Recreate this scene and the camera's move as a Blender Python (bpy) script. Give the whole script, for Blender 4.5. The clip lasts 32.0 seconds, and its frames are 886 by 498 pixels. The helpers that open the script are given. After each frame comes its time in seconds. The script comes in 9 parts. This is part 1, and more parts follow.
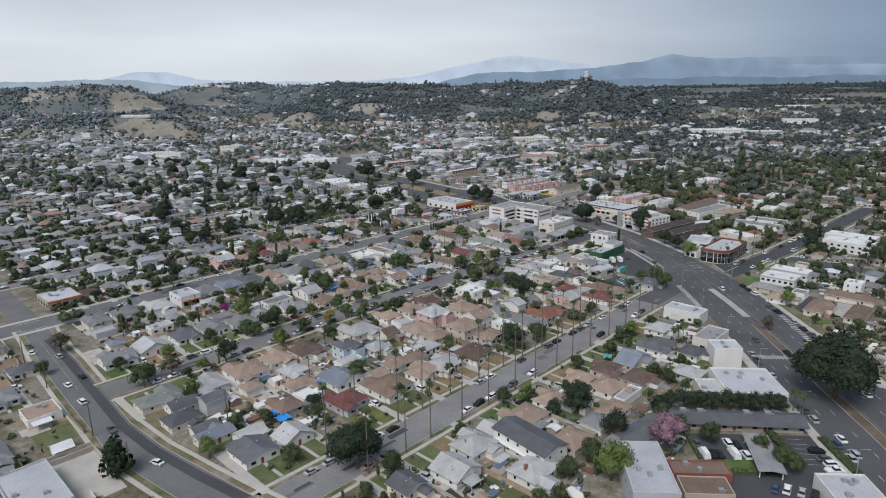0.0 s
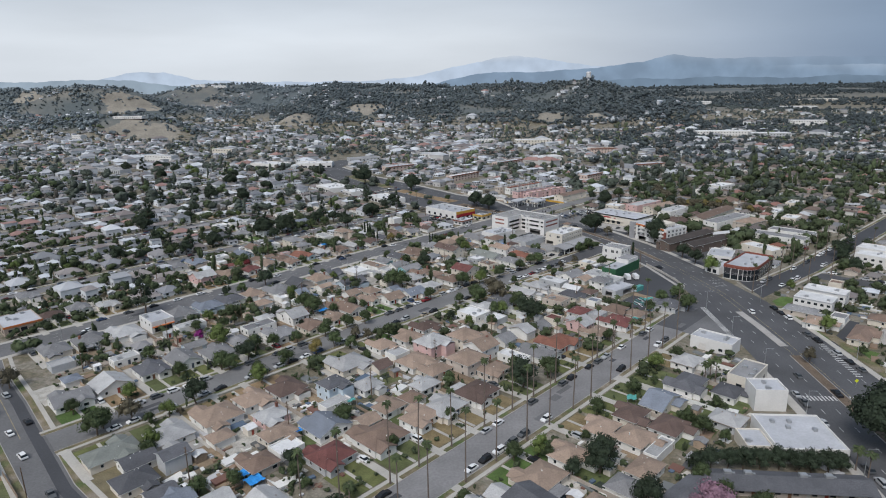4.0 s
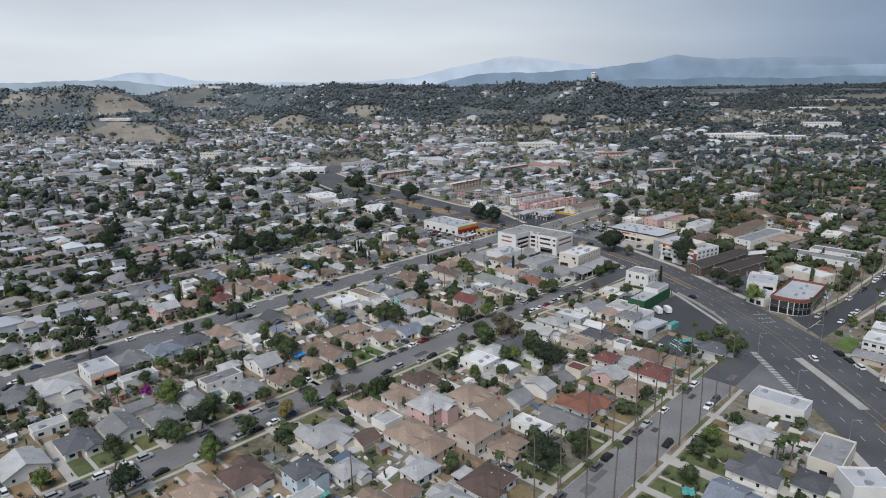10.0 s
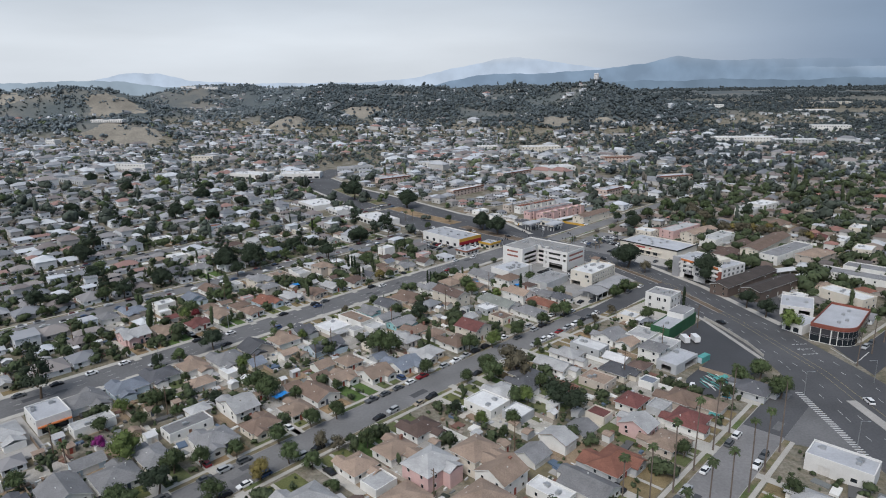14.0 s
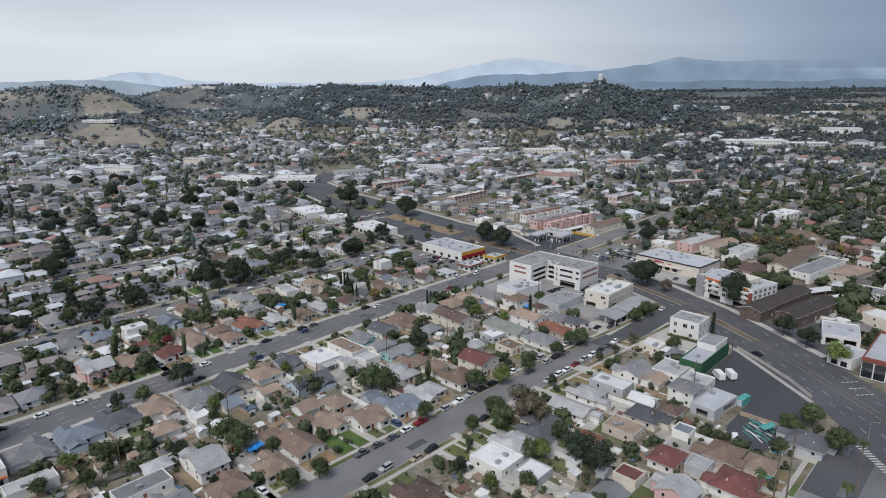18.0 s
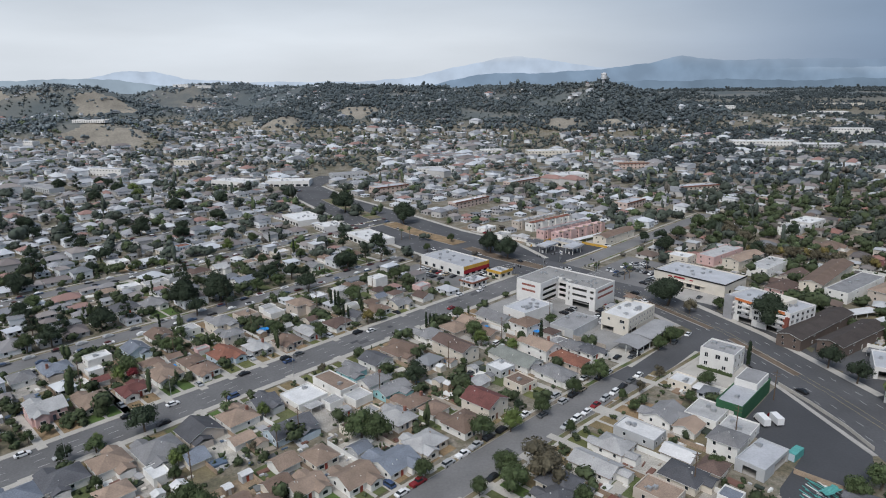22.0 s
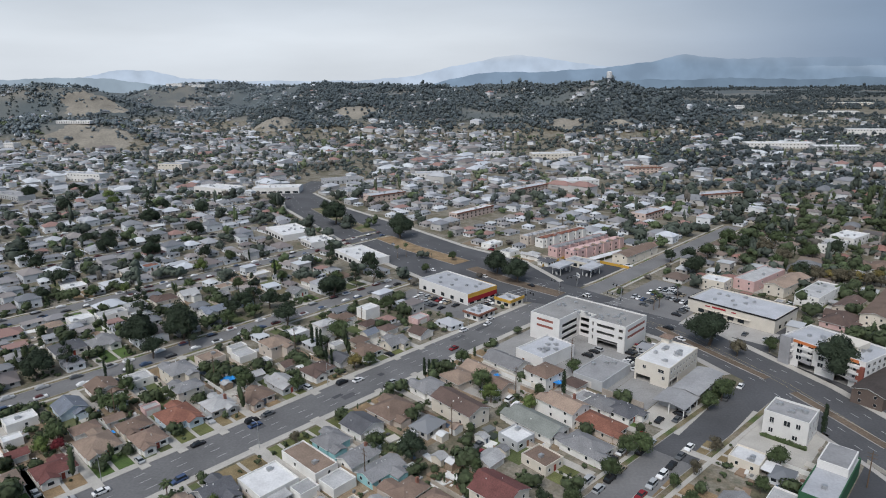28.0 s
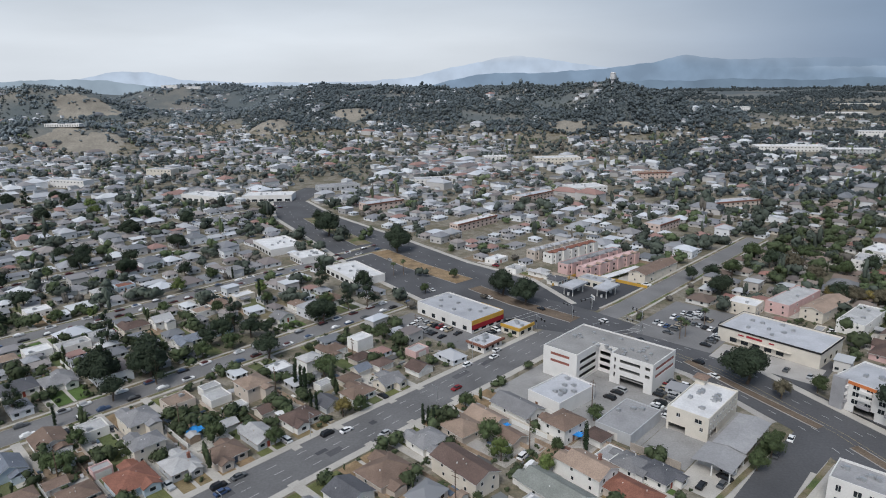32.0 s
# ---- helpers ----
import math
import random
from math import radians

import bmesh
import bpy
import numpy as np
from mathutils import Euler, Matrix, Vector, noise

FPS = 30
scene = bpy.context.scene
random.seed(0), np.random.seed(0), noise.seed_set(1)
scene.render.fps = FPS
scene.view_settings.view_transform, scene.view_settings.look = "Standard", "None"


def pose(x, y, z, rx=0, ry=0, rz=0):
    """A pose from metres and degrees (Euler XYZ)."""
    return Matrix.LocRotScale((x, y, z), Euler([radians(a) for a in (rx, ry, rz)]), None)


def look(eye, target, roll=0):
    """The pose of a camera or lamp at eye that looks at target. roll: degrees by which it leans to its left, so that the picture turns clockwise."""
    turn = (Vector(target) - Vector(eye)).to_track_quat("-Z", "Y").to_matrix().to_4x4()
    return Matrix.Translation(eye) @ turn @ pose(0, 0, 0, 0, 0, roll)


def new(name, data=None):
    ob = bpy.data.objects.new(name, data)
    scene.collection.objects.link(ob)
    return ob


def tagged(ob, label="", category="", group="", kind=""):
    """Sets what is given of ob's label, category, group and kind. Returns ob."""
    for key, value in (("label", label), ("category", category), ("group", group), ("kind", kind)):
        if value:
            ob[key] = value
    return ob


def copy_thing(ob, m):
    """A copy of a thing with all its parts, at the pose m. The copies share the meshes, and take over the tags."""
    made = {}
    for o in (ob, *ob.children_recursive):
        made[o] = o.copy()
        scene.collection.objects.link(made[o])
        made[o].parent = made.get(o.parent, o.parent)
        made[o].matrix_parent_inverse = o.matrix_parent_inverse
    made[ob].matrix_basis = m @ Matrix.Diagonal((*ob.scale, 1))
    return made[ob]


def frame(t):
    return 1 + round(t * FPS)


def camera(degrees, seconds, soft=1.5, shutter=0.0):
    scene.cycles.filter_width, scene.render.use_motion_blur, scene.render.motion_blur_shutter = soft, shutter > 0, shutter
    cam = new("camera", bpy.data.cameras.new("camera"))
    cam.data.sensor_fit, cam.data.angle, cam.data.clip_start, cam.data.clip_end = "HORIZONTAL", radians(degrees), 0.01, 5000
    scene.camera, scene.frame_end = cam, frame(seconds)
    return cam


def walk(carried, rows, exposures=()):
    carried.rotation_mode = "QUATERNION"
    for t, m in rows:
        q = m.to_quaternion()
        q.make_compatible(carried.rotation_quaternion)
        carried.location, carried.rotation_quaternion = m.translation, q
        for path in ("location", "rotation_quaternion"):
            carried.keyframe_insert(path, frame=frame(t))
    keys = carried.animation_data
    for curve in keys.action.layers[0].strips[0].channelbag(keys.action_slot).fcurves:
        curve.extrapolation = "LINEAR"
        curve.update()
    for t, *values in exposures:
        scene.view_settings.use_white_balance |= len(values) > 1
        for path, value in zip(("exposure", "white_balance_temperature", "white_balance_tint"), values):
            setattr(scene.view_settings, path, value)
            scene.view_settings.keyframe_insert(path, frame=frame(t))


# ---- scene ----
cam = camera(70.0, 32.0, 1.05)
PATH = [
    (0, (-0.295, 1.88, 110.227), (-0.45, 3.805, 109.71), -1.1),
    (1, (-0.979, 10.282, 110.315), (-1.134, 12.208, 109.798), -1.1),
    (2, (-1.576, 18.599, 110.386), (-1.731, 20.525, 109.869), -1.1),
    (3, (-2.278, 26.872, 110.39), (-2.432, 28.798, 109.872), -1.0),
    (3.5, (-2.635, 31.074, 110.405), (-2.788, 33.0, 109.888), -1.1),
    (5.5, (-3.961, 47.783, 110.492), (-4.115, 49.709, 109.976), -1.1),
    (6, (-4.34, 52.109, 110.514), (-4.492, 54.036, 109.998), -1.1),
    (7, (-5.257, 60.984, 110.527), (-5.409, 62.911, 110.012), -1.0),
    (8, (-5.971, 69.775, 110.485), (-6.123, 71.702, 109.971), -1.0),
    (9, (-6.589, 78.543, 110.436), (-6.74, 80.47, 109.921), -1.0),
    (10, (-7.194, 87.223, 110.472), (-7.346, 89.15, 109.957), -1.1),
    (11, (-7.953, 95.622, 110.514), (-8.105, 97.549, 109.999), -1.1),
    (12, (-8.739, 103.941, 110.538), (-8.89, 105.868, 110.025), -1.0),
    (13, (-9.6, 112.387, 110.554), (-9.751, 114.314, 110.041), -1.0),
    (14, (-10.432, 120.693, 110.537), (-10.582, 122.621, 110.025), -1.0),
    (14.5, (-10.868, 124.847, 110.525), (-11.018, 126.774, 110.014), -0.9),
    (16.5, (-12.596, 141.478, 110.519), (-12.745, 143.406, 110.007), -0.9),
    (17, (-12.993, 145.697, 110.531), (-13.141, 147.625, 110.02), -0.8),
    (18, (-13.753, 154.169, 110.572), (-13.902, 156.097, 110.061), -0.8),
    (19, (-14.471, 162.431, 110.636), (-14.62, 164.359, 110.125), -0.8),
    (20, (-15.139, 170.778, 110.691), (-15.288, 172.706, 110.178), -0.9),
    (21, (-15.878, 179.112, 110.701), (-16.027, 181.039, 110.187), -0.8),
    (22, (-16.677, 187.473, 110.698), (-16.825, 189.4, 110.184), -0.8),
    (23, (-17.425, 195.799, 110.677), (-17.572, 197.726, 110.162), -0.8),
    (24, (-18.161, 204.203, 110.635), (-18.308, 206.13, 110.119), -0.8),
    (25, (-18.852, 212.67, 110.562), (-18.999, 214.596, 110.046), -0.8),
    (25.5, (-19.207, 216.838, 110.566), (-19.355, 218.765, 110.05), -0.8),
    (27.5, (-20.664, 233.309, 110.747), (-20.811, 235.235, 110.23), -0.8),
    (28, (-21.141, 237.51, 110.797), (-21.287, 239.436, 110.28), -0.8),
    (29, (-22.04, 246.102, 110.952), (-22.185, 248.029, 110.434), -0.8),
    (30, (-22.91, 254.606, 111.123), (-23.053, 256.533, 110.606), -0.8),
    (31, (-23.661, 263.065, 111.234), (-23.804, 264.992, 110.719), -0.7),
    (32, (-24.072, 271.496, 111.315), (-24.217, 273.423, 110.801), -0.9),
]
walk(cam, [(t, look(eye, target, roll)) for t, eye, target, roll in PATH])

# ---- light ----
scene.view_settings.exposure = 0.03
world = bpy.data.worlds.new("overcast_sky")
scene.world = world
world.use_nodes = True
wn, wl = world.node_tree.nodes, world.node_tree.links
wn.clear()
w_out = wn.new("ShaderNodeOutputWorld")
w_bg = wn.new("ShaderNodeBackground")
w_sky = wn.new("ShaderNodeTexSky")
w_sky.sky_type = "NISHITA"
w_sky.sun_disc = False
w_sky.sun_elevation = radians(51)
w_sky.sun_rotation = radians(201)
w_sky.air_density, w_sky.dust_density, w_sky.ozone_density = 1.0, 6.0, 2.0
w_geo = wn.new("ShaderNodeTexCoord")
w_sep = wn.new("ShaderNodeSeparateXYZ")
wl.new(w_geo.outputs["Generated"], w_sep.inputs[0])
# cloud deck: pale at the horizon, greyer overhead, bluer towards the east
w_ramp = wn.new("ShaderNodeValToRGB")
e = w_ramp.color_ramp.elements
e[0].position, e[0].color = 0.0, (0.745, 0.80, 0.868, 1)
e[1].position, e[1].color = 1.0, (0.36, 0.42, 0.515, 1)
e.new(0.06).color = (0.785, 0.845, 0.918, 1)
e.new(0.13).color = (0.58, 0.645, 0.73, 1)
e.new(0.35).color = (0.445, 0.515, 0.625, 1)
wl.new(w_sep.outputs["Z"], w_ramp.inputs[0])
w_east = wn.new("ShaderNodeMapRange")
w_east.inputs[1].default_value, w_east.inputs[2].default_value = -0.10, 0.60
w_east.inputs[3].default_value, w_east.inputs[4].default_value = 0.0, 0.95
w_east.interpolation_type = "SMOOTHSTEP"
wl.new(w_sep.outputs["X"], w_east.inputs[0])
w_mixe = wn.new("ShaderNodeMix")
w_mixe.data_type = "RGBA"
w_mixe.inputs[7].default_value = (0.19, 0.28, 0.42, 1)
wl.new(w_east.outputs[0], w_mixe.inputs[0])
wl.new(w_ramp.outputs[0], w_mixe.inputs[6])
w_noise = wn.new("ShaderNodeTexNoise")
w_noise.inputs["Scale"].default_value, w_noise.inputs["Detail"].default_value = 2.2, 5
w_map = wn.new("ShaderNodeMapping")
w_map.inputs["Scale"].default_value = (1, 1, 5)
wl.new(w_geo.outputs["Generated"], w_map.inputs[0])
wl.new(w_map.outputs[0], w_noise.inputs["Vector"])
w_cl = wn.new("ShaderNodeMapRange")
w_cl.inputs[1].default_value, w_cl.inputs[2].default_value = 0.3, 0.7
w_cl.inputs[3].default_value, w_cl.inputs[4].default_value = 0.90, 1.08
wl.new(w_noise.outputs["Fac"], w_cl.inputs[0])
w_mul = wn.new("ShaderNodeMix")
w_mul.data_type, w_mul.blend_type = "RGBA", "MULTIPLY"
w_mul.inputs[0].default_value = 1.0
wl.new(w_mixe.outputs[2], w_mul.inputs[6])
wl.new(w_cl.outputs[0], w_mul.inputs[7])
w_sc = wn.new("ShaderNodeMix")
w_sc.data_type, w_sc.blend_type = "RGBA", "MULTIPLY"
w_sc.inputs[0].default_value = 1.0
w_sc.inputs[7].default_value = (0.10, 0.10, 0.10, 1)
wl.new(w_sky.outputs[0], w_sc.inputs[6])
w_mix = wn.new("ShaderNodeMix")
w_mix.data_type = "RGBA"
w_mix.inputs[0].default_value = 0.88
wl.new(w_sc.outputs[2], w_mix.inputs[6])
wl.new(w_mul.outputs[2], w_mix.inputs[7])
wl.new(w_mix.outputs[2], w_bg.inputs[0])
w_bg.inputs[1].default_value = 1.0
wl.new(w_bg.outputs[0], w_out.inputs[0])

sun = new("sun", bpy.data.lights.new("sun", "SUN"))
sun.data.energy, sun.data.angle, sun.data.color = 2.5, radians(30), (1.0, 0.98, 0.975)
sun.matrix_world = look((-55, -140, 190), (0, 0, 0))


# ---- materials ----
def mat(name, rgb, rough=0.85, big=0.25, fine=0.18, bump=0.2, size=(0.08, 1.6), random_value=0.0, ramp=None, per_island=False, metal=0.0, stretch=(1, 1, 1)):
    """A surface with variation at two scales; ramp: colours picked per object or per island."""
    m = bpy.data.materials.new(name)
    m.use_nodes = True
    n, l = m.node_tree.nodes, m.node_tree.links
    b = n["Principled BSDF"]
    b.inputs["Roughness"].default_value, b.inputs["Metallic"].default_value = rough, metal
    b.inputs["Specular IOR Level"].default_value = 0.3
    geo = n.new("ShaderNodeNewGeometry")
    mp = n.new("ShaderNodeMapping")
    mp.inputs["Scale"].default_value = stretch
    l.new(geo.outputs["Position"], mp.inputs[0])
    if ramp or random_value:
        pick = geo.outputs["Random Per Island"] if per_island else n.new("ShaderNodeObjectInfo").outputs["Random"]
    if ramp:
        cr = n.new("ShaderNodeValToRGB")
        cr.color_ramp.interpolation = "CONSTANT"
        for k, c in enumerate(ramp):
            el = cr.color_ramp.elements[0] if k == 0 else (cr.color_ramp.elements[1] if k == 1 else cr.color_ramp.elements.new(k / len(ramp)))
            el.position, el.color = k / len(ramp), (*c, 1)
        l.new(pick, cr.inputs[0])
        colour = cr.outputs[0]
    else:
        c0 = n.new("ShaderNodeRGB")
        c0.outputs[0].default_value = (*rgb, 1)
        colour = c0.outputs[0]
    for k, (sc, amt) in enumerate(((size[0], big), (size[1], fine))):
        if not amt:
            continue
        tx = n.new("ShaderNodeTexNoise")
        tx.inputs["Scale"].default_value, tx.inputs["Detail"].default_value = sc, 4
        l.new(mp.outputs[0], tx.inputs["Vector"])
        r = n.new("ShaderNodeMapRange")
        r.inputs[1].default_value, r.inputs[2].default_value = 0.25, 0.75
        r.inputs[3].default_value, r.inputs[4].default_value = 1 - amt, 1 + amt
        l.new(tx.outputs["Fac"], r.inputs[0])
        mx = n.new("ShaderNodeMix")
        mx.data_type, mx.blend_type = "RGBA", "MULTIPLY"
        mx.inputs[0].default_value = 1
        l.new(colour, mx.inputs[6])
        l.new(r.outputs[0], mx.inputs[7])
        colour = mx.outputs[2]
        if k == 1 and bump:
            bp = n.new("ShaderNodeBump")
            bp.inputs["Strength"].default_value, bp.inputs["Distance"].default_value = bump, 0.05
            l.new(tx.outputs["Fac"], bp.inputs["Height"])
            l.new(bp.outputs[0], b.inputs["Normal"])
    if random_value:
        r = n.new("ShaderNodeMapRange")
        r.inputs[3].default_value, r.inputs[4].default_value = 1 - random_value, 1 + random_value
        l.new(pick, r.inputs[0])
        mx = n.new("ShaderNodeMix")
        mx.data_type, mx.blend_type = "RGBA", "MULTIPLY"
        mx.inputs[0].default_value = 1
        l.new(colour, mx.inputs[6])
        l.new(r.outputs[0], mx.inputs[7])
        colour = mx.outputs[2]
    l.new(colour, b.inputs["Base Color"])
    return m


ROOF = {
    "gr": mat("grey_shingle", (0.20, 0.20, 0.205), 0.9, 0.18, 0.25, 0.4, (0.25, 3.0), 0.18),
    "dg": mat("charcoal_shingle", (0.098, 0.10, 0.11), 0.9, 0.18, 0.25, 0.4, (0.25, 3.0), 0.2),
    "lg": mat("pale_grey_shingle", (0.36, 0.36, 0.36), 0.9, 0.18, 0.2, 0.4, (0.25, 3.0), 0.15),
    "br": mat("brown_shingle", (0.185, 0.132, 0.104), 0.9, 0.2, 0.25, 0.4, (0.25, 3.0), 0.18),
    "db": mat("dark_brown_shingle", (0.110, 0.077, 0.066), 0.9, 0.2, 0.25, 0.4, (0.25, 3.0), 0.15),
    "tn": mat("tan_shingle", (0.275, 0.207, 0.162), 0.9, 0.2, 0.22, 0.4, (0.25, 3.0), 0.18),
    "rd": mat("terracotta_tile", (0.20, 0.090, 0.064), 0.85, 0.22, 0.3, 0.5, (0.3, 3.0), 0.12),
    "dr": mat("dark_red_tile", (0.15, 0.062, 0.056), 0.85, 0.22, 0.3, 0.5, (0.3, 3.0), 0.12),
    "wh": mat("white_roof_coating", (0.60, 0.60, 0.60), 0.7, 0.14, 0.1, 0.2, (0.2, 1.5), 0.08),
    "bl": mat("slate_blue_shingle", (0.165, 0.185, 0.22), 0.9, 0.18, 0.22, 0.4, (0.25, 3.0), 0.15),
    "gg": mat("green_grey_shingle", (0.20, 0.213, 0.196), 0.9, 0.18, 0.22, 0.4, (0.25, 3.0), 0.1),
}
ROOF["vb"] = mat("weathered_dark_shingle", (0.060, 0.050, 0.046), 0.9, 0.2, 0.25, 0.4, (0.25, 3.0), 0.12)
ROOF["pk"], ROOF["te"], ROOF["cr"] = ROOF["lg"], ROOF["gr"], ROOF["wh"]
ROOF_WORDS = {"vb": "dark weathered shingle", "gr": "grey shingle", "dg": "charcoal shingle", "lg": "pale grey shingle", "br": "brown shingle", "db": "dark brown shingle", "tn": "tan shingle", "rd": "orange terracotta tile", "dr": "dark red tile", "wh": "white coated", "bl": "slate blue shingle", "gg": "green-grey shingle", "pk": "pale grey", "te": "grey shingle", "cr": "white coated"}
WALL = {
    "white": mat("white_stucco", (0.70, 0.69, 0.66), 0.9, 0.10, 0.06, 0.2, (0.3, 4)),
    "cream": mat("cream_stucco", (0.62, 0.57, 0.49), 0.9, 0.10, 0.06, 0.2, (0.3, 4)),
    "beige": mat("beige_stucco", (0.50, 0.44, 0.385), 0.9, 0.10, 0.06, 0.2, (0.3, 4)),
    "grey": mat("grey_stucco", (0.42, 0.43, 0.44), 0.9, 0.10, 0.06, 0.2, (0.3, 4)),
    "blue": mat("pale_blue_siding", (0.47, 0.55, 0.61), 0.85, 0.10, 0.06, 0.2, (0.3, 4)),
    "pink": mat("pink_stucco", (0.58, 0.40, 0.38), 0.9, 0.10, 0.06, 0.2, (0.3, 4)),
    "teal": mat("turquoise_stucco", (0.28, 0.50, 0.52), 0.9, 0.10, 0.06, 0.2, (0.3, 4)),
    "tan": mat("tan_stucco", (0.40, 0.33, 0.275), 0.9, 0.10, 0.06, 0.2, (0.3, 4)),
}
WALL["brown"] = mat("brown_stained_boards", (0.13, 0.10, 0.085), 0.9, 0.12, 0.1, 0.2, (0.3, 4))
GLASS = mat("window_glass", (0.02, 0.025, 0.03), 0.12, 0, 0, 0)
FRAME = mat("white_frame", (0.68, 0.68, 0.66), 0.6, 0.05, 0.05, 0)
DOOR = mat("door_paint", (0.2, 0.1, 0.06), 0.6, 0.1, 0.1, 0.1, (1, 8), 0, [(0.2, 0.1, 0.06), (0.5, 0.48, 0.44), (0.07, 0.09, 0.12), (0.28, 0.06, 0.04)])
GARAGE_DOOR = mat("garage_door_paint", (0.6, 0.58, 0.55), 0.6, 0.08, 0.08, 0.1, (1, 8))
BRICK = mat("chimney_brick", (0.25, 0.12, 0.09), 0.9, 0.2, 0.3, 0.4, (0.6, 6))
ASPHALT = mat("asphalt", (0.084, 0.085, 0.090), 0.9, 0.22, 0.16, 0.2, (0.05, 1.4))
ASPHALT_OLD = mat("worn_asphalt", (0.172, 0.170, 0.170), 0.9, 0.2, 0.12, 0.2, (0.06, 1.2))
ASPHALT_MID = mat("grey_asphalt", (0.138, 0.137, 0.139), 0.9, 0.22, 0.15, 0.2, (0.06, 1.3))
ASPHALT_PALE = mat("bleached_asphalt", (0.205, 0.20, 0.20), 0.9, 0.2, 0.14, 0.2, (0.07, 1.2))
ASPHALT_NEW = mat("fresh_asphalt", (0.062, 0.064, 0.07), 0.9, 0.14, 0.10, 0.2, (0.05, 1.4))
CONCRETE = mat("concrete", (0.34, 0.325, 0.305), 0.9, 0.15, 0.12, 0.2, (0.15, 2.5), 0.08)
PALE_CONCRETE = mat("pale_concrete", (0.41, 0.39, 0.355), 0.9, 0.15, 0.12, 0.2, (0.15, 2.5))
LAWN = mat("lawn_grass", (0.10, 0.135, 0.045), 0.95, 0.35, 0.3, 0.4, (0.2, 2.5), 0, [(0.075, 0.12, 0.035), (0.12, 0.13, 0.05), (0.20, 0.155, 0.085), (0.10, 0.115, 0.05), (0.24, 0.17, 0.10)])
GREEN_LAWN = mat("watered_grass", (0.085, 0.135, 0.038), 0.95, 0.35, 0.3, 0.4, (0.2, 2.5))
VERGE = mat("worn_verge_grass", (0.10, 0.11, 0.055), 0.95, 0.3, 0.3, 0.4, (0.2, 2.5))
_n, _l = VERGE.node_tree.nodes, VERGE.node_tree.links
_t, _r = _n.new("ShaderNodeTexNoise"), _n.new("ShaderNodeValToRGB")
_t.inputs["Scale"].default_value, _t.inputs["Detail"].default_value = 0.11, 6
_e = _r.color_ramp.elements
_e[0].position, _e[0].color = 0.36, (0.085, 0.115, 0.042, 1)
_e[1].position, _e[1].color = 0.64, (0.24, 0.205, 0.16, 1)
_e.new(0.5).color = (0.16, 0.135, 0.08, 1)
_l.new(_n["Mapping"].outputs[0], _t.inputs["Vector"])
_l.new(_t.outputs["Fac"], _r.inputs[0])
_m = [k for k in _n if k.bl_idname == "ShaderNodeMix"][0]
_l.new(_r.outputs[0], _m.inputs[6])
PAINT = mat("road_paint", (0.46, 0.46, 0.45), 0.7, 0.2, 0.2, 0, (0.3, 3))
YELLOW = mat("yellow_road_paint", (0.36, 0.29, 0.15), 0.7, 0.2, 0.2, 0, (0.3, 3))
YARD = mat("backyard_ground", (0.2, 0.16, 0.1), 0.95, 0.3, 0.3, 0.4, (0.25, 2.2), 0, [(0.21, 0.16, 0.11), (0.115, 0.125, 0.06), (0.33, 0.31, 0.28), (0.25, 0.19, 0.13), (0.09, 0.11, 0.045), (0.40, 0.38, 0.34), (0.17, 0.145, 0.09)])
DRY = mat("dry_grass", (0.135, 0.102, 0.075), 0.95, 0.3, 0.3, 0.4, (0.12, 2))
DRY_HILL = mat("dry_hill_grass", (0.235, 0.215, 0.180), 0.95, 0.3, 0.25, 0.3, (0.02, 0.3))
BARK = mat("bark", (0.11, 0.085, 0.065), 0.95, 0.2, 0.3, 0.5, (0.5, 5))
PALM_BARK = mat("palm_bark", (0.15, 0.12, 0.10), 0.95, 0.2, 0.3, 0.5, (0.5, 5))
METAL = mat("galvanised_metal", (0.42, 0.43, 0.44), 0.45, 0.1, 0.1, 0, (0.5, 4), 0, None, False, 0.6)
WOOD = mat("pole_wood", (0.12, 0.085, 0.06), 0.9, 0.2, 0.3, 0.3, (0.5, 6))
FENCE = mat("fence_board", (0.30, 0.23, 0.17), 0.9, 0.25, 0.3, 0.3, (0.3, 4), 0.25)
BLOCKWALL = mat("block_wall", (0.42, 0.37, 0.32), 0.9, 0.2, 0.2, 0.3, (0.3, 4), 0.15)
TYRE = mat("tyre_rubber", (0.02, 0.02, 0.02), 0.8, 0, 0.1, 0)
TARP = mat("blue_tarpaulin", (0.03, 0.25, 0.62), 0.5, 0.2, 0.2, 0.3, (0.5, 3))
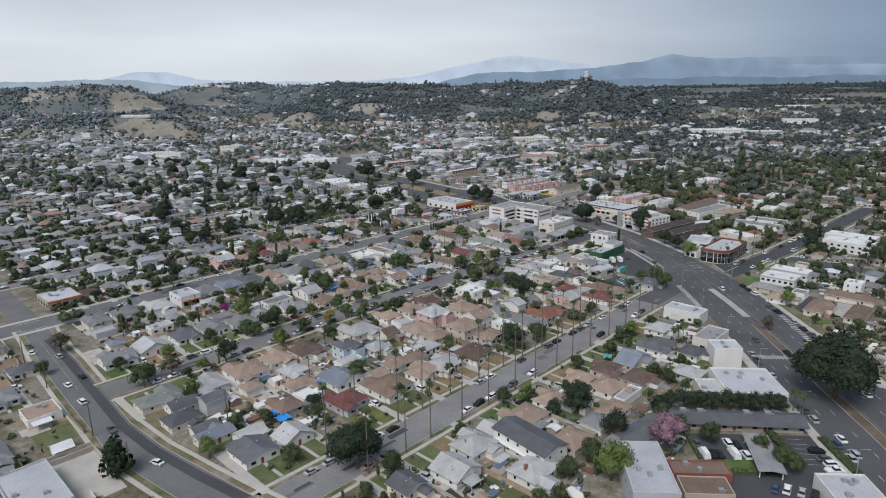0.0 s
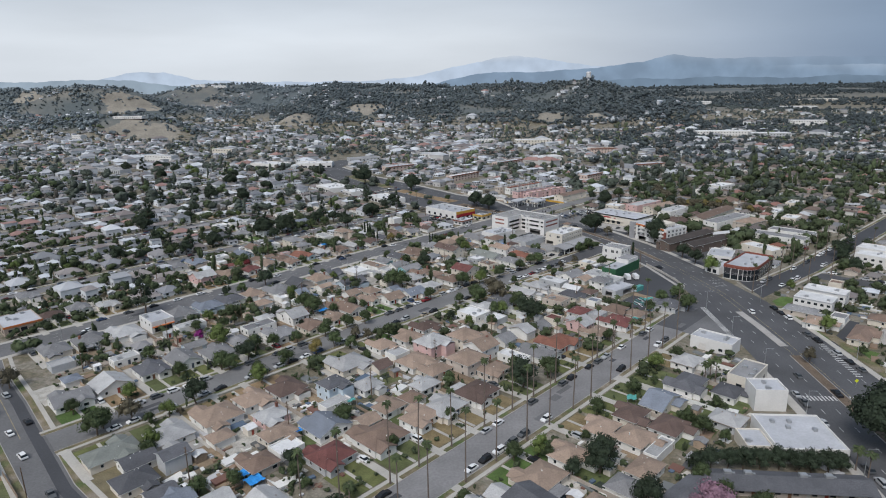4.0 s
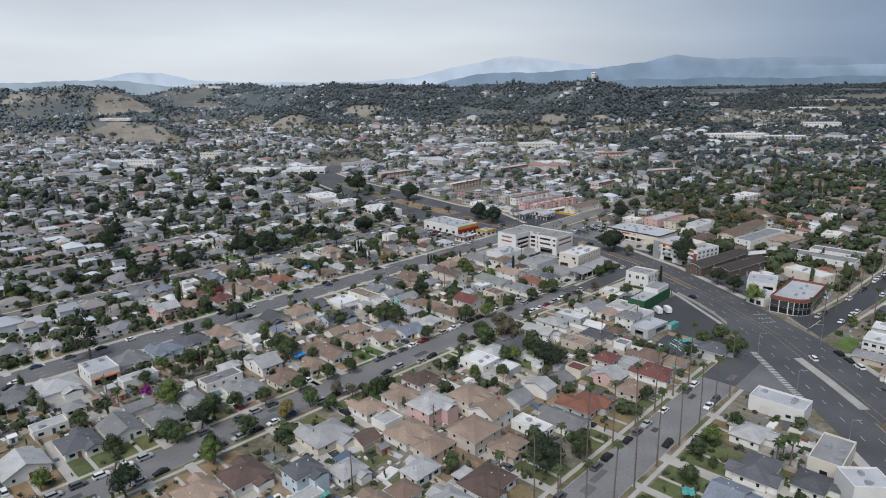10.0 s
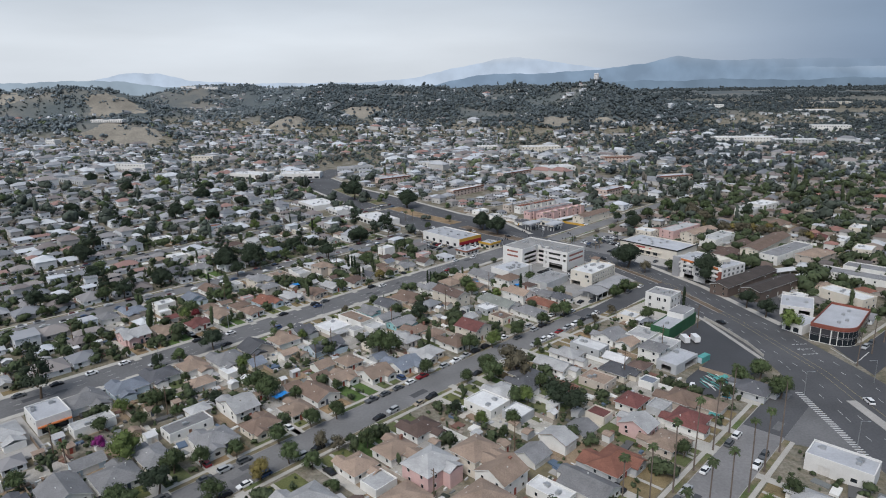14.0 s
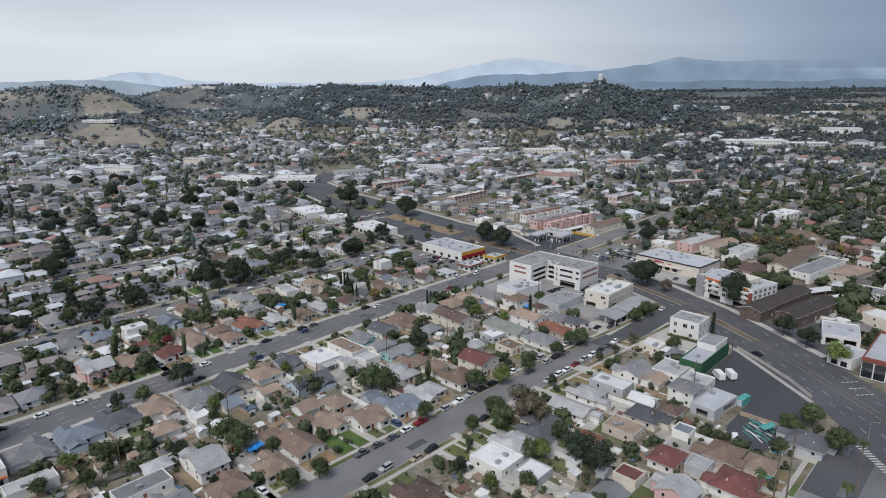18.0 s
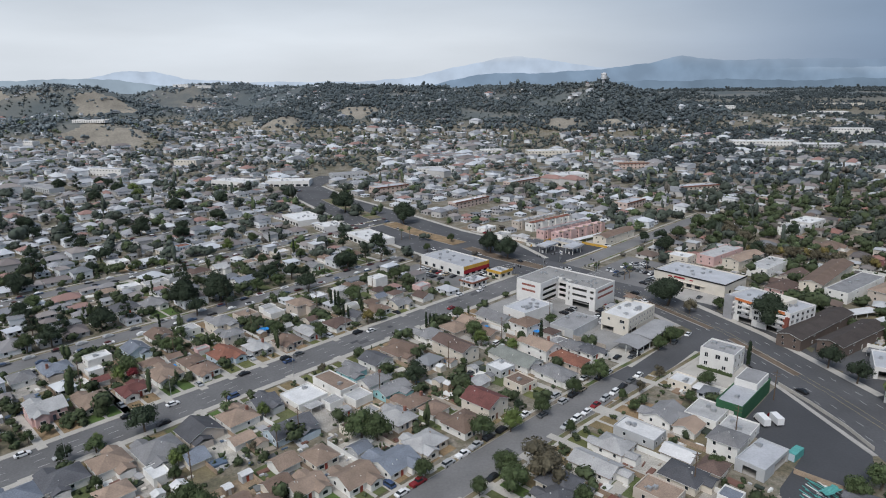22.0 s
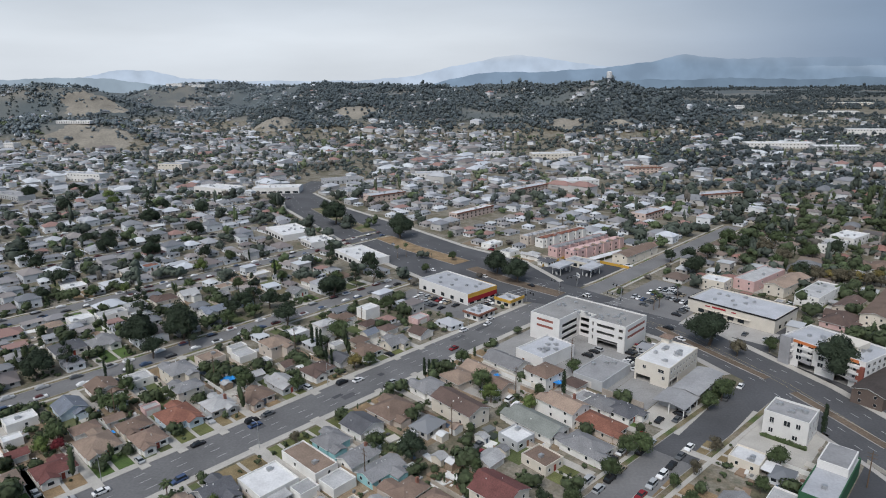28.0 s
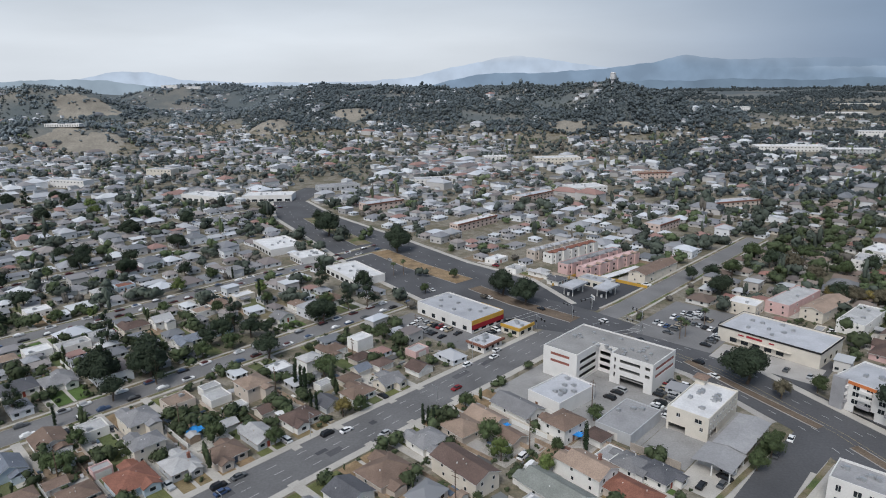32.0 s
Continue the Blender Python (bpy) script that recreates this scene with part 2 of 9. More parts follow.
LEAF = {
    "B": mat("dark_foliage", (0.027, 0.040, 0.023), 0.8, 0.25, 0.45, 0, (0.1, 1.2), 0.15),
    "b": mat("green_foliage", (0.053, 0.074, 0.031), 0.8, 0.25, 0.45, 0, (0.1, 1.2), 0.25),
    "l": mat("bright_green_foliage", (0.10, 0.135, 0.04), 0.8, 0.25, 0.4, 0, (0.1, 1.2), 0.2),
    "w": mat("sparse_brown_foliage", (0.088, 0.078, 0.052), 0.85, 0.25, 0.4, 0, (0.1, 1.2), 0.15),
    "y": mat("yellow_green_foliage", (0.16, 0.13, 0.045), 0.85, 0.25, 0.4, 0, (0.1, 1.2), 0.1),
    "m": mat("magenta_blossom", (0.17, 0.02, 0.13), 0.8, 0.25, 0.4, 0, (0.1, 1.2)),
    "k": mat("mauve_blossom", (0.22, 0.13, 0.17), 0.85, 0.2, 0.35, 0, (0.1, 1.2)),
    "r": mat("crimson_foliage", (0.13, 0.02, 0.025), 0.85, 0.2, 0.35, 0, (0.1, 1.2)),
    "p": mat("palm_frond", (0.055, 0.075, 0.03), 0.7, 0.2, 0.4, 0, (0.3, 2), 0.2),
}
LEAF["C"] = mat("cypress_foliage", (0.022, 0.036, 0.018), 0.85, 0.25, 0.4, 0, (0.1, 1.5), 0.1)
LEAF["T"], LEAF["D"] = LEAF["B"], LEAF["C"]

# ---- plan: u runs along the residential streets, v across them ----
TURN = 50.5
CU, SU = math.cos(radians(TURN)), math.sin(radians(TURN))


def place(u, v, z=0.0, turn=0.0):
    return pose(u * CU - v * SU, u * SU + v * CU, z, 0, 0, TURN + turn)


def to_uv(x, y):
    return x * CU + y * SU, -x * SU + y * CU


def smooth(a, b, x):
    t = np.clip((x - a) / (b - a), 0, 1)
    return t * t * (3 - 2 * t)


CREST_X = [-1330, -1200, -1121, -1005, -898, -715, -507, -330, -130, 47, 142, 190, 235, 299, 420, 620, 900]
CREST_Y = [2420, 2370, 2340, 2370, 2500, 2470, 2320, 2220, 2120, 2010, 1910, 1780, 1690, 1700, 1760, 1850, 1900]
CREST_Z = [52, 84, 101, 105, 102, 96, 99, 90, 84, 88, 89, 95, 99, 82, 50, 24, 4]
FOOT_X = [-1400, -1000, -700, -450, -200, 0, 235, 500]
FOOT_Y = [2150, 2020, 1800, 1500, 1430, 1370, 1390, 1600]


def rise(x, y):
    """Height of the land: flat town, a long wooded ridge, golden hills to the west, a valley rising to the mountains."""
    x, y = np.asarray(x, float), np.asarray(y, float)
    valley = 46 * smooth(2000, 3700, y) + 30 * smooth(-500, -1500, x) * smooth(1150, 1800, y)
    crest, top, foot = np.interp(x, CREST_X, CREST_Y), np.interp(x, CREST_X, CREST_Z), np.interp(x, FOOT_X, FOOT_Y)
    t = np.clip((y - foot) / (crest - foot), 0, 1)
    up = 0.45 * t + 0.55 * t * t * (3 - 2 * t)
    ridge = np.maximum(top - valley, 0) * up * (1 - smooth(0, 700, y - crest))
    h = valley + ridge
    # golden hills, a knoll with a bare flank, spurs before the ridge: x, y, radius across, radius along, height
    for bx, by, rx, ry, bh in ((-1120, 1985, 190, 95, 58), (-1400, 1985, 230, 100, 66), (-1750, 2000, 260, 120, 52), (-800, 1385, 150, 80, 36), (-690, 1345, 90, 60, 16), (-960, 1400, 140, 90, 24), (-492, 1630, 60, 50, 26), (-345, 1775, 110, 50, 20), (110, 1530, 110, 60, 14), (-640, 1900, 150, 110, 18), (-150, 1760, 120, 110, 10)):
        h = h + bh * np.exp(-((x - bx) / rx) ** 2 - ((y - by) / ry) ** 2)
    rough = smooth(1300, 1700, y) * (1 - smooth(300, 700, x))
    return h + (5.0 * np.sin(x / 67.0 + y / 190.0) * np.sin(y / 83.0) + 2.5 * np.sin(x / 31.0) * np.sin(y / 43.0)) * rough


# ---- mesh helpers ----
def mesh(name, verts, faces, mats, slots=None):
    me = bpy.data.meshes.new(name)
    me.from_pydata(verts, [], faces)
    for m in mats if isinstance(mats, (list, tuple)) else [mats]:
        me.materials.append(m)
    if slots is not None:
        me.polygons.foreach_set("material_index", slots)
    me.update()
    return me


def part(name, me, parent, label="", at=None):
    ob = new(name, me)
    ob.parent = parent
    if at is not None:
        ob.matrix_basis = at
    if label:
        tagged(ob, label)
    return ob


def box(x0, y0, z0, x1, y1, z1, base=0):
    v = [(x0, y0, z0), (x1, y0, z0), (x1, y1, z0), (x0, y1, z0), (x0, y0, z1), (x1, y0, z1), (x1, y1, z1), (x0, y1, z1)]
    f = [(0, 3, 2, 1), (4, 5, 6, 7), (0, 1, 5, 4), (1, 2, 6, 5), (2, 3, 7, 6), (3, 0, 4, 7)]
    return v, [tuple(i + base for i in q) for q in f]


def boxes(name, items, material):
    v, f = [], []
    for it in items:
        a, b = box(*it, base=len(v))
        v += a
        f += b
    return mesh(name, v, f, material)


def tube(name, points, radii, sides, material):
    v, f = [], []
    for (x, y, z), r in zip(points, radii):
        for k in range(sides):
            a = 2 * math.pi * k / sides
            v.append((x + r * math.cos(a), y + r * math.sin(a), z))
    for s in range(len(points) - 1):
        for k in range(sides):
            a, b = s * sides + k, s * sides + (k + 1) % sides
            f.append((a, b, b + sides, a + sides))
    f.append(tuple(range(sides - 1, -1, -1)))
    f.append(tuple(range((len(points) - 1) * sides, len(points) * sides)))
    return mesh(name, v, f, material)


def slab(name, u0, v0, u1, v1, z0, z1, material, label="", category="", kind="structure"):
    """A flat piece of the ground laid along the street grid."""
    ob = new(name, boxes(name, [(u0, v0, z0, u1, v1, z1)], material))
    ob.matrix_basis = place(0, 0)
    return tagged(ob, label, category, kind=kind)


def ribbon(name, left, right, z, material, label="", category="road", kind="structure", thick=0.1):
    """A strip of paving between two edge lines in x, y."""
    n = len(left)
    v = [(x, y, z + float(rise(x, y))) for x, y in left] + [(x, y, z + float(rise(x, y))) for x, y in right]
    v += [(x, y, h - thick) for x, y, h in v]
    f = [(i, i + 1, n + i + 1, n + i)[::-1] for i in range(n - 1)]
    f += [(2 * n + i, 2 * n + i + 1, i + 1, i) for i in range(n - 1)] + [(n + i, n + i + 1, 3 * n + i + 1, 3 * n + i) for i in range(n - 1)]
    return tagged(new(name, mesh(name, v, f, material)), label, category, kind=kind)


def between(a, b, t):
    return [(p[0] + (q[0] - p[0]) * t, p[1] + (q[1] - p[1]) * t) for p, q in zip(a, b)]


taken = []  # rectangles in u, v that hold a building or paving


paved = []  # outlines in u, v of yards and car parks where nothing grows


def on_paving(u, v):
    for ring in paved:
        inside = False
        for (a, b), (c, d) in zip(ring, ring[1:] + ring[:1]):
            if (b > v) != (d > v) and u < (c - a) * (v - b) / (d - b) + a:
                inside = not inside
        if inside:
            return True
    return False


def free(u, v, w, d, gap=0.5):
    for a, b, ww, dd in taken:
        if abs(u - a) < (w + ww) / 2 + gap and abs(v - b) < (d + dd) / 2 + gap:
            return False
    return True

# ---- ground ----
xs = np.concatenate([np.linspace(-3600, -900, 55), np.linspace(-860, 860, 60), np.linspace(900, 3600, 55)])
ys = np.concatenate([np.linspace(-700, 700, 15), np.linspace(730, 2700, 80), np.linspace(2760, 4700, 24)])
gx, gy = np.meshgrid(xs, ys)
gz = rise(gx, gy)
nx, ny = len(xs), len(ys)
gv = np.stack([gx, gy, gz], -1).reshape(-1, 3)
gi = np.arange(nx * ny).reshape(ny, nx)
gf = np.stack([gi[:-1, :-1], gi[:-1, 1:], gi[1:, 1:], gi[1:, :-1]], -1).reshape(-1, 4)
GROUND = bpy.data.materials.new("town_soil")
GROUND.use_nodes = True
n, l = GROUND.node_tree.nodes, GROUND.node_tree.links
geo = n.new("ShaderNodeNewGeometry")
def noise_node(scale, detail=4):
    t = n.new("ShaderNodeTexNoise")
    t.inputs["Scale"].default_value, t.inputs["Detail"].default_value = scale, detail
    l.new(geo.outputs["Position"], t.inputs["Vector"])
    return t.outputs["Fac"]
def ramp_node(fac, stops):
    r = n.new("ShaderNodeValToRGB")
    for k, (p, c) in enumerate(stops):
        el = r.color_ramp.elements[k] if k < 2 else r.color_ramp.elements.new(p)
        el.position, el.color = p, (*c, 1)
    l.new(fac, r.inputs[0])
    return r.outputs[0]
def mix_node(fac, a, b, mode="MIX"):
    m = n.new("ShaderNodeMix")
    m.data_type, m.blend_type = "RGBA", mode
    if isinstance(fac, float):
        m.inputs[0].default_value = fac
    else:
        l.new(fac, m.inputs[0])
    l.new(a, m.inputs[6])
    l.new(b, m.inputs[7])
    return m.outputs[2]
town_soil = ramp_node(noise_node(0.055, 9), [(0.34, (0.105, 0.100, 0.065)), (0.46, (0.150, 0.130, 0.095)), (0.55, (0.215, 0.195, 0.165)), (0.66, (0.125, 0.112, 0.080))])
town_grain = ramp_node(noise_node(0.42, 6), [(0.32, (0.70, 0.74, 0.66)), (0.68, (1.30, 1.26, 1.24))])
town = mix_node(1.0, town_soil, town_grain, "MULTIPLY")
# blue-grey tones put distance haze into the hill soil's colour
hill = ramp_node(noise_node(0.006, 5), [(0.44, (0.085, 0.102, 0.105)), (0.56, (0.115, 0.125, 0.120)), (0.66, (0.18, 0.172, 0.150))])
sep = n.new("ShaderNodeSeparateXYZ")
l.new(geo.outputs["Position"], sep.inputs[0])
far = n.new("ShaderNodeMapRange")
far.inputs[1].default_value, far.inputs[2].default_value = 14, 30
l.new(sep.outputs["Z"], far.inputs[0])
soil = mix_node(far.outputs[0], town, hill)
speck = ramp_node(noise_node(1.3, 5), [(0.3, (0.72, 0.72, 0.72)), (0.7, (1.22, 1.22, 1.22))])
l.new(mix_node(1.0, soil, speck, "MULTIPLY"), n["Principled BSDF"].inputs["Base Color"])
n["Principled BSDF"].inputs["Roughness"].default_value = 0.95
ground = tagged(new("ground", mesh("ground", gv.tolist(), gf.tolist(), GROUND)), "dry soil, patchy lawn and paving of the town and hills", "ground", kind="structure")
ground.data.shade_smooth()


def bare_slope(cx, cy, r, seed):
    """A dry grass slope lying on the hillside, with a ragged edge."""
    g = np.random.RandomState(seed)
    rings, seg = 9, 40
    edge = 1 + 0.22 * np.sin(np.arange(seg) * 2 * np.pi / seg * 3 + seed) + g.uniform(-0.16, 0.16, seg)
    v = [(cx, cy, float(rise(cx, cy)) + 0.5)]
    for k in range(1, rings + 1):
        for a in range(seg):
            q = r * k / rings * edge[a]
            x, y = cx + 1.3 * q * math.cos(a * 2 * math.pi / seg), cy + q * math.sin(a * 2 * math.pi / seg)
            v.append((x, y, float(rise(x, y)) + (0.6 if k < rings else -0.5)))
    f = [(0, 1 + a, 1 + (a + 1) % seg) for a in range(seg)]
    f += [(1 + k * seg + a, 1 + (k + 1) * seg + a, 1 + (k + 1) * seg + (a + 1) % seg, 1 + k * seg + (a + 1) % seg) for k in range(rings - 1) for a in range(seg)]
    ob = tagged(new("bare_slope", mesh("bare_slope", v, f, DRY_HILL)), "bare slope of dry golden grass", "hillside", kind="structure")
    ob.data.shade_smooth()


BARE = ((-1110, 1912, 50), (-1035, 1925, 26), (-1420, 1930, 34), (-760, 1325, 36), (-690, 1300, 42), (-490, 1603, 34), (-335, 1745, 36), (125, 1498, 30), (226, 1474, 20))
for k, (bx, by, br) in enumerate(BARE):
    bare_slope(bx, by, br, k)

# ---- streets of the grid ----
KERB = 0.15
STREETS = [  # half width of the road, then its centre line in u, v
    (6.4, [(72.5, 137.3), (322, 137.3)]),
    (6.5, [(66, 242), (200, 241), (300, 237.5), (375, 231.5), (404, 229.5)]),
    (8.05, [(-420, 342), (60, 341), (300, 340.5), (436, 338)]),
    (5.6, [(-420, 424), (402, 424)]),
    (5.6, [(-420, 518), (470, 518)]),
    (5.5, [(-420, 610), (420, 610)]),
    (5.5, [(-420, 702), (500, 702)]),
    (5.5, [(-300, 795), (420, 795)]),
    (5.5, [(-250, 888), (400, 888)]),
    (6.0, [(372, 124.5), (385, 122.8), (426, 117.4), (513, 111), (620, 104)]),
    (5.7, [(446, 334), (475, 332.3), (660, 331.5)]),
]
STREET_V = [137.3, 240.5, 340.0, 424.0, 518.0, 610.0, 702.0, 795.0, 888.0]


def strip(line, a, b):
    """Edge lines at two offsets from a line in u, v, as x, y."""
    out = []
    for off in (a, b):
        pts = [(u, v + off) for u, v in line]
        out.append([tuple(place(u, v).translation[:2]) for u, v in pts])
    return out


def centre_v(u, line):
    return float(np.interp(u, [p[0] for p in line], [p[1] for p in line]))


def street(hw, line):
    wide = hw > 8
    lo, hi = strip(line, -hw, hw)
    ribbon("road", hi, lo, 0.03, ASPHALT_MID if wide else ASPHALT_PALE if line[0][1] < 140 and hw > 6.2 else ASPHALT_NEW if hw == 6.0 else ASPHALT_OLD if hw == 6.5 else ASPHALT_OLD, "grey asphalt avenue" if wide else "worn grey asphalt residential street", thick=0.2)
    for (u0, v0), (u1, v1) in zip(line, line[1:]):
        n = max(1, int((u1 - u0) / 40))
        for k in range(n):
            t = (k + 0.5) / n
            taken.append((u0 + (u1 - u0) * t, v0 + (v1 - v0) * t, (u1 - u0) / n, 2 * hw + 6.6))
    # kerbs stop short of the boulevard
    ends = {8.05: (-420, 417), 6.5: (66, 392), 5.7: (463, 660), 6.0: (388, 620)}.get(hw)
    if ends:
        line = [(max(ends[0], min(ends[1], u)), centre_v(max(ends[0], min(ends[1], u)), line)) for u, v in line]
        line = [p for k, p in enumerate(line) if k == 0 or p[0] > line[k - 1][0]]
    for s in (-1, 1):
        bands = [("kerb", 0, 0.2, KERB, CONCRETE, "concrete kerb along the street")]
        if wide:
            bands += [("pavement", 0.2, 2.8, KERB, PALE_CONCRETE, "pale concrete pavement")]
        else:
            bands += [("verge", 0.2, 1.9, KERB - 0.01, VERGE, "strip of worn grass between kerb and pavement"), ("pavement", 1.9, 3.3, KERB, PALE_CONCRETE, "pale concrete pavement")]
        side = [(min(u, 287), v) for u, v in line] if hw == 6.4 and s < 0 else line
        for name, a, b, z, m, label in bands:
            x, y = sorted((s * (hw + a), s * (hw + b)))
            lo, hi = strip(side, x, y)
            ribbon(name, hi, lo, z, m, label, name, thick=0.3)


for row in STREETS:
    street(*row)
lo, hi = strip([(338, 234.5), (375, 231.5), (404, 229.5)], -6.4, 6.4)
ribbon("road_patch", hi, lo, 0.036, ASPHALT, "darker asphalt where the street meets the boulevard", "road patch", thick=0.05)
# the cross street with a dark resurfaced lane, bending at its lower end
X_LEFT = [(63, 480), (62.5, 338), (61.4, 322), (57.4, 284), (55.6, 252), (54.4, 222), (53.4, 204), (54.2, 187), (57.0, 166), (60.4, 146), (66.5, 110), (74, 70)]
X_RIGHT = [(75, 480), (73.5, 338), (70.6, 316), (69.3, 280), (67.6, 256), (66.0, 230), (64.8, 212), (66.0, 189), (69.4, 166), (73.2, 146), (80.5, 110), (88, 70)]
def xy_line(line, du=0.0):
    return [tuple(place(u + du, v).translation[:2]) for u, v in line]
ribbon("road", xy_line(X_RIGHT), xy_line(X_LEFT), 0.036, ASPHALT_MID, "worn asphalt cross street", thick=0.2)
ribbon("road_patch", xy_line(X_RIGHT[2:10], -0.9), xy_line(X_RIGHT[2:10], -4.3), 0.045, ASPHALT_NEW, "dark freshly resurfaced asphalt lane")
for (a, b), (c, d) in zip(X_LEFT, X_RIGHT):
    taken.append(((a + c) / 2, b, 24, 36))
taken.append((69, 400, 24, 140))
taken.append((67, 285, 24, 70))
for b in range(110, 340, 20):
    taken.append((float(np.interp(b, [p[1] for p in X_LEFT[::-1]], [p[0] for p in X_LEFT[::-1]])) + 8, b, 24, 22))
for line, s in ((X_LEFT, -1), (X_RIGHT, 1)):
    for i, j in (((1, 12),) if s < 0 else ((1, 4), (4, 6), (9, 12))):
        e = line[i:j]
        if s > 0 and i == 1:
            e = [(72.6, 331), (70.6, 316), (69.3, 280), (67.3, 251)]
        if s > 0 and i == 4:
            e = [(66.2, 233), (64.8, 212), (66.0, 189), (69.4, 166), (72.4, 147)]
        for name, a, b, z, m, label in (("kerb", 0, 0.2, KERB, CONCRETE, "concrete kerb along the street"), ("verge", 0.2, 2.2, KERB - 0.01, VERGE, "strip of worn grass between kerb and pavement"), ("pavement", 2.2, 3.7, KERB + 0.004, PALE_CONCRETE, "pale concrete pavement")):
            near, away = xy_line(e, s * a), xy_line(e, s * b)
            ribbon(name, *((away, near) if s > 0 else (near, away)), z, m, label, name, thick=0.3)
for uc in (-150, -300):
    slab("road", uc - 5.5, 60, uc + 5.5, 760, -0.2, 0.035, ASPHALT_OLD, "worn asphalt cross street", "road")
    taken.append((uc, 400, 18, 720))

# ---- the boulevard ----
B_LEFT = [(102, -300), (102, 60), (102.5, 200), (102.5, 272), (102, 325), (100, 364), (91, 406), (74, 463), (54, 502), (19, 539), (-20, 553), (-48, 573), (-101, 635), (-147, 704), (-205, 790), (-234, 866), (-226, 948)]
B_RIGHT = [(141, -300), (141, 60), (140.5, 200), (140, 262), (138, 300), (134.5, 346), (121, 402), (103, 458), (79, 508), (50, 547), (18, 580), (0, 620), (-38, 655), (-92, 722), (-158, 798), (-203, 868), (-199, 944)]
ribbon("boulevard", B_LEFT, B_RIGHT, 0.05, ASPHALT, "wide grey asphalt boulevard with lane markings")
for a, b in zip(B_LEFT[1:], B_LEFT[2:]):
    for (x0, y0), (x1, y1) in ((a, b),):
        for k in range(7):
            t = k / 7
            u, v = to_uv(x0 + (x1 - x0) * t, y0 + (y1 - y0) * t)
            taken.append((u, v, 9, 9))
for a, b, c, d in zip(B_LEFT[1:], B_LEFT[2:], B_RIGHT[1:], B_RIGHT[2:]):
    steps = max(5, int(math.hypot(b[0] - a[0], b[1] - a[1]) / 9))
    for t in [k / steps for k in range(steps)]:
        for s in (0.0, 0.25, 0.5, 0.75, 1.0):
            p = [a[k] + (b[k] - a[k]) * t for k in (0, 1)]
            q = [c[k] + (d[k] - c[k]) * t for k in (0, 1)]
            u, v = to_uv(p[0] + (q[0] - p[0]) * s, p[1] + (q[1] - p[1]) * s)
            taken.append((u, v, 12, 12))


def offset(line, d):
    out = []
    for k, p in enumerate(line):
        a, b = line[max(k - 1, 0)], line[min(k + 1, len(line) - 1)]
        dx, dy = b[0] - a[0], b[1] - a[1]
        s = d / math.hypot(dx, dy)
        out.append((p[0] - dy * s, p[1] + dx * s))
    return out


# kerbs and pavements beside the boulevard, broken where streets join
for edge, s, spans in ((B_LEFT, 1, ((1, 4), (10, 16))), (B_RIGHT, -1, ((1, 4), (6, 9), (10, 16)))):
    for i, j in spans:
        e = edge[i:j]
        ribbon("kerb", *((offset(e, s * 0.2), e) if s > 0 else (e, offset(e, s * 0.2))), KERB, CONCRETE, "concrete kerb along the boulevard", "kerb", thick=0.2)
        o, i2 = offset(e, s * 3.4), offset(e, s * 0.2)
        ribbon("pavement", *((o, i2) if s > 0 else (i2, o)), KERB + 0.004, PALE_CONCRETE, "pale concrete pavement beside the boulevard", "pavement", thick=0.2)


for e in ([(100, 364), (91, 406), (80, 441)], [(71.5, 467), (54, 502), (24, 534)]):
    ribbon("kerb", offset(e, 0.2), e, KERB, CONCRETE, "concrete kerb along the boulevard", "kerb", thick=0.2)
    ribbon("pavement", offset(e, 1.8 if e[0][0] > 95 else 3.0), offset(e, 0.2), KERB + 0.004, CONCRETE, "pale concrete pavement beside the boulevard", "pavement", thick=0.2)
corner = [(140, 262), (138, 300), (135.6, 336)]
ribbon("kerb", corner, offset(corner, -0.2), KERB, CONCRETE, "concrete kerb along the boulevard", "kerb", thick=0.2)
ribbon("pavement", offset(corner, -0.2), offset(corner, -2.6), KERB + 0.004, PALE_CONCRETE, "pale concrete pavement beside the boulevard", "pavement", thick=0.2)
for edge in (corner, B_RIGHT[1:4]):
    ribbon("verge", offset(edge, -3.45), offset(edge, -8.0), KERB - 0.02, VERGE, "worn lawn behind the pavement", "verge", thick=0.2)


def dashes(name, line, gap, length, width, material, label):
    """Painted dashes along a line: one object for the whole line."""
    v, f = [], []
    for p, q in zip(line, line[1:]):
        L = math.hypot(q[0] - p[0], q[1] - p[1])
        d = ((q[0] - p[0]) / L, (q[1] - p[1]) / L)
        k = 0.0
        while k + length <= L + 0.01:
            for t, s in ((k, -1), (k + length, -1), (k + length, 1), (k, 1)):
                x, y = p[0] + d[0] * t - s * d[1] * width / 2, p[1] + d[1] * t + s * d[0] * width / 2
                v.append((x, y, 0.062 + float(rise(x, y))))
            f.append(tuple(range(len(v) - 4, len(v)))[::-1])
            k += length + gap
    return tagged(new(name, mesh(name, v, f, material)), label, "road marking", kind="structure")


for t in (0.16, 0.29, 0.71, 0.84):
    dashes("lane_marking", between(B_LEFT, B_RIGHT, t), 8.5, 3.0, 0.18, PAINT, "dashed white lane marking")
for t in (0.455, 0.545):
    dashes("centre_line", between(B_LEFT[1:10], B_RIGHT[1:10], t), 0.0, 1.0, 0.13, YELLOW, "continuous yellow line beside the median")
def street_line(vc, u0, u1, gap, length, material, label, name="lane_marking"):
    a, b = place(u0, vc).translation, place(u1, vc).translation
    dashes(name, [(a.x, a.y), (b.x, b.y)], gap, length, 0.16, material, label)
for dv in (-4.1, 4.1):
    street_line(340.4 + dv, 84, 425, 7.5, 3.2, PAINT, "dashed white lane marking")
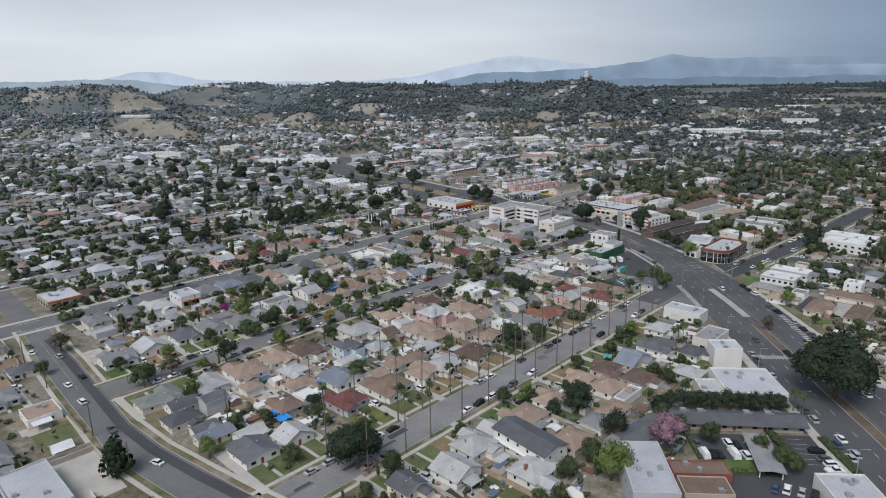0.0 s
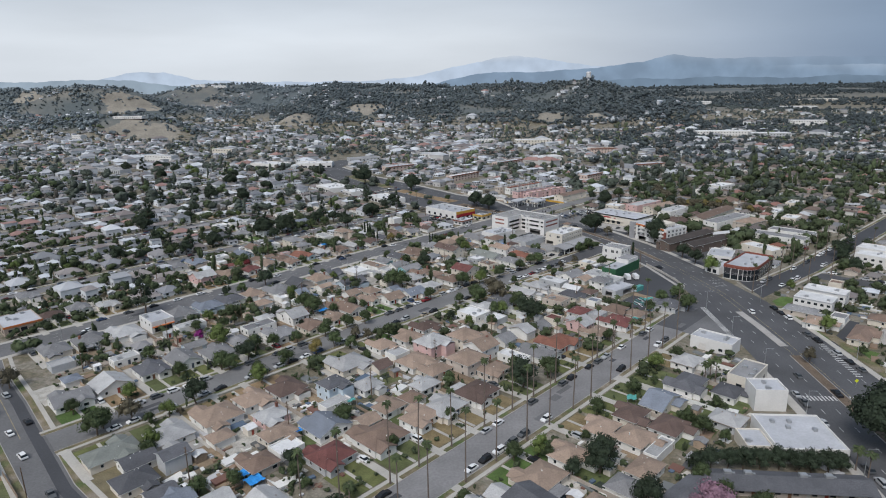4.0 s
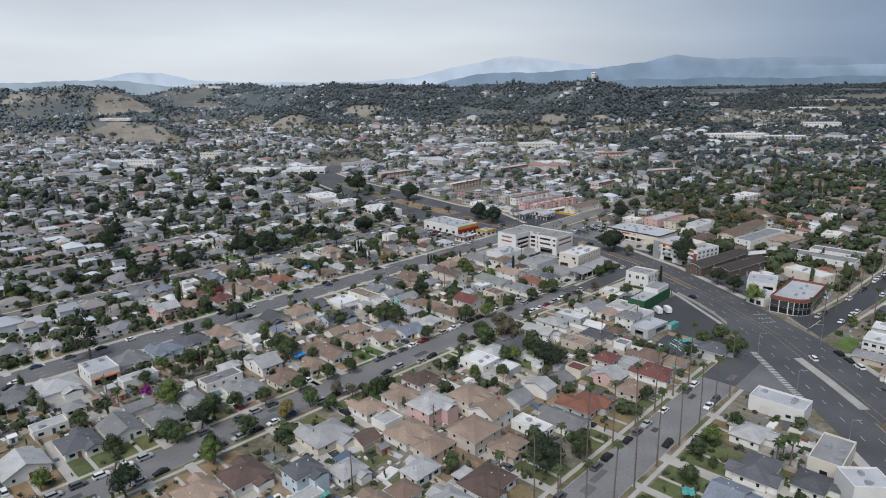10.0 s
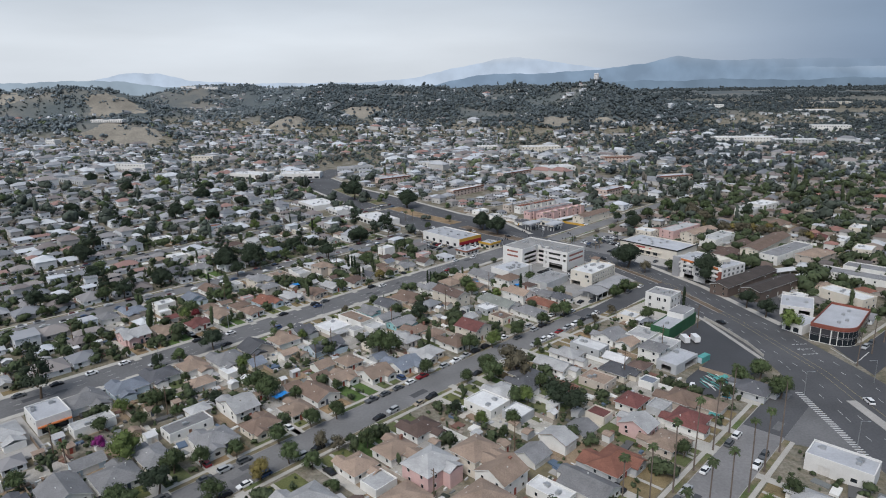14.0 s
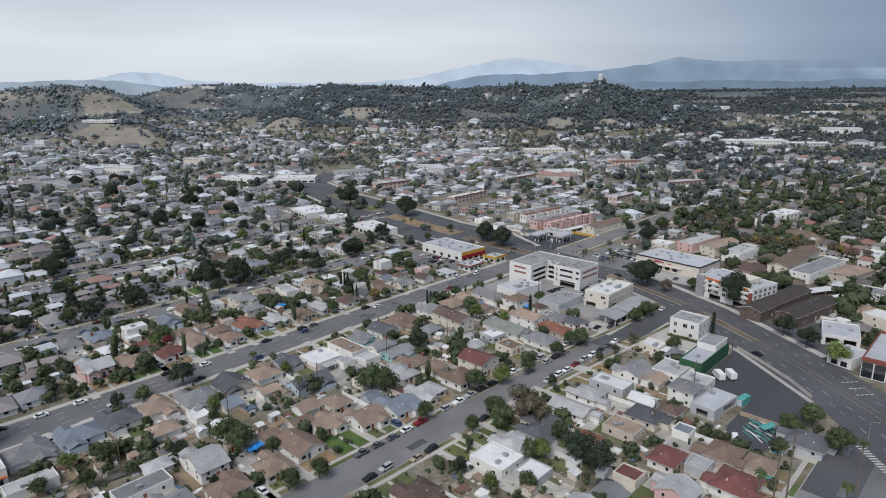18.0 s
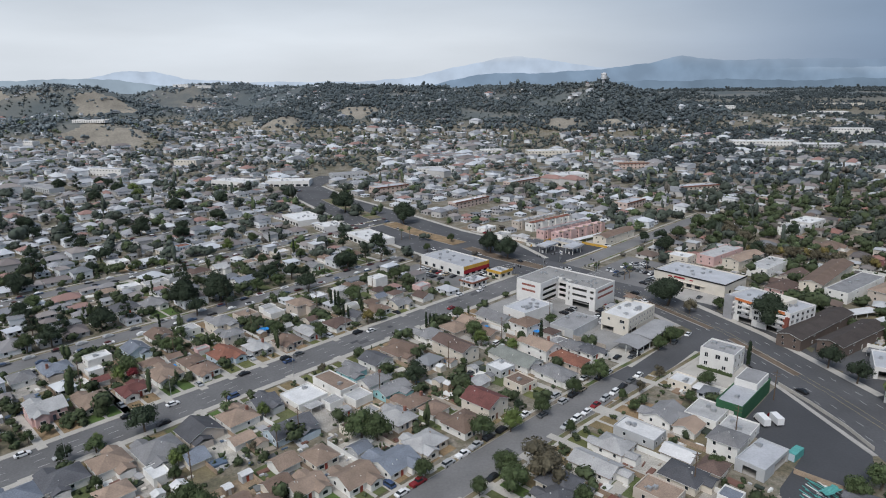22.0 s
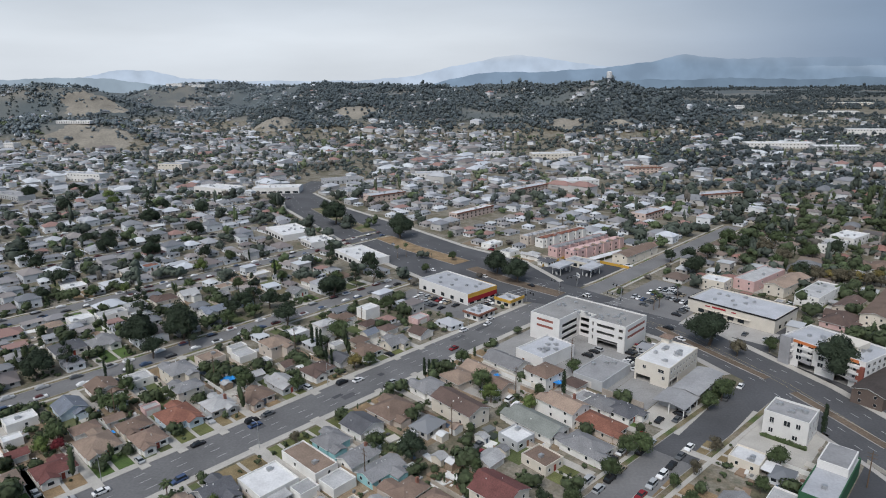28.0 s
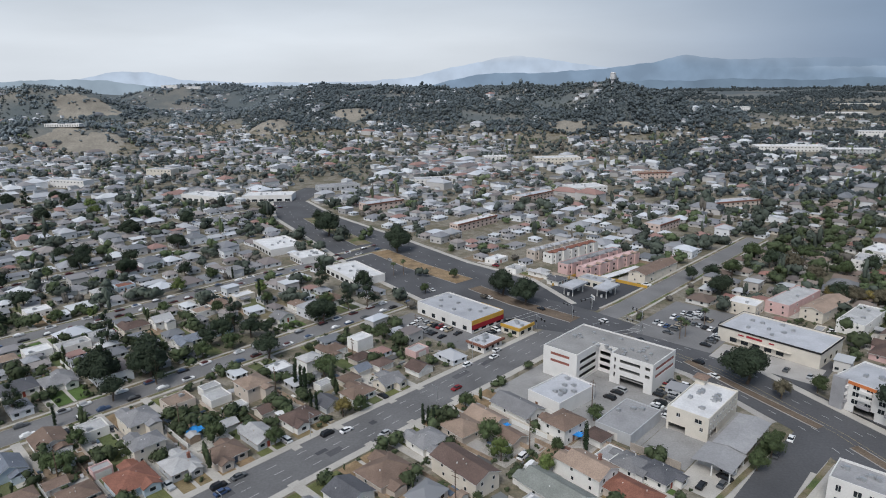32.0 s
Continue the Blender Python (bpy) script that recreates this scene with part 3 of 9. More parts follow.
street_line(340.5, 84, 425, 7.5, 3.2, PAINT, "dashed white centre marking")


def patch(name, points, z, material, label, category, kind="structure"):
    """A flat sheet with the given outline in u, v."""
    v = [(*place(u, w).translation[:2], z) for u, w in points]
    paved.append(list(points))
    return tagged(new(name, mesh(name, v, [tuple(range(len(v)))], material)), label, category, kind=kind)


def median(points, half, z, material, label):
    """A raised island along a line in x, y, with a kerb round it."""
    ribbon("median", offset(points, half), offset(points, -half), z, material, label, "median", thick=0.3)
    for s in (1, -1):
        a, b = offset(points, s * (half + 0.25)), offset(points, s * half)
        ribbon("median_kerb", *((a, b) if s > 0 else (b, a)), z + 0.02, CONCRETE, "concrete kerb of the median", "kerb", thick=0.3)


median([(120.5, 60), (120, 200), (119.4, 281)], 1.9, 0.2, DRY, "bare brown earth median in the boulevard")
median([(119, 290), (117.6, 312), (115.6, 331)], 1.5, 0.18, CONCRETE, "narrow concrete median")
median([(101, 418), (94, 438), (88.5, 453)], 1.6, 0.2, DRY, "bare brown earth median in the boulevard")
median([(84, 464), (69, 490), (56, 514)], 1.7, 0.2, DRY, "bare brown earth median in the boulevard")
median([(17, 558), (-11, 582), (-32, 606)], 4.2, 0.2, DRY, "broad brown median planted with trees")
median([(-38, 617), (-72, 650), (-98, 682)], 6.5, 0.2, LAWN, "broad grassy median in the boulevard")
median([(-112, 700), (-146, 745), (-176, 790)], 6.0, 0.2, VERGE, "broad median of worn grass and trees")


def ladder(p, q, width, count, bar, label):
    """Painted bars side by side from p to q in x, y."""
    d = Vector((q[0] - p[0], q[1] - p[1], 0)).normalized()
    s = Vector((-d.y, d.x, 0))
    v, f = [], []
    for k in range(count):
        c = Vector((p[0], p[1], 0.066)).lerp(Vector((q[0], q[1], 0.066)), (k + 0.5) / count)
        v += [c - d * bar / 2 - s * width / 2, c + d * bar / 2 - s * width / 2, c + d * bar / 2 + s * width / 2, c - d * bar / 2 + s * width / 2]
        f.append(tuple(range(4 * k, 4 * k + 4)))
    return tagged(new("crosswalk", mesh("crosswalk", v, f, PAINT)), label, "road marking", kind="structure")


ladder((100.4, 337), (101.8, 294), 2.6, 32, 0.6, "hatched white safety strip along the boulevard")
ladder((135.5, 296), (134.5, 262), 2.4, 17, 0.7, "hatched white safety strip along the boulevard")
ladder((105, 245.2), (117.5, 245.2), 3.4, 10, 0.6, "white zebra crossing")
ladder((122, 245.2), (139, 245.2), 3.4, 13, 0.6, "white zebra crossing")
for a, b in (((22, 539), (44, 549)), ((24, 536), (46, 546)), ((48, 549), (38, 562)), ((51, 551), (41, 564)), ((8, 577), (-16, 557)), ((10, 574), (-14, 554))):
    dashes("crosswalk_line", [a, b], 0.0, 1.0, 0.3, PAINT, "white crosswalk line at the crossing")
for y in (352, 357, 362):
    ladder((117, y + 18), (124, y + 19), 0.5, 4, 1.2, "white words and arrows painted on the asphalt")

patch("street_mouth", ((357, 119.5), (374, 117.5), (390, 115.8), (390, 128.3), (384, 131), (377, 138.5)), 0.057, ASPHALT_NEW, "dark asphalt mouth of the cross street", "road")
for a, b in (((131.5, 377), (133.5, 362)), ((133.5, 362), (145, 373.5))):
    dashes("stop_line", [a, b], 0.0, 1.0, 0.35, PAINT, "white line at the street's mouth")
patch("street_mouth", ((284, 130.9), (287, 126), (288.5, 117), (293.5, 110), (309, 122.5), (325, 137.3), (318, 131)), 0.046, ASPHALT_MID, "wide asphalt mouth of the street at the boulevard", "road")
slab("road_patch", 288, 131.0, 330, 143.6, 0.0, 0.033, ASPHALT, "darker resurfaced end of the street", "road patch")
# marks and patches on the smaller streets
for y in (333.5, 348.5):
    a, b = place(62.5, y).translation, place(73, y).translation
    for k in (0, 3.0):
        p, q = place(62.5, y + k - 1.5).translation, place(73, y + k - 1.5).translation
        dashes("crosswalk_line", [(p.x, p.y), (q.x, q.y)], 0.0, 1.0, 0.3, PAINT, "white crosswalk line at the crossing")
dashes("centre_line", xy_line([(64.6, 316), (62.6, 280), (60.8, 252)]), 0.0, 1.0, 0.14, YELLOW, "continuous yellow line along the cross street")
rng = random.Random(77)
for k in range(34):
    vc, lo, hi = ((137.3, 80, 318), (241, 80, 285), (340.5, 85, 420))[k % 3]
    u, w, d = rng.uniform(lo, hi), rng.uniform(2, 9), rng.uniform(1.2, 3.2)
    vv = vc + rng.uniform(-3.4, 3.4)
    slab("road_patch", u - w / 2, vv - d / 2, u + w / 2, vv + d / 2, 0.0, 0.036 + 0.0006 * k, rng.choice((ASPHALT_NEW, ASPHALT, ASPHALT_MID)), "darker square of repaired asphalt", "road patch")


# ---- houses ----
def window_mesh(w, h, t=0.09, b=0.06):
    """A frame with a pane set back in it, in one piece; the outside faces -y."""
    ring = lambda m, y: [(-w / 2 + m, y, m), (w / 2 - m, y, m), (w / 2 - m, y, h - m), (-w / 2 + m, y, h - m)]  # noqa: E731
    v = ring(0, b) + ring(0, -b) + ring(t, -b) + ring(t, -0.01)
    f = [(a + k, a + (k + 1) % 4, a + 4 + (k + 1) % 4, a + 4 + k) for a in (0, 4, 8) for k in range(4)]
    return mesh("window", v, f + [(12, 13, 14, 15)], [FRAME, GLASS], [0] * 12 + [1])


WINDOWS = {"wide": window_mesh(1.8, 1.25), "small": window_mesh(1.0, 1.2), "shop": window_mesh(2.8, 2.0)}
DOOR_MESH = boxes("door", [(-0.48, -0.05, 0, 0.48, 0.05, 2.05)], DOOR)
GARAGE_MESH = boxes("garage_door", [(-2.2, -0.05, 0.0, 2.2, 0.03, 0.5), (-2.2, -0.05, 0.53, 2.2, 0.03, 1.02), (-2.2, -0.05, 1.05, 2.2, 0.03, 1.54), (-2.2, -0.05, 1.57, 2.2, 0.03, 2.1)], GARAGE_DOOR)
CHIMNEY_MESH = boxes("chimney", [(-0.45, -0.35, 0, 0.45, 0.35, 2.4), (-0.52, -0.42, 2.4, 0.52, 0.42, 2.6), (-0.2, -0.15, 2.6, 0.2, 0.15, 2.85)], BRICK)
POST_MESH = boxes("post", [(-0.06, -0.06, 0, 0.06, 0.06, 2.36)], FRAME)
VENT_MESH = boxes("roof_unit", [(-0.7, -0.6, 0, 0.7, 0.6, 0.9), (-0.55, -0.45, 0.9, 0.55, 0.45, 1.0), (0.7, -0.2, 0.1, 1.4, 0.2, 0.5)], METAL)
PIPE_MESH = tube("roof_vent", [(0, 0, -0.3), (0, 0, 0.6), (0, 0, 0.62)], [0.15, 0.15, 0.28], 6, METAL)


def gable_wall(w, d, h, pitch, along_u, material):
    """Walls up to a gabled roof's underside, ends closed to the ridge."""
    if along_u:
        r = d / 2 * pitch
        v = [(-w / 2, -d / 2, 0), (w / 2, -d / 2, 0), (w / 2, d / 2, 0), (-w / 2, d / 2, 0), (-w / 2, -d / 2, h), (w / 2, -d / 2, h), (w / 2, d / 2, h), (-w / 2, d / 2, h), (-w / 2, 0, h + r), (w / 2, 0, h + r)]
        f = [(0, 1, 5, 4), (2, 3, 7, 6), (1, 2, 6, 9, 5), (3, 0, 4, 8, 7), (4, 5, 9, 8), (6, 7, 8, 9), (3, 2, 1, 0)]
        return mesh("wall", v, f, material)
    me = gable_wall(d, w, h, pitch, True, material)
    me.transform(Matrix.Rotation(radians(90), 4, "Z"))
    return me


def gable_roof(w, d, h, pitch, along_u, material, over=0.5, thick=0.16):
    if not along_u:
        me = gable_roof(d, w, h, pitch, True, material, over, thick)
        me.transform(Matrix.Rotation(radians(90), 4, "Z"))
        return me
    a, b = w / 2 + over, d / 2 + over
    r, e = h + d / 2 * pitch + 0.03, h - over * pitch + 0.03
    v = [(-a, -b, e), (a, -b, e), (a, 0, r), (-a, 0, r), (a, b, e), (-a, b, e)]
    v += [(x, y, z + thick) for x, y, z in v]
    f = [(6, 7, 8, 9), (9, 8, 10, 11), (1, 0, 3, 2), (2, 3, 5, 4), (0, 1, 7, 6), (4, 5, 11, 10), (1, 2, 8, 7), (2, 4, 10, 8), (3, 0, 6, 9), (5, 3, 9, 11)]
    return mesh("roof", v, f, material)


def hip_roof(w, d, h, pitch, material, over=0.5, thick=0.16):
    if d > w:
        me = hip_roof(d, w, h, pitch, material, over, thick)
        me.transform(Matrix.Rotation(radians(90), 4, "Z"))
        return me
    a, b = w / 2 + over, d / 2 + over
    k = max((w - d) / 2, 0.3)
    e, r = h + 0.02, h + thick + b * pitch
    v = [(-a, -b, e), (a, -b, e), (a, b, e), (-a, b, e), (-a, -b, e + thick), (a, -b, e + thick), (a, b, e + thick), (-a, b, e + thick), (-k, 0, r), (k, 0, r)]
    f = [(3, 2, 1, 0), (0, 1, 5, 4), (1, 2, 6, 5), (2, 3, 7, 6), (3, 0, 4, 7), (4, 5, 9, 8), (5, 6, 9), (6, 7, 8, 9), (7, 4, 8)]
    return mesh("roof", v, f, material)


def parapet_wall(w, d, h, material, rim=0.45, t=0.22):
    o, i = (w / 2, d / 2), (w / 2 - t, d / 2 - t)
    ring = lambda p, z: [(-p[0], -p[1], z), (p[0], -p[1], z), (p[0], p[1], z), (-p[0], p[1], z)]  # noqa: E731
    v = ring(o, 0) + ring(o, h + rim) + ring(i, h + rim) + ring(i, h - 0.1)
    f = []
    for s in (0, 4, 8):
        f += [(s + k, s + (k + 1) % 4, s + 4 + (k + 1) % 4, s + 4 + k) for k in range(4)]
    return mesh("wall", v, f, material)


def flat_roof(w, d, h, material, t=0.24):
    return boxes("roof", [(-w / 2 + t, -d / 2 + t, h - 0.15, w / 2 - t, d / 2 - t, h)], material)


WALL_PICK = ["white", "cream", "white", "white", "grey", "white", "beige", "white", "white", "cream", "blue"]
WALL_WORDS = {"white": "white stucco", "cream": "cream stucco", "beige": "beige stucco", "grey": "grey stucco", "blue": "pale blue boarded", "pink": "pink stucco", "teal": "turquoise stucco", "tan": "tan stucco", "brown": "brown boarded"}
SHAPE_WORDS = {"h": "hipped", "g": "gabled", "G": "front-gabled", "f": "flat"}
def add_to(me, extra, at):
    """Join a second mesh into the first."""
    bm = bmesh.new()
    bm.from_mesh(me)
    extra.transform(at)
    bm.from_mesh(extra)
    bm.to_mesh(me)
    bm.free()
    bpy.data.meshes.remove(extra)


house_count = 0
layer = 0
drives = []


def lift():
    """A few millimetres more for each sheet laid on the ground, so that none share a plane."""
    global layer
    layer = (layer + 1) % 9
    return 0.004 * layer



def house(u, v, w, d, shape="h", colour="gr", storeys=1, detail=2, turn=0.0, wall=""):
    """A detached house or garage; u, v its middle, w along the street, d across it."""
    global house_count
    house_count += 1
    rng = random.Random(round(u * 31 + v * 77))
    taken.append((u, v, w, d))
    k = 0.87 if v < 345 else 0.78
    w, d = (w * k, d * k) if v < 430 and u < 425 else (w * 0.93, d * 0.93)
    small = w * d < 62
    if shape == "f" and storeys > 1 and w * d < 170 and u < 350:
        shape, colour, storeys = "g", {"wh": "lg", "cr": "tn"}.get(colour, colour), 1.5
    hs = min(STREET_V, key=lambda s: abs(s - v))
    face = -1 if hs < v else 1
    front = abs(hs - v) < 31
    h = (2.3 if small else 2.6) + 2.7 * (storeys - 1)
    wall = wall or {"pk": "pink", "te": "teal", "cr": "cream"}.get(colour) or rng.choice(WALL_PICK)
    if colour in ("br", "tn", "db") and wall in ("blue", "grey"):
        wall = "beige"
    if colour in ("wh", "lg") and wall in ("blue", "tan", "beige"):
        wall = "white"
    kind = "garage" if small else "house"
    label = f"{'two-storey ' if storeys > 1 else ''}{WALL_WORDS[wall]} {kind} with {SHAPE_WORDS[shape]} {ROOF_WORDS[colour]} roof"
    base = tagged(new("backyard_garage" if small else "house"), label, kind, "houses of the neighbourhood")
    base.matrix_basis = place(u, v, 0, turn + rng.uniform(-0.7, 0.7) - (5 if 300 < u < 400 and 245 < v < 325 else 0))
    wm, rm = WALL[wall], ROOF[colour]
    pitch = rng.uniform(0.38, 0.5) if w * d < 260 else 0.3
    if shape == "f":
        part("wall", parapet_wall(w, d, h + 0.2, wm), base)
        part("roof", flat_roof(w, d, h + 0.2, rm), base)
    elif shape == "h":
        part("wall", boxes("wall", [(-w / 2, -d / 2, 0, w / 2, d / 2, h)], wm), base)
        part("roof", hip_roof(w, d, h, pitch, rm), base)
    else:
        part("wall", gable_wall(w, d, h, pitch, shape == "g", wm), base)
        part("roof", gable_roof(w, d, h, pitch, shape == "g", rm), base)
    roof_ob, wall_ob = base.children[1], base.children[0]
    if "roof" not in roof_ob.name:
        roof_ob, wall_ob = wall_ob, roof_ob
    if shape != "f":
        # painted fascia boards along the eaves
        me = roof_ob.data
        me.materials.append(FRAME if colour not in ("wh", "lg") else FENCE)
        for k in range(1, 5) if shape == "h" else range(4, 10):
            me.polygons[k].material_index = 1
    if small:
        part("garage_door", GARAGE_MESH, base, at=Matrix.LocRotScale((0, face * (d / 2 + 0.04), 0), Euler((0, 0, 0 if face < 0 else math.pi)), (min(1, (w - 1) / 4.4), 1, 1)))
        if detail > 1:
            part("window", WINDOWS["small"], base, at=pose(-w / 2, 0, 1.0, 0, 0, 90))
        return base
    # rooms added behind under a lower roof
    extended = shape != "f" and detail > 1 and rng.random() < 0.8 and 7 < w < 20
    if extended:
        ew, ed, ex = w * rng.uniform(0.35, 0.55), rng.uniform(2.6, 4.2), rng.choice((-1, 1)) * w * 0.2
        add_to(wall_ob.data, boxes("wall", [(-ew / 2, -ed / 2 - 0.2, 0, ew / 2, ed / 2 + 0.2, h - 0.25)], wm), pose(ex, -face * (d / 2 + ed / 2 - 0.2), 0))
        add_to(roof_ob.data, gable_roof(ew, ed + 3, h - 0.25, pitch * 0.8, False, rm, 0.35), pose(ex, -face * (d / 2 + ed / 2 - 1.7), 0))
        taken.append((u + ex, v - face * (d / 2 + ed / 2), ew, ed))
    # a front wing under its own gable, or a porch
    if front and detail > 1 and shape in "hg" and 8 < w < 20:
        s = rng.choice((-1, 1))
        ww, dd, off = w * rng.uniform(0.36, 0.46), 3.2, s * w * 0.25
        add_to(wall_ob.data, gable_wall(ww, dd, h, pitch, False, wm), pose(off, face * (d / 2 + 0.55), 0))
        add_to(roof_ob.data, gable_roof(ww, dd + 3.5, h + 0.05, pitch, False, rm, 0.4), pose(off, face * (d / 2 - 1.05), 0))
        part("window", WINDOWS["wide"], base, at=pose(off, face * (d / 2 + 2.18), 0.95))
        taken.append((u + off, v + face * d / 2, ww, 5))
        part("door", DOOR_MESH, base, at=pose(-s * w * 0.12, face * (d / 2 + 0.03), 0.15))
        if face < 0:
            part("window", WINDOWS["wide"], base, at=pose(-s * w * 0.32, face * (d / 2 + 0.03), 0.95))
    else:
        part("door", DOOR_MESH, base, at=pose(rng.uniform(-0.1, 0.1) * w, face * (d / 2 + 0.03), 0.15))
        for x in (-0.3, 0.3) if face < 0 else (0.3,):
            part("window", WINDOWS["wide" if rng.random() < 0.6 else "small"], base, at=pose(x * w, face * (d / 2 + 0.03), 0.95))
    if detail > 1:
        for y in (-0.27, 0.22) if v < 300 else (0.1,):
            part("window", WINDOWS["small"], base, at=pose(-w / 2 - 0.02, y * d, 1.0, 0, 0, 90))
        if face > 0:
            for x in (-0.28, 0.2) if v < 300 else (0.1,):
                part("window", WINDOWS["small"], base, at=pose(x * w, -d / 2 - 0.02, 1.0))
        if storeys > 1:
            for y in (-0.25, 0.25):
                part("window", WINDOWS["small"], base, at=pose(-w / 2 - 0.02, y * d, h - 1.55, 0, 0, 90))
                part("window", WINDOWS["small"], base, at=pose(y * w, -d / 2 - 0.02, h - 1.55))
        if shape != "f":
            # vent pipes and small turbines on the slopes
            pipes = []
            for k in range(rng.randint(1, 3)):
                x, y = rng.uniform(-0.3, 0.3) * w, rng.uniform(-0.32, 0.32) * d
                z = h + pitch * (d / 2 - abs(y) if shape == "g" or shape == "h" and w >= d else w / 2 - abs(x))
                r = rng.uniform(0.07, 0.15)
                pipes.append((x - r, y - r, z - 0.3, x + r, y + r, z + rng.uniform(0.35, 0.6)))
            add_to(roof_ob.data, boxes("roof", pipes, rm), Matrix())
            for q in roof_ob.data.polygons[-6 * len(pipes):]:
                q.material_index = 1
        if shape != "f" and rng.random() < 0.09:
            part("chimney", CHIMNEY_MESH, base, at=pose(rng.choice((-0.3, 0.3)) * w, rng.uniform(-0.15, 0.15) * d, h + 0.2))
        if shape == "f":
            for k in range(2 if v < 260 else 1):
                part("roof_unit", VENT_MESH, base, at=pose(rng.uniform(-0.3, 0.3) * w, rng.uniform(-0.3, 0.3) * d, h + 0.2, 0, 0, 90 * k))
    # garden: lawn, path and drive in front, yard and fence behind
    if front and detail > 1:
        wide = abs(hs - 340) < 1
        edge = hs - face * (11.2 if wide else 10.2)
        lo, hi = sorted((edge, v + face * d / 2))
        side = rng.choice((-1, 1))
        dx = u + side * (w / 2 + 1.5)
        if 1.5 < hi - lo < 18:
            slab("lawn", u - w / 2 - 0.8, lo, u + w / 2 + 0.8, hi, -0.1, 0.05 + lift(), LAWN, "front lawn of a house, partly dried out", "lawn")
            lo2, hi2 = sorted((hs - face * 6.6, v - face * (d * 0.5 + rng.uniform(2, 9))))
            slab("driveway", dx - 1.4, lo2, dx + 1.4, hi2, -0.1, (0.172 if not wide else 0.166) + lift() * 0.2, PALE_CONCRETE, "pale concrete driveway beside a house", "driveway")
            drives.append((dx, v + face * (d / 2 + rng.uniform(0.5, 3.0)), 90))
            slab("garden_path", u - 0.55, lo, u + 0.55, hi, -0.1, 0.10 + lift(), PALE_CONCRETE, "narrow concrete path to a front door", "path")
        lo, hi = sorted((v - face * d / 2, v - face * (d / 2 + 17)))
        slab("back_yard", u - w / 2 - 1, lo, u + w / 2 + 1.5, hi, -0.1, 0.008 + lift(), YARD, "back yard of bare earth, grass and paving", "yard")
        if rng.random() < 0.6:
            lo3, hi3 = sorted((v - face * (d / 2 + 0.3), v - face * (d / 2 + rng.uniform(4, 8))))
            slab("paved_court", min(dx, u), lo3, max(dx, u), hi3, -0.1, 0.056 + lift(), rng.choice((CONCRETE, PALE_CONCRETE)), "pale concrete court behind a house", "yard")
        back = v - face * (d / 2 + rng.uniform(3, 4.5))
        if not extended and rng.random() < 0.7 and free(u - 2, back, 5, 4, 0.3):
            cover = tagged(new("patio_cover"), "flat pale patio cover on posts behind a house", "patio cover", "patio covers")
            cover.matrix_basis = place(u - w * 0.15, v - face * (d / 2 + 2.2))
            m = rng.choice((ROOF["wh"], ROOF["lg"], ROOF["tn"], ROOF["gr"], FRAME))
            part("sheet", boxes("sheet", [(-rng.uniform(2, 3.4), -2.0, 2.35, rng.uniform(2, 3.4), 2.0, 2.45)], m), cover)
            for x in (-1.9, 1.9):
                part("post", POST_MESH, cover, at=pose(x, -face * 1.8, 0))
        fx = u + w / 2 + 1.3
        fence = tagged(new("fence", boxes("fence", [(-0.04, lo - v, 0, 0.04, hi - v, 1.7)], rng.choice((FENCE, FENCE, BLOCKWALL, FRAME)))), "garden fence of weathered boards between two lots", "fence")
        fence.matrix_basis = place(fx, v)
    return base




# ---- larger buildings ----
def pierced(name, length, height, holes, t, material):
    """A wall of thickness t along x with rectangular holes (centre, sill, width, height), in one piece."""
    xs = sorted({-length / 2, length / 2, *(h[0] - h[2] / 2 for h in holes), *(h[0] + h[2] / 2 for h in holes)})
    zs = sorted({0.0, height, *(h[1] for h in holes), *(h[1] + h[3] for h in holes)})
    solid = lambda i, k: 0 <= i < len(xs) - 1 and 0 <= k < len(zs) - 1 and not any(abs((xs[i] + xs[i + 1]) / 2 - h[0]) < h[2] / 2 and h[1] < (zs[k] + zs[k + 1]) / 2 < h[1] + h[3] for h in holes)  # noqa: E731
    index, v, f = {}, [], []

    def p(i, y, k):
        if (i, y, k) not in index:
            index[i, y, k] = len(v)
            v.append((xs[i], y, zs[k]))
        return index[i, y, k]

    for i in range(len(xs) - 1):
        for k in range(len(zs) - 1):
            if not solid(i, k):
                continue
            f.append((p(i, 0, k), p(i + 1, 0, k), p(i + 1, 0, k + 1), p(i, 0, k + 1)))
            f.append((p(i, t, k), p(i, t, k + 1), p(i + 1, t, k + 1), p(i + 1, t, k)))
            for di, dk, a, b in ((-1, 0, (i, k), (i, k + 1)), (1, 0, (i + 1, k + 1), (i + 1, k)), (0, -1, (i + 1, k), (i, k)), (0, 1, (i, k + 1), (i + 1, k + 1))):
                if not solid(i + di, k + dk):
                    f.append((p(a[0], 0, a[1]), p(b[0], 0, b[1]), p(b[0], t, b[1]), p(a[0], t, a[1])))
    return mesh(name, v, f, material)


def row(n, length, z, w, h, kind="g", shift=0.0):
    """n equal openings spread along a wall."""
    return [((k + 0.5) / n * length - length / 2 + shift, z, w, h, kind) for k in range(n)]


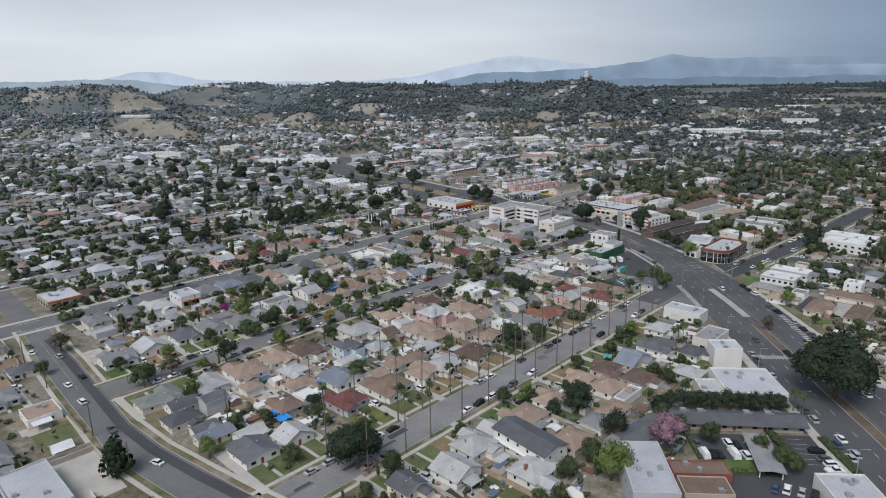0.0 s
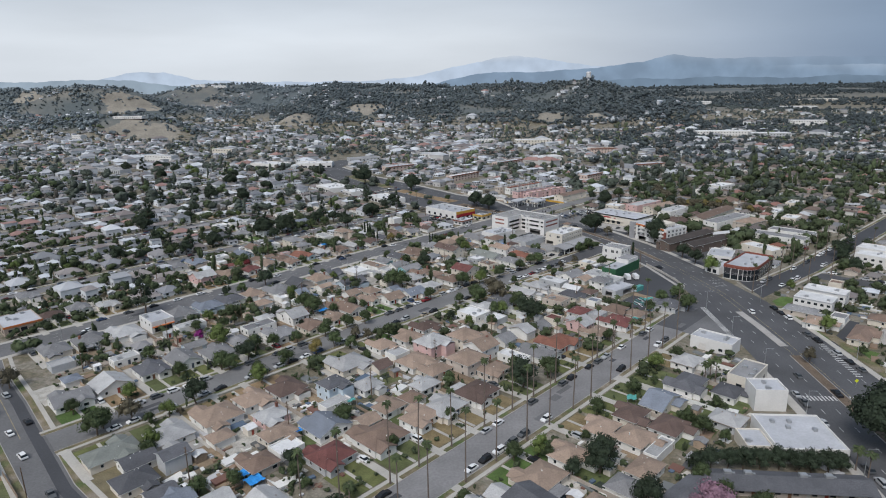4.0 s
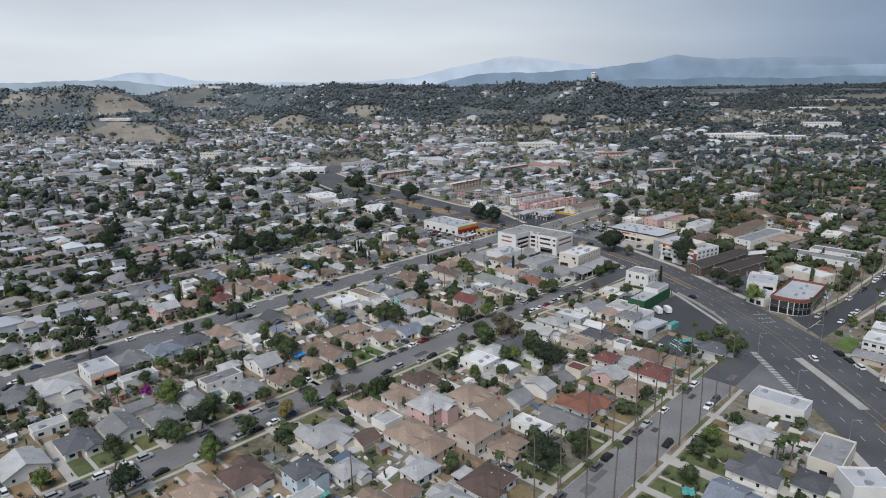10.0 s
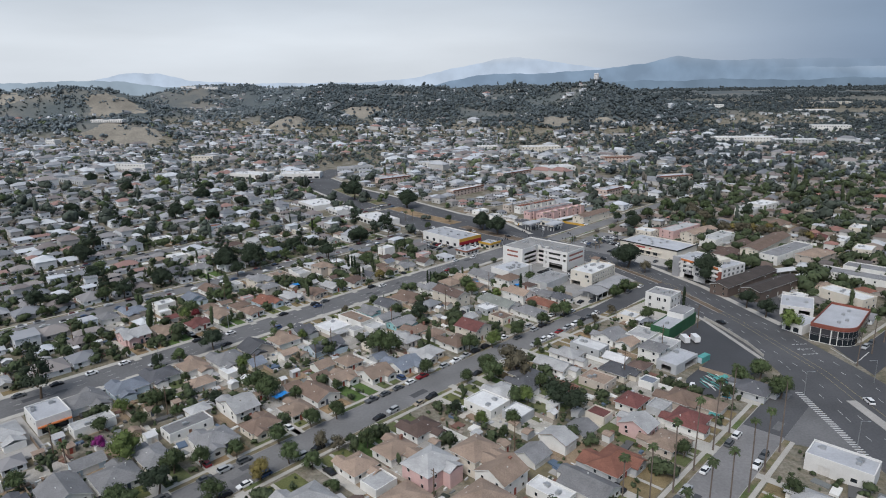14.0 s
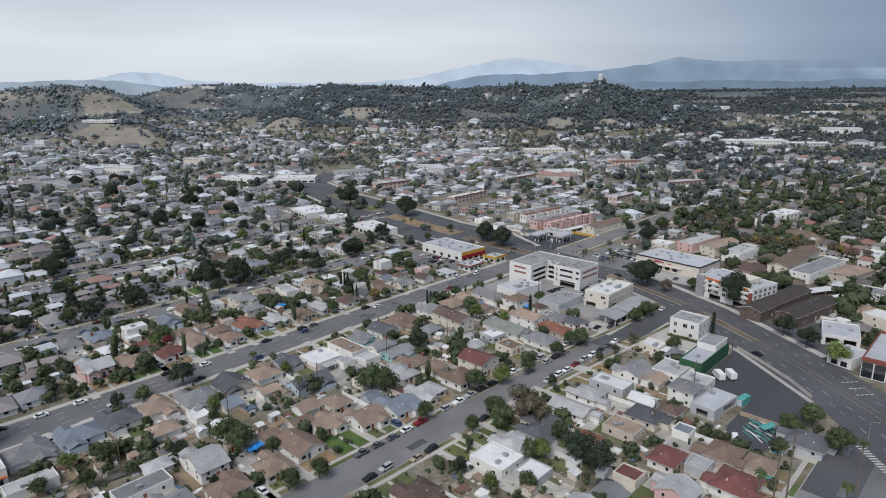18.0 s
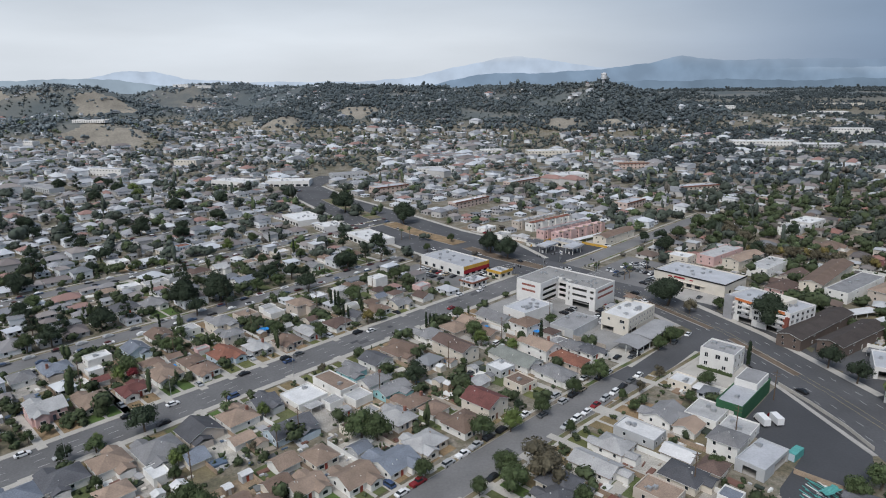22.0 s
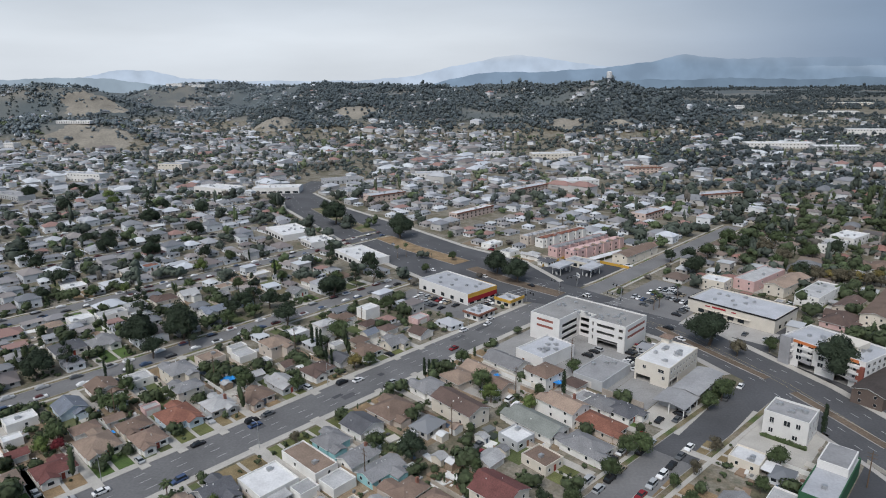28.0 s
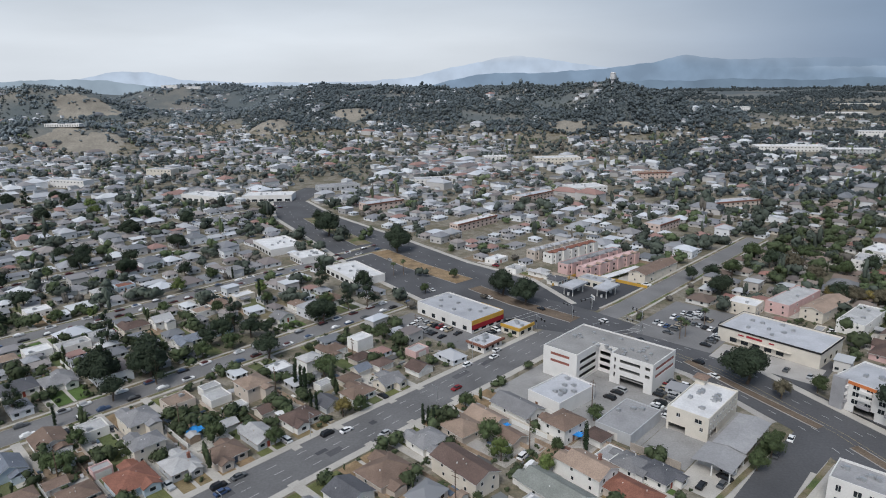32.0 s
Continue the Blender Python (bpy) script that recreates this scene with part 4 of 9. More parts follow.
def building(name, label, category, u, v, w, d, h, wall, roof, south=(), west=(), turn=0.0, rim=0.5, units=4, base_z=0.0):
    """A flat-roofed building with real openings on the two sides that are seen; south faces -v, west faces -u."""
    taken.append((u, v, max(w, d) if turn else w, max(w, d) if turn else d))
    base = tagged(new(name), label, category)
    base.matrix_basis = place(u, v, base_z, turn)
    rng = random.Random(round(u * 3 + v * 5))
    t = 0.3
    for holes, length, at in ((south, w, pose(0, -d / 2, 0)), (west, d - 2 * t, pose(-w / 2, 0, 0, 0, 0, -90)), ((), w, pose(0, d / 2, 0, 0, 0, 180)), ((), d - 2 * t, pose(w / 2, 0, 0, 0, 0, 90))):
        part("wall", pierced("wall", length, h + rim, [q[:4] for q in holes], t, wall), base, at=at)
        for c, z, ww, hh, kind in holes:
            if kind == "o":
                continue
            m = {"g": GLASS, "r": LOUVRE, "d": DOOR, "s": GARAGE_DOOR}[kind]
            pane = part({"g": "window", "r": "louvre", "d": "door", "s": "roller_door"}[kind], boxes("pane", [(-ww / 2, 0.1, 0, ww / 2, 0.16, hh)], m), base, at=at @ pose(c, 0, z))
            if kind == "g" and name in ("corner_building", "office_building", "apartment_block", "corner_shops"):
                part("sill", boxes("sill", [(-ww / 2 - 0.08, -0.12, -0.1, ww / 2 + 0.08, 0.1, 0.0)], FRAME), pane)
                part("mullion", boxes("mullion", [(-0.05, 0.06, 0.02, 0.05, 0.1, hh)], FRAME), pane)
    part("roof", boxes("roof", [(-w / 2 + t, -d / 2 + t, h - 0.3, w / 2 - t, d / 2 - t, h)], roof), base)
    part("floor", boxes("floor", [(-w / 2 + t, -d / 2 + t, 0, w / 2 - t, d / 2 - t, 0.12)], CONCRETE), base)
    for k in range(units):
        part("roof_unit", VENT_MESH, base, at=pose(rng.uniform(-0.36, 0.36) * w, rng.uniform(-0.36, 0.36) * d, h, 0, 0, rng.choice((0, 90))))
    return base


def beam(name, base, dims, material, label=""):
    return part(name, boxes(name, [dims], material), base, label)


def column_row(base, spots, h, r=0.2, material=None):
    for x, y in spots:
        part("column", tube("column", [(x, y, 0), (x, y, h)], [r, r], 8, material or FRAME), base)


LOUVRE = mat("red_brown_louvre", (0.27, 0.10, 0.08), 0.6, 0.1, 0.2, 0.2, (0.5, 5))
GREY_ROOF = mat("grey_membrane_roof", (0.27, 0.27, 0.275), 0.85, 0.2, 0.12, 0.2, (0.12, 1.5), 0.1)
PALE_ROOF = mat("pale_membrane_roof", (0.40, 0.41, 0.435), 0.8, 0.16, 0.1, 0.2, (0.12, 1.5), 0.08)
DECK = mat("concrete_deck", (0.26, 0.256, 0.25), 0.9, 0.2, 0.15, 0.2, (0.1, 1.5))
WHITE_PAINT = mat("white_painted_stucco", (0.65, 0.64, 0.62), 0.85, 0.08, 0.06, 0.1, (0.2, 3))
CREAM_PAINT = mat("cream_painted_stucco", (0.60, 0.56, 0.49), 0.85, 0.08, 0.06, 0.1, (0.2, 3))
GREEN_PAINT = mat("green_painted_wall", (0.03, 0.10, 0.05), 0.8, 0.15, 0.1, 0.1, (0.3, 3))
RED_PAINT = mat("red_paint", (0.30, 0.022, 0.03), 0.6, 0.1, 0.08, 0, (0.3, 3))
YELLOW_PAINT = mat("yellow_paint", (0.50, 0.30, 0.055), 0.6, 0.1, 0.08, 0, (0.3, 3))
ORANGE_PAINT = mat("orange_paint", (0.52, 0.17, 0.06), 0.7, 0.1, 0.08, 0, (0.3, 3))
DARK_CLAD = mat("dark_cladding", (0.045, 0.045, 0.05), 0.6, 0.1, 0.1, 0.1, (0.3, 3))
GREY_CLAD = mat("grey_cladding", (0.30, 0.30, 0.31), 0.8, 0.12, 0.08, 0.1, (0.3, 3))
RED_BRICK = mat("red_brown_brick", (0.22, 0.075, 0.055), 0.9, 0.15, 0.2, 0.3, (0.4, 4))
TEAL_PAINT = mat("turquoise_paint", (0.09, 0.31, 0.29), 0.6, 0.2, 0.2, 0.2, (0.4, 3))


def parking_garage():
    base = tagged(new("parking_garage"), "four-level white concrete parking garage with red-brown louvres", "garage")
    base.matrix_basis = place(385, 281)
    taken.append((399.5, 301, 30, 41))
    H = 11.9
    wing = lambda name, me, x, y, turn: part(name, me, base, at=pose(x, y, 0, 0, 0, turn))  # noqa: E731
    t = 0.35
    # wing towards the avenue: faces -u at x = 0, from y = 25 to 40
    front = [(0.0, 9.0, 8.4, 1.1), (0.0, 6.2, 8.4, 1.1)]
    wing("wall", pierced("wall", 15, H, front, t, WHITE_PAINT), 0, 32.5, -90)
    for c, z, w, h in front:
        part("louvre", boxes("louvre", [(-w / 2, 0.12, 0, w / 2, 0.2, h)], LOUVRE), base, "red-brown louvre panel", at=pose(0, 32.5, z, 0, 0, -90) @ pose(c, 0, 0))
    wing("wall", pierced("wall", 29, H, [], t, WHITE_PAINT), 14.5, 40, 180)
    # wing towards the boulevard: faces -u at x = 10.5, from y = 0 to 17
    slots = [(-6.6, 8.6, 0.7, 1.9), (-6.6, 5.6, 0.7, 1.9), (-6.6, 2.6, 0.7, 1.9)]
    front = slots + [(-0.6, 8.9, 8.2, 1.3), (-0.6, 5.8, 8.2, 1.3), (6.4, 8.9, 1.9, 1.3), (6.4, 5.8, 1.9, 1.3), (0.4, 0.0, 9.4, 3.9)]
    wing("wall", pierced("wall", 17, H, front, t, WHITE_PAINT), 10.5, 8.5, -90)
    side = [(0.3, 8.9, 15, 1.2), (0.3, 6.0, 15, 1.2)]
    wing("wall", pierced("wall", 18.5, H, side, t, WHITE_PAINT), 19.75, 0, 0)
    for c, z, w, h in side:
        part("louvre", boxes("louvre", [(-w / 2, 0.12, 0, w / 2, 0.2, h)], LOUVRE), base, "red-brown louvre panel", at=pose(19.75 + c, 0, z))
    wing("wall", pierced("wall", 39.3, H, [], t, WHITE_PAINT), 29, 20, 90)
    # inner court: open decks behind a low rail
    wing("wall", pierced("wall", 8, H - 0.3, [(0, z, 6.8, 1.6) for z in (1.5, 4.3, 7.1)], t, WHITE_PAINT), 16, 21, -90)
    wing("wall", pierced("wall", 15.6, H, [(0, z, 12, 1.5) for z in (1.5, 4.4, 7.3)], t, WHITE_PAINT), 8.2, 25, 0)
    wing("wall", pierced("wall", 5.2, H, [(0, z, 3.4, 1.5) for z in (1.5, 4.4, 7.3)], t, WHITE_PAINT), 13.1, 17, 180)
    for z in (3.0, 5.9, 8.8):
        part("deck", boxes("deck", [(0.4, 25.4, z - 0.3, 28.6, 39.6, z)], DECK), base)
        part("deck", boxes("deck", [(10.9, 0.4, z - 0.3, 28.6, 16.6, z)], DECK), base)
        part("deck", boxes("deck", [(16.4, 16.6, z - 0.3, 28.6, 25.4, z)], DECK), base)
    part("roof_deck", boxes("roof_deck", [(0.35, 25.35, H - 0.9, 28.65, 39.65, H - 0.55)], DECK), base)
    part("roof_deck", boxes("roof_deck", [(10.85, 0.35, H - 0.9, 28.65, 16.9, H - 0.55)], DECK), base)
    part("roof_deck", boxes("roof_deck", [(16.35, 16.9, H - 0.9, 28.65, 25.35, H - 0.55)], DECK), base)
    rng = random.Random(4)
    for k in range(22):
        x, y = rng.uniform(12, 27), rng.uniform(2, 38)
        part("roof_unit", VENT_MESH, base, at=pose(x, y, H - 0.55, 0, 0, rng.choice((0, 90))) @ Matrix.Diagonal((0.8, 0.8, 0.8, 1)))
    part("ramp_floor", boxes("ramp_floor", [(10.9, 0.4, 0.0, 28.6, 39.6, 0.12)], DECK), base)


parking_garage()
slab("forecourt", 360, 268.5, 396, 326, -0.1, 0.055, DECK, "concrete forecourt and car park by the garage", "car park")
b = building("garage_annex", "low white commercial annex with pale flat roof", "building", 370.5, 303, 20, 14, 5.0, WHITE_PAINT, PALE_ROOF, [], [(-3, 0, 1.2, 2.2, "d")], -5, 0.5, 9)
building("workshop_building", "low grey flat-roofed commercial workshop", "building", 370.5, 277, 21, 12.5, 3.8, WALL["grey"], GREY_ROOF, [], [(0, 0, 3.5, 2.8, "s")], 0, 0.3, 3)
# office over its own parking
off = building("office_building", "cream two-storey office raised over open parking", "office", 390.5, 260.8, 25, 13.5, 7.9, CREAM_PAINT, ROOF["wh"], row(9, 24, 6.0, 0.9, 1.0) + row(9, 24, 3.4, 0.9, 1.0) + [(-8, 0, 7, 2.6, "o")], [(3.5, 5.6, 2.2, 1.3, "g"), (-3, 5.6, 1.2, 1.2, "g"), (4.6, 3.2, 1, 1.2, "g"), (-3.2, 0, 5.6, 2.6, "o")], 0, 0.5, 9)
column_row(off, [(-11.6, -6), (-11.6, -2), (-8, -6)], 2.6)
beam("stair_tower", off, (9.6, 3.6, 7.9, 13.0, 7.0, 10.0), CREAM_PAINT)
part("tower_roof", hip_roof(3.8, 3.8, 10.0, 0.45, ROOF["br"]), off, "brown hipped cap", at=pose(11.3, 5.3, 0))
for name, u0, u1, v0, v1, z in (("carport", 361.5, 373.2, 241, 252, 3.4), ("carport", 373.4, 396, 241.3, 250.6, 3.9)):
    c = tagged(new(name), "grey metal-roofed carport beside the street", "carport")
    c.matrix_basis = place((u0 + u1) / 2, (v0 + v1) / 2)
    taken.append(((u0 + u1) / 2, (v0 + v1) / 2, u1 - u0, v1 - v0))
    part("roof", gable_roof(u1 - u0, v1 - v0, z, 0.16, True, GREY_ROOF, 0.3), c)
    part("wall", gable_wall((u1 - u0) * 0.6, (v1 - v0) * 0.55, z, 0.16, True, WALL["grey"]), c, at=pose((u1 - u0) * 0.15, (v1 - v0) * 0.2, 0))
    column_row(c, [(-(u1 - u0) / 2 + 0.4, y) for y in (-(v1 - v0) / 2 + 0.4, 0)] + [(x, -(v1 - v0) / 2 + 0.4) for x in (0, (u1 - u0) / 2 - 0.4)], z)
slab("office_yard", 359.2, 252.9, 404, 268.3, -0.1, 0.064, DECK, "concrete yard between workshop and office", "car park")
paved.append([(359, 252), (404, 252), (404, 269), (359, 269)])
slab("carport_drive", 351, 238, 374, 252.6, -0.1, 0.06, PALE_CONCRETE, "concrete apron of the carports", "driveway")
boundary = tagged(new("boundary_wall", boxes("boundary_wall", [(-0.15, -8, 0, 0.15, 8, 2.6)], BLOCKWALL)), "tall brown block wall behind the gardens", "wall")
boundary.matrix_basis = place(358.6, 262)

# pharmacy with its car park
ph = building("pharmacy", "long cream single-storey pharmacy with grey flat roof", "shop", 472.5, 261.5, 24, 41, 6.2, CREAM_PAINT, PALE_ROOF, row(3, 18, 1.0, 2.6, 1.8), row(5, 24, 0.9, 3.0, 2.0, "g", -4), -6, 0.6, 8)
for x0, y0, x1, y1 in ((-12.25, -20.75, 12.25, -20.53), (-12.25, 20.53, 12.25, 20.75), (-12.25, -20.5, -12.03, 20.5), (12.03, -20.5, 12.25, 20.5)):
    beam("roof_edge", ph, (x0, y0, 6.25, x1, y1, 6.95), TYRE, "dark metal roof edge")
for k, (c, w) in enumerate(((5.0, 6.5), (10.5, 2.4), (-2.0, 2.0))):
    beam("sign", ph, (-12.14, c - w / 2, 4.55, -12.03, c + w / 2, 5.4 if k == 0 else 5.1), RED_PAINT, "red sign band")
beam("awning", ph, (-13.2, -10, 3.2, -12.03, 12, 3.45), CREAM_PAINT)
slab("car_park", 446, 279.5, 498, 317.5, -0.1, 0.06, ASPHALT_OLD, "worn asphalt car park of the pharmacy", "car park")
slab("car_park", 443, 240, 459.5, 279, -0.1, 0.058, CONCRETE, "concrete strip of parking before the pharmacy", "car park")
taken.append((471, 298, 52, 38))

# apartments across the boulevard
ap = building("apartment_block", "modern four-storey white and grey apartment block", "apartments", 437, 214.5, 20, 31, 10.6, WHITE_PAINT, PALE_ROOF, [q for z in (3.4, 6.1, 8.6) for q in row(5, 19, z, 1.8, 1.4)], [q for z in (3.3, 6.0, 8.5) for q in row(7, 29, z, 2.0, 1.6)] + [(-5, 0, 6.5, 2.8, "o"), (8, 0, 5, 2.8, "o")], -15, 0.6, 10)
for y in (-12, -3.5, 5, 12.5):
    for z in (3.1, 5.8, 8.3):
        beam("balcony", ap, (-11.3, y - 2, z, -10.02, y + 2, z + 1.0), WHITE_PAINT if z > 4 else GREY_CLAD)
beam("bay", ap, (-11.6, 11.2, 0, -10.02, 15.4, 11.6), GREY_CLAD, "grey clad bay")
beam("bay", ap, (-11.2, -15.4, 0, -10.02, -13.2, 9.2), RED_BRICK, "brown clad bay")
beam("band", ap, (-10.16, 2.0, 9.9, -10.02, 11.0, 11.0), ORANGE_PAINT, "orange band below the roof")
beam("band", ap, (-10.16, -13.0, 9.9, -10.02, -5.0, 11.0), ORANGE_PAINT, "orange band below the roof")
beam("penthouse", ap, (-3, -9, 10.6, 6, 2, 13.0), CREAM_PAINT)

# white corner house by the boulevard
building("corner_building", "white two-storey flat-roofed corner building", "building", 376.6, 213, 11.5, 13, 7.4, WHITE_PAINT, GREY_ROOF, row(3, 11, 4.6, 1.3, 1.7) + row(3, 11, 1.2, 1.3, 1.5), [(-4, 4.4, 1.2, 1.8, "g"), (3.6, 4.8, 1.2, 1.6, "g"), (0.4, 4.6, 1.8, 1.7, "g"), (-4, 1.0, 1.2, 1.5, "g"), (3, 0.8, 1.4, 1.4, "g")], 0, 0.6, 4)
slab("paved_yard", 356, 203, 383, 226, -0.1, 0.05, PALE_CONCRETE, "pale paved yard round the corner building", "yard")
gb = building("warehouse", "low warehouse with green side wall and pale roof", "building", 351, 195.8, 28, 8.6, 5.2, GREEN_PAINT, PALE_ROOF, [], [(0, 0, 3.4, 3.0, "s")], 0, 0.4, 3)
beam("upper_storey", gb, (1.5, -3.6, 5.2, 13.4, 4.0, 7.6), WHITE_PAINT)
beam("upper_roof", gb, (1.9, -3.2, 7.6, 13.0, 3.6, 7.7), GREY_ROOF)
patch("storage_yard", ((373, 191.2), (366, 178.5), (356, 165.5), (346, 156.5), (334, 153), (300, 157), (298, 168), (308, 171), (328, 171), (330, 184), (337, 191.2)), 0.045, ASPHALT_NEW, "dark asphalt storage yard", "yard")
taken.append((338, 172, 40, 30))
ws = building("workshop", "open-fronted workshop with pale flat roof", "workshop", 316, 178.5, 16, 8.5, 3.8, WALL["grey"], PALE_ROOF, [(3, 0, 9, 3.0, "o")], [(0, 0, 4, 2.8, "o")], -6, 0.3, 1)
shed = tagged(new("container"), "turquoise storage container in the yard", "container")
shed.matrix_basis = place(327, 172.5, 0, -8)
beam("box", shed, (-3, -1.2, 0.1, 3, 1.2, 2.6), TEAL_PAINT)
beam("door", shed, (-3.08, -1.1, 0.2, -3.02, 1.1, 2.5), WALL["blue"])
for k in range(22):
    rng = random.Random(k + 40)
    plank = tagged(new("plank", boxes("plank", [(-2.6, -0.16, 0, 2.6, 0.16, 0.12)], TEAL_PAINT if k % 4 else FRAME)), "turquoise painted board lying in the yard", "board", "boards in the yard")
    plank.matrix_basis = place(307 + (k % 11) * 1.25 + rng.uniform(-.3, .3), 160.5 + (k // 11) * 3.4 + rng.uniform(-.8, .8), 0.055 + 0.17 * (k // 11), 65 + rng.uniform(-14, 14))
yf = tagged(new("yard_fence"), "pale wall and fence between yard and boulevard", "fence")
for (a, b), (c, d) in (((373.4, 191), (365.5, 178.2)), ((365.3, 178), (356, 165.4)), ((355.8, 165.2), (347, 156))):
    p, q = place(a, b).translation, place(c, d).translation
    ang = math.degrees(math.atan2(q.y - p.y, q.x - p.x))
    part("panel", boxes("panel", [(0, -0.12, 0, (q - p).length, 0.12, 1.3)], PALE_CONCRETE), yf, at=pose(p.x, p.y, 0, 0, 0, ang))

# corner shops across the boulevard
def corner_shops():
    """A two-storey shop whose street corner is rounded, dark bays between white pilasters under a brick parapet."""
    base = tagged(new("corner_shops"), "two-storey corner shop with rounded front and red-brown parapet", "shop")
    base.matrix_basis = place(378, 131)
    taken.append((395, 139.5, 36, 18))
    ring = [(0, 16.5), (0, 8.5)] + [(8 - 8 * math.cos(a), 8 - 7.6 * math.sin(a)) for a in [radians(15 * k) for k in range(1, 6)]] + [(8, 0.4), (34, 1.2), (34, 16.5)]
    n = len(ring)
    c = Vector((17, 8.5))

    def band(name, z0, z1, out, material, label=""):
        o = [Vector(p) + (Vector(p) - c).normalized() * out for p in ring]
        i = [Vector(p) - (Vector(p) - c).normalized() * 0.3 for p in ring]
        v = [(q.x, q.y, z) for z, row in ((z0, o), (z1, o), (z1, i), (z0, i)) for q in row]
        f = [(a * n + k, a * n + (k + 1) % n, (a + 1) % 4 * n + (k + 1) % n, (a + 1) % 4 * n + k) for a in range(4) for k in range(n)]
        return part(name, mesh(name, v, f, material), base, label)

    band("wall", 0, 7.0, 0.0, WHITE_PAINT)
    band("parapet", 6.6, 8.3, 0.25, RED_BRICK, "red-brown brick parapet")
    inner = [Vector(p) - (Vector(p) - c).normalized() * 0.28 for p in ring]
    part("roof", mesh("roof", [(q.x, q.y, 7.3) for q in inner], [tuple(range(n))], PALE_ROOF), base, "pale grey flat roof")
    for k, (p, q) in enumerate(zip(ring, ring[1:])):
        p, q = Vector(p), Vector(q)
        length = (q - p).length
        bays = max(1, round(length / 3.6))
        ang = math.degrees(math.atan2(q.y - p.y, q.x - p.x))
        for b in range(bays):
            m = p.lerp(q, (b + 0.5) / bays)
            w = length / bays - (0.45 if bays > 1 or length > 2.4 else 0.15)
            for z, h, glass in ((0.3, 2.7, GLASS), (3.1, 0.7, DARK_CLAD), (3.9, 2.5, GLASS if 1 < k < 8 else DARK_CLAD)):
                part("window" if glass == GLASS else "panel", boxes("pane", [(-w / 2, -0.06, 0, w / 2, 0.12, h)], glass), base, at=pose(m.x, m.y, z, 0, 0, ang))
    for x, y in ((9, 8), (14, 6), (21, 9), (27, 8)):
        part("roof_unit", VENT_MESH, base, at=pose(x, y, 7.3))


corner_shops()
lo = building("low_shop", "low white shop with red front", "shop", 390, 153.8, 15, 9, 3.8, WHITE_PAINT, PALE_ROOF, [], row(2, 7, 0.4, 2.4, 2.2), -14, 0.4, 3)
beam("front_band", lo, (-7.2, -3.9, 2.8, -7.02, 3.9, 4.1), RED_PAINT, "red front band")
building("service_garage", "white service garage with open bays", "garage", 413, 162, 18, 14, 4.6, WHITE_PAINT, PALE_ROOF, [], row(2, 13, 0, 4.6, 3.4, "o"), 14, 0.4, 2)

# along the boulevard on the near side
building("white_shop", "white single-storey shop with roller door", "shop", 279, 113.5, 9.5, 17, 4.8, WHITE_PAINT, PALE_ROOF, [], [(-3.4, 0, 3.0, 2.8, "s"), (4, 1.2, 1.6, 1.2, "g"), (6.8, 1.2, 1.4, 1.2, "g")], 0, 0.6, 4)
XY = -TURN


def at_xy(x, y):
    return to_uv(x, y)


building("billboard_building", "tall plain white building with faded sign", "building", *at_xy(91, 240), 10.5, 9, 7.4, WHITE_PAINT, PALE_ROOF, [], [], XY, 0.5, 2)
building("white_store", "large low white store with stepped flat roof", "shop", *at_xy(90.5, 215), 20, 20, 4.4, WHITE_PAINT, PALE_ROOF, row(3, 18, 0.8, 2.2, 1.8), [], XY, 0.5, 4)
building("store_annex", "low pale annex with flat roof", "building", *at_xy(76.5, 212.5), 7.5, 10, 3.6, CREAM_PAINT, PALE_ROOF, [(0, 0, 1, 2.1, "d")], [], XY, 0.4, 1)
building("rounded_shop", "cream shop building beside the white store", "shop", 256, 92.8, 17, 8.5, 5.2, CREAM_PAINT, GREY_ROOF, row(3, 16, 0.8, 2.2, 1.8), row(1, 8, 0.8, 2, 1.8), 0, 0.5, 3)
# motel round its car park
mo = tagged(new("motel"), "long single-storey motel under a charcoal shingle roof", "motel")
mo.matrix_basis = pose(77, 191, 0, 0, 0, -2)
part("wall", pierced("wall", 42, 2.8, [q[:4] for q in row(9, 42, 0, 1.0, 2.05)] + [q[:4] for q in row(9, 42, 0.9, 1.5, 1.2, "g", 1.6)], 0.25, WALL["beige"]), mo, at=pose(0, -2.4, 0))
for c, z, w, h, k in row(9, 42, 0, 1.0, 2.05):
    part("door", boxes("door", [(-w / 2, 0.1, 0, w / 2, 0.16, h)], DOOR), mo, at=pose(c, -2.4, 0))
for c, z, w, h, k in row(9, 42, 0.9, 1.5, 1.2, "g", 1.6):
    part("window", boxes("window", [(-w / 2, 0.1, 0, w / 2, 0.15, h)], GLASS), mo, at=pose(c, -2.4, z))
part("rear_wall", boxes("rear_wall", [(-21, 4.0, 0, 21, 4.25, 2.8)], WALL["beige"]), mo)
part("roof", gable_roof(43, 9.0, 2.9, 0.36, True, ROOF["dg"], 0.4), mo, at=pose(0, 0.6, 0))
for x in (-15.3, -9.9, 4.4, 11):
    part("roof_unit", VENT_MESH, mo, "white rooftop air conditioner", at=pose(x, 1.2, 4.2) @ Matrix.Diagonal((1.4, 1.2, 1.3, 1)))
taken.append((*at_xy(77, 191), 34, 34))
wing = tagged(new("motel_wing"), "motel wing under a charcoal shingle roof", "motel")
wing.matrix_basis = place(168, 80.5, 0, -6)
part("wall", gable_wall(28, 8, 2.9, 0.36, True, WALL["beige"]), wing)
part("roof", gable_roof(28, 8, 2.9, 0.36, True, ROOF["dg"], 0.5), wing)
for x in (-8, 0, 8):
    part("window", WINDOWS["wide"], wing, at=pose(x, -4.04, 0.9))
taken.append((168, 80.5, 28, 9))
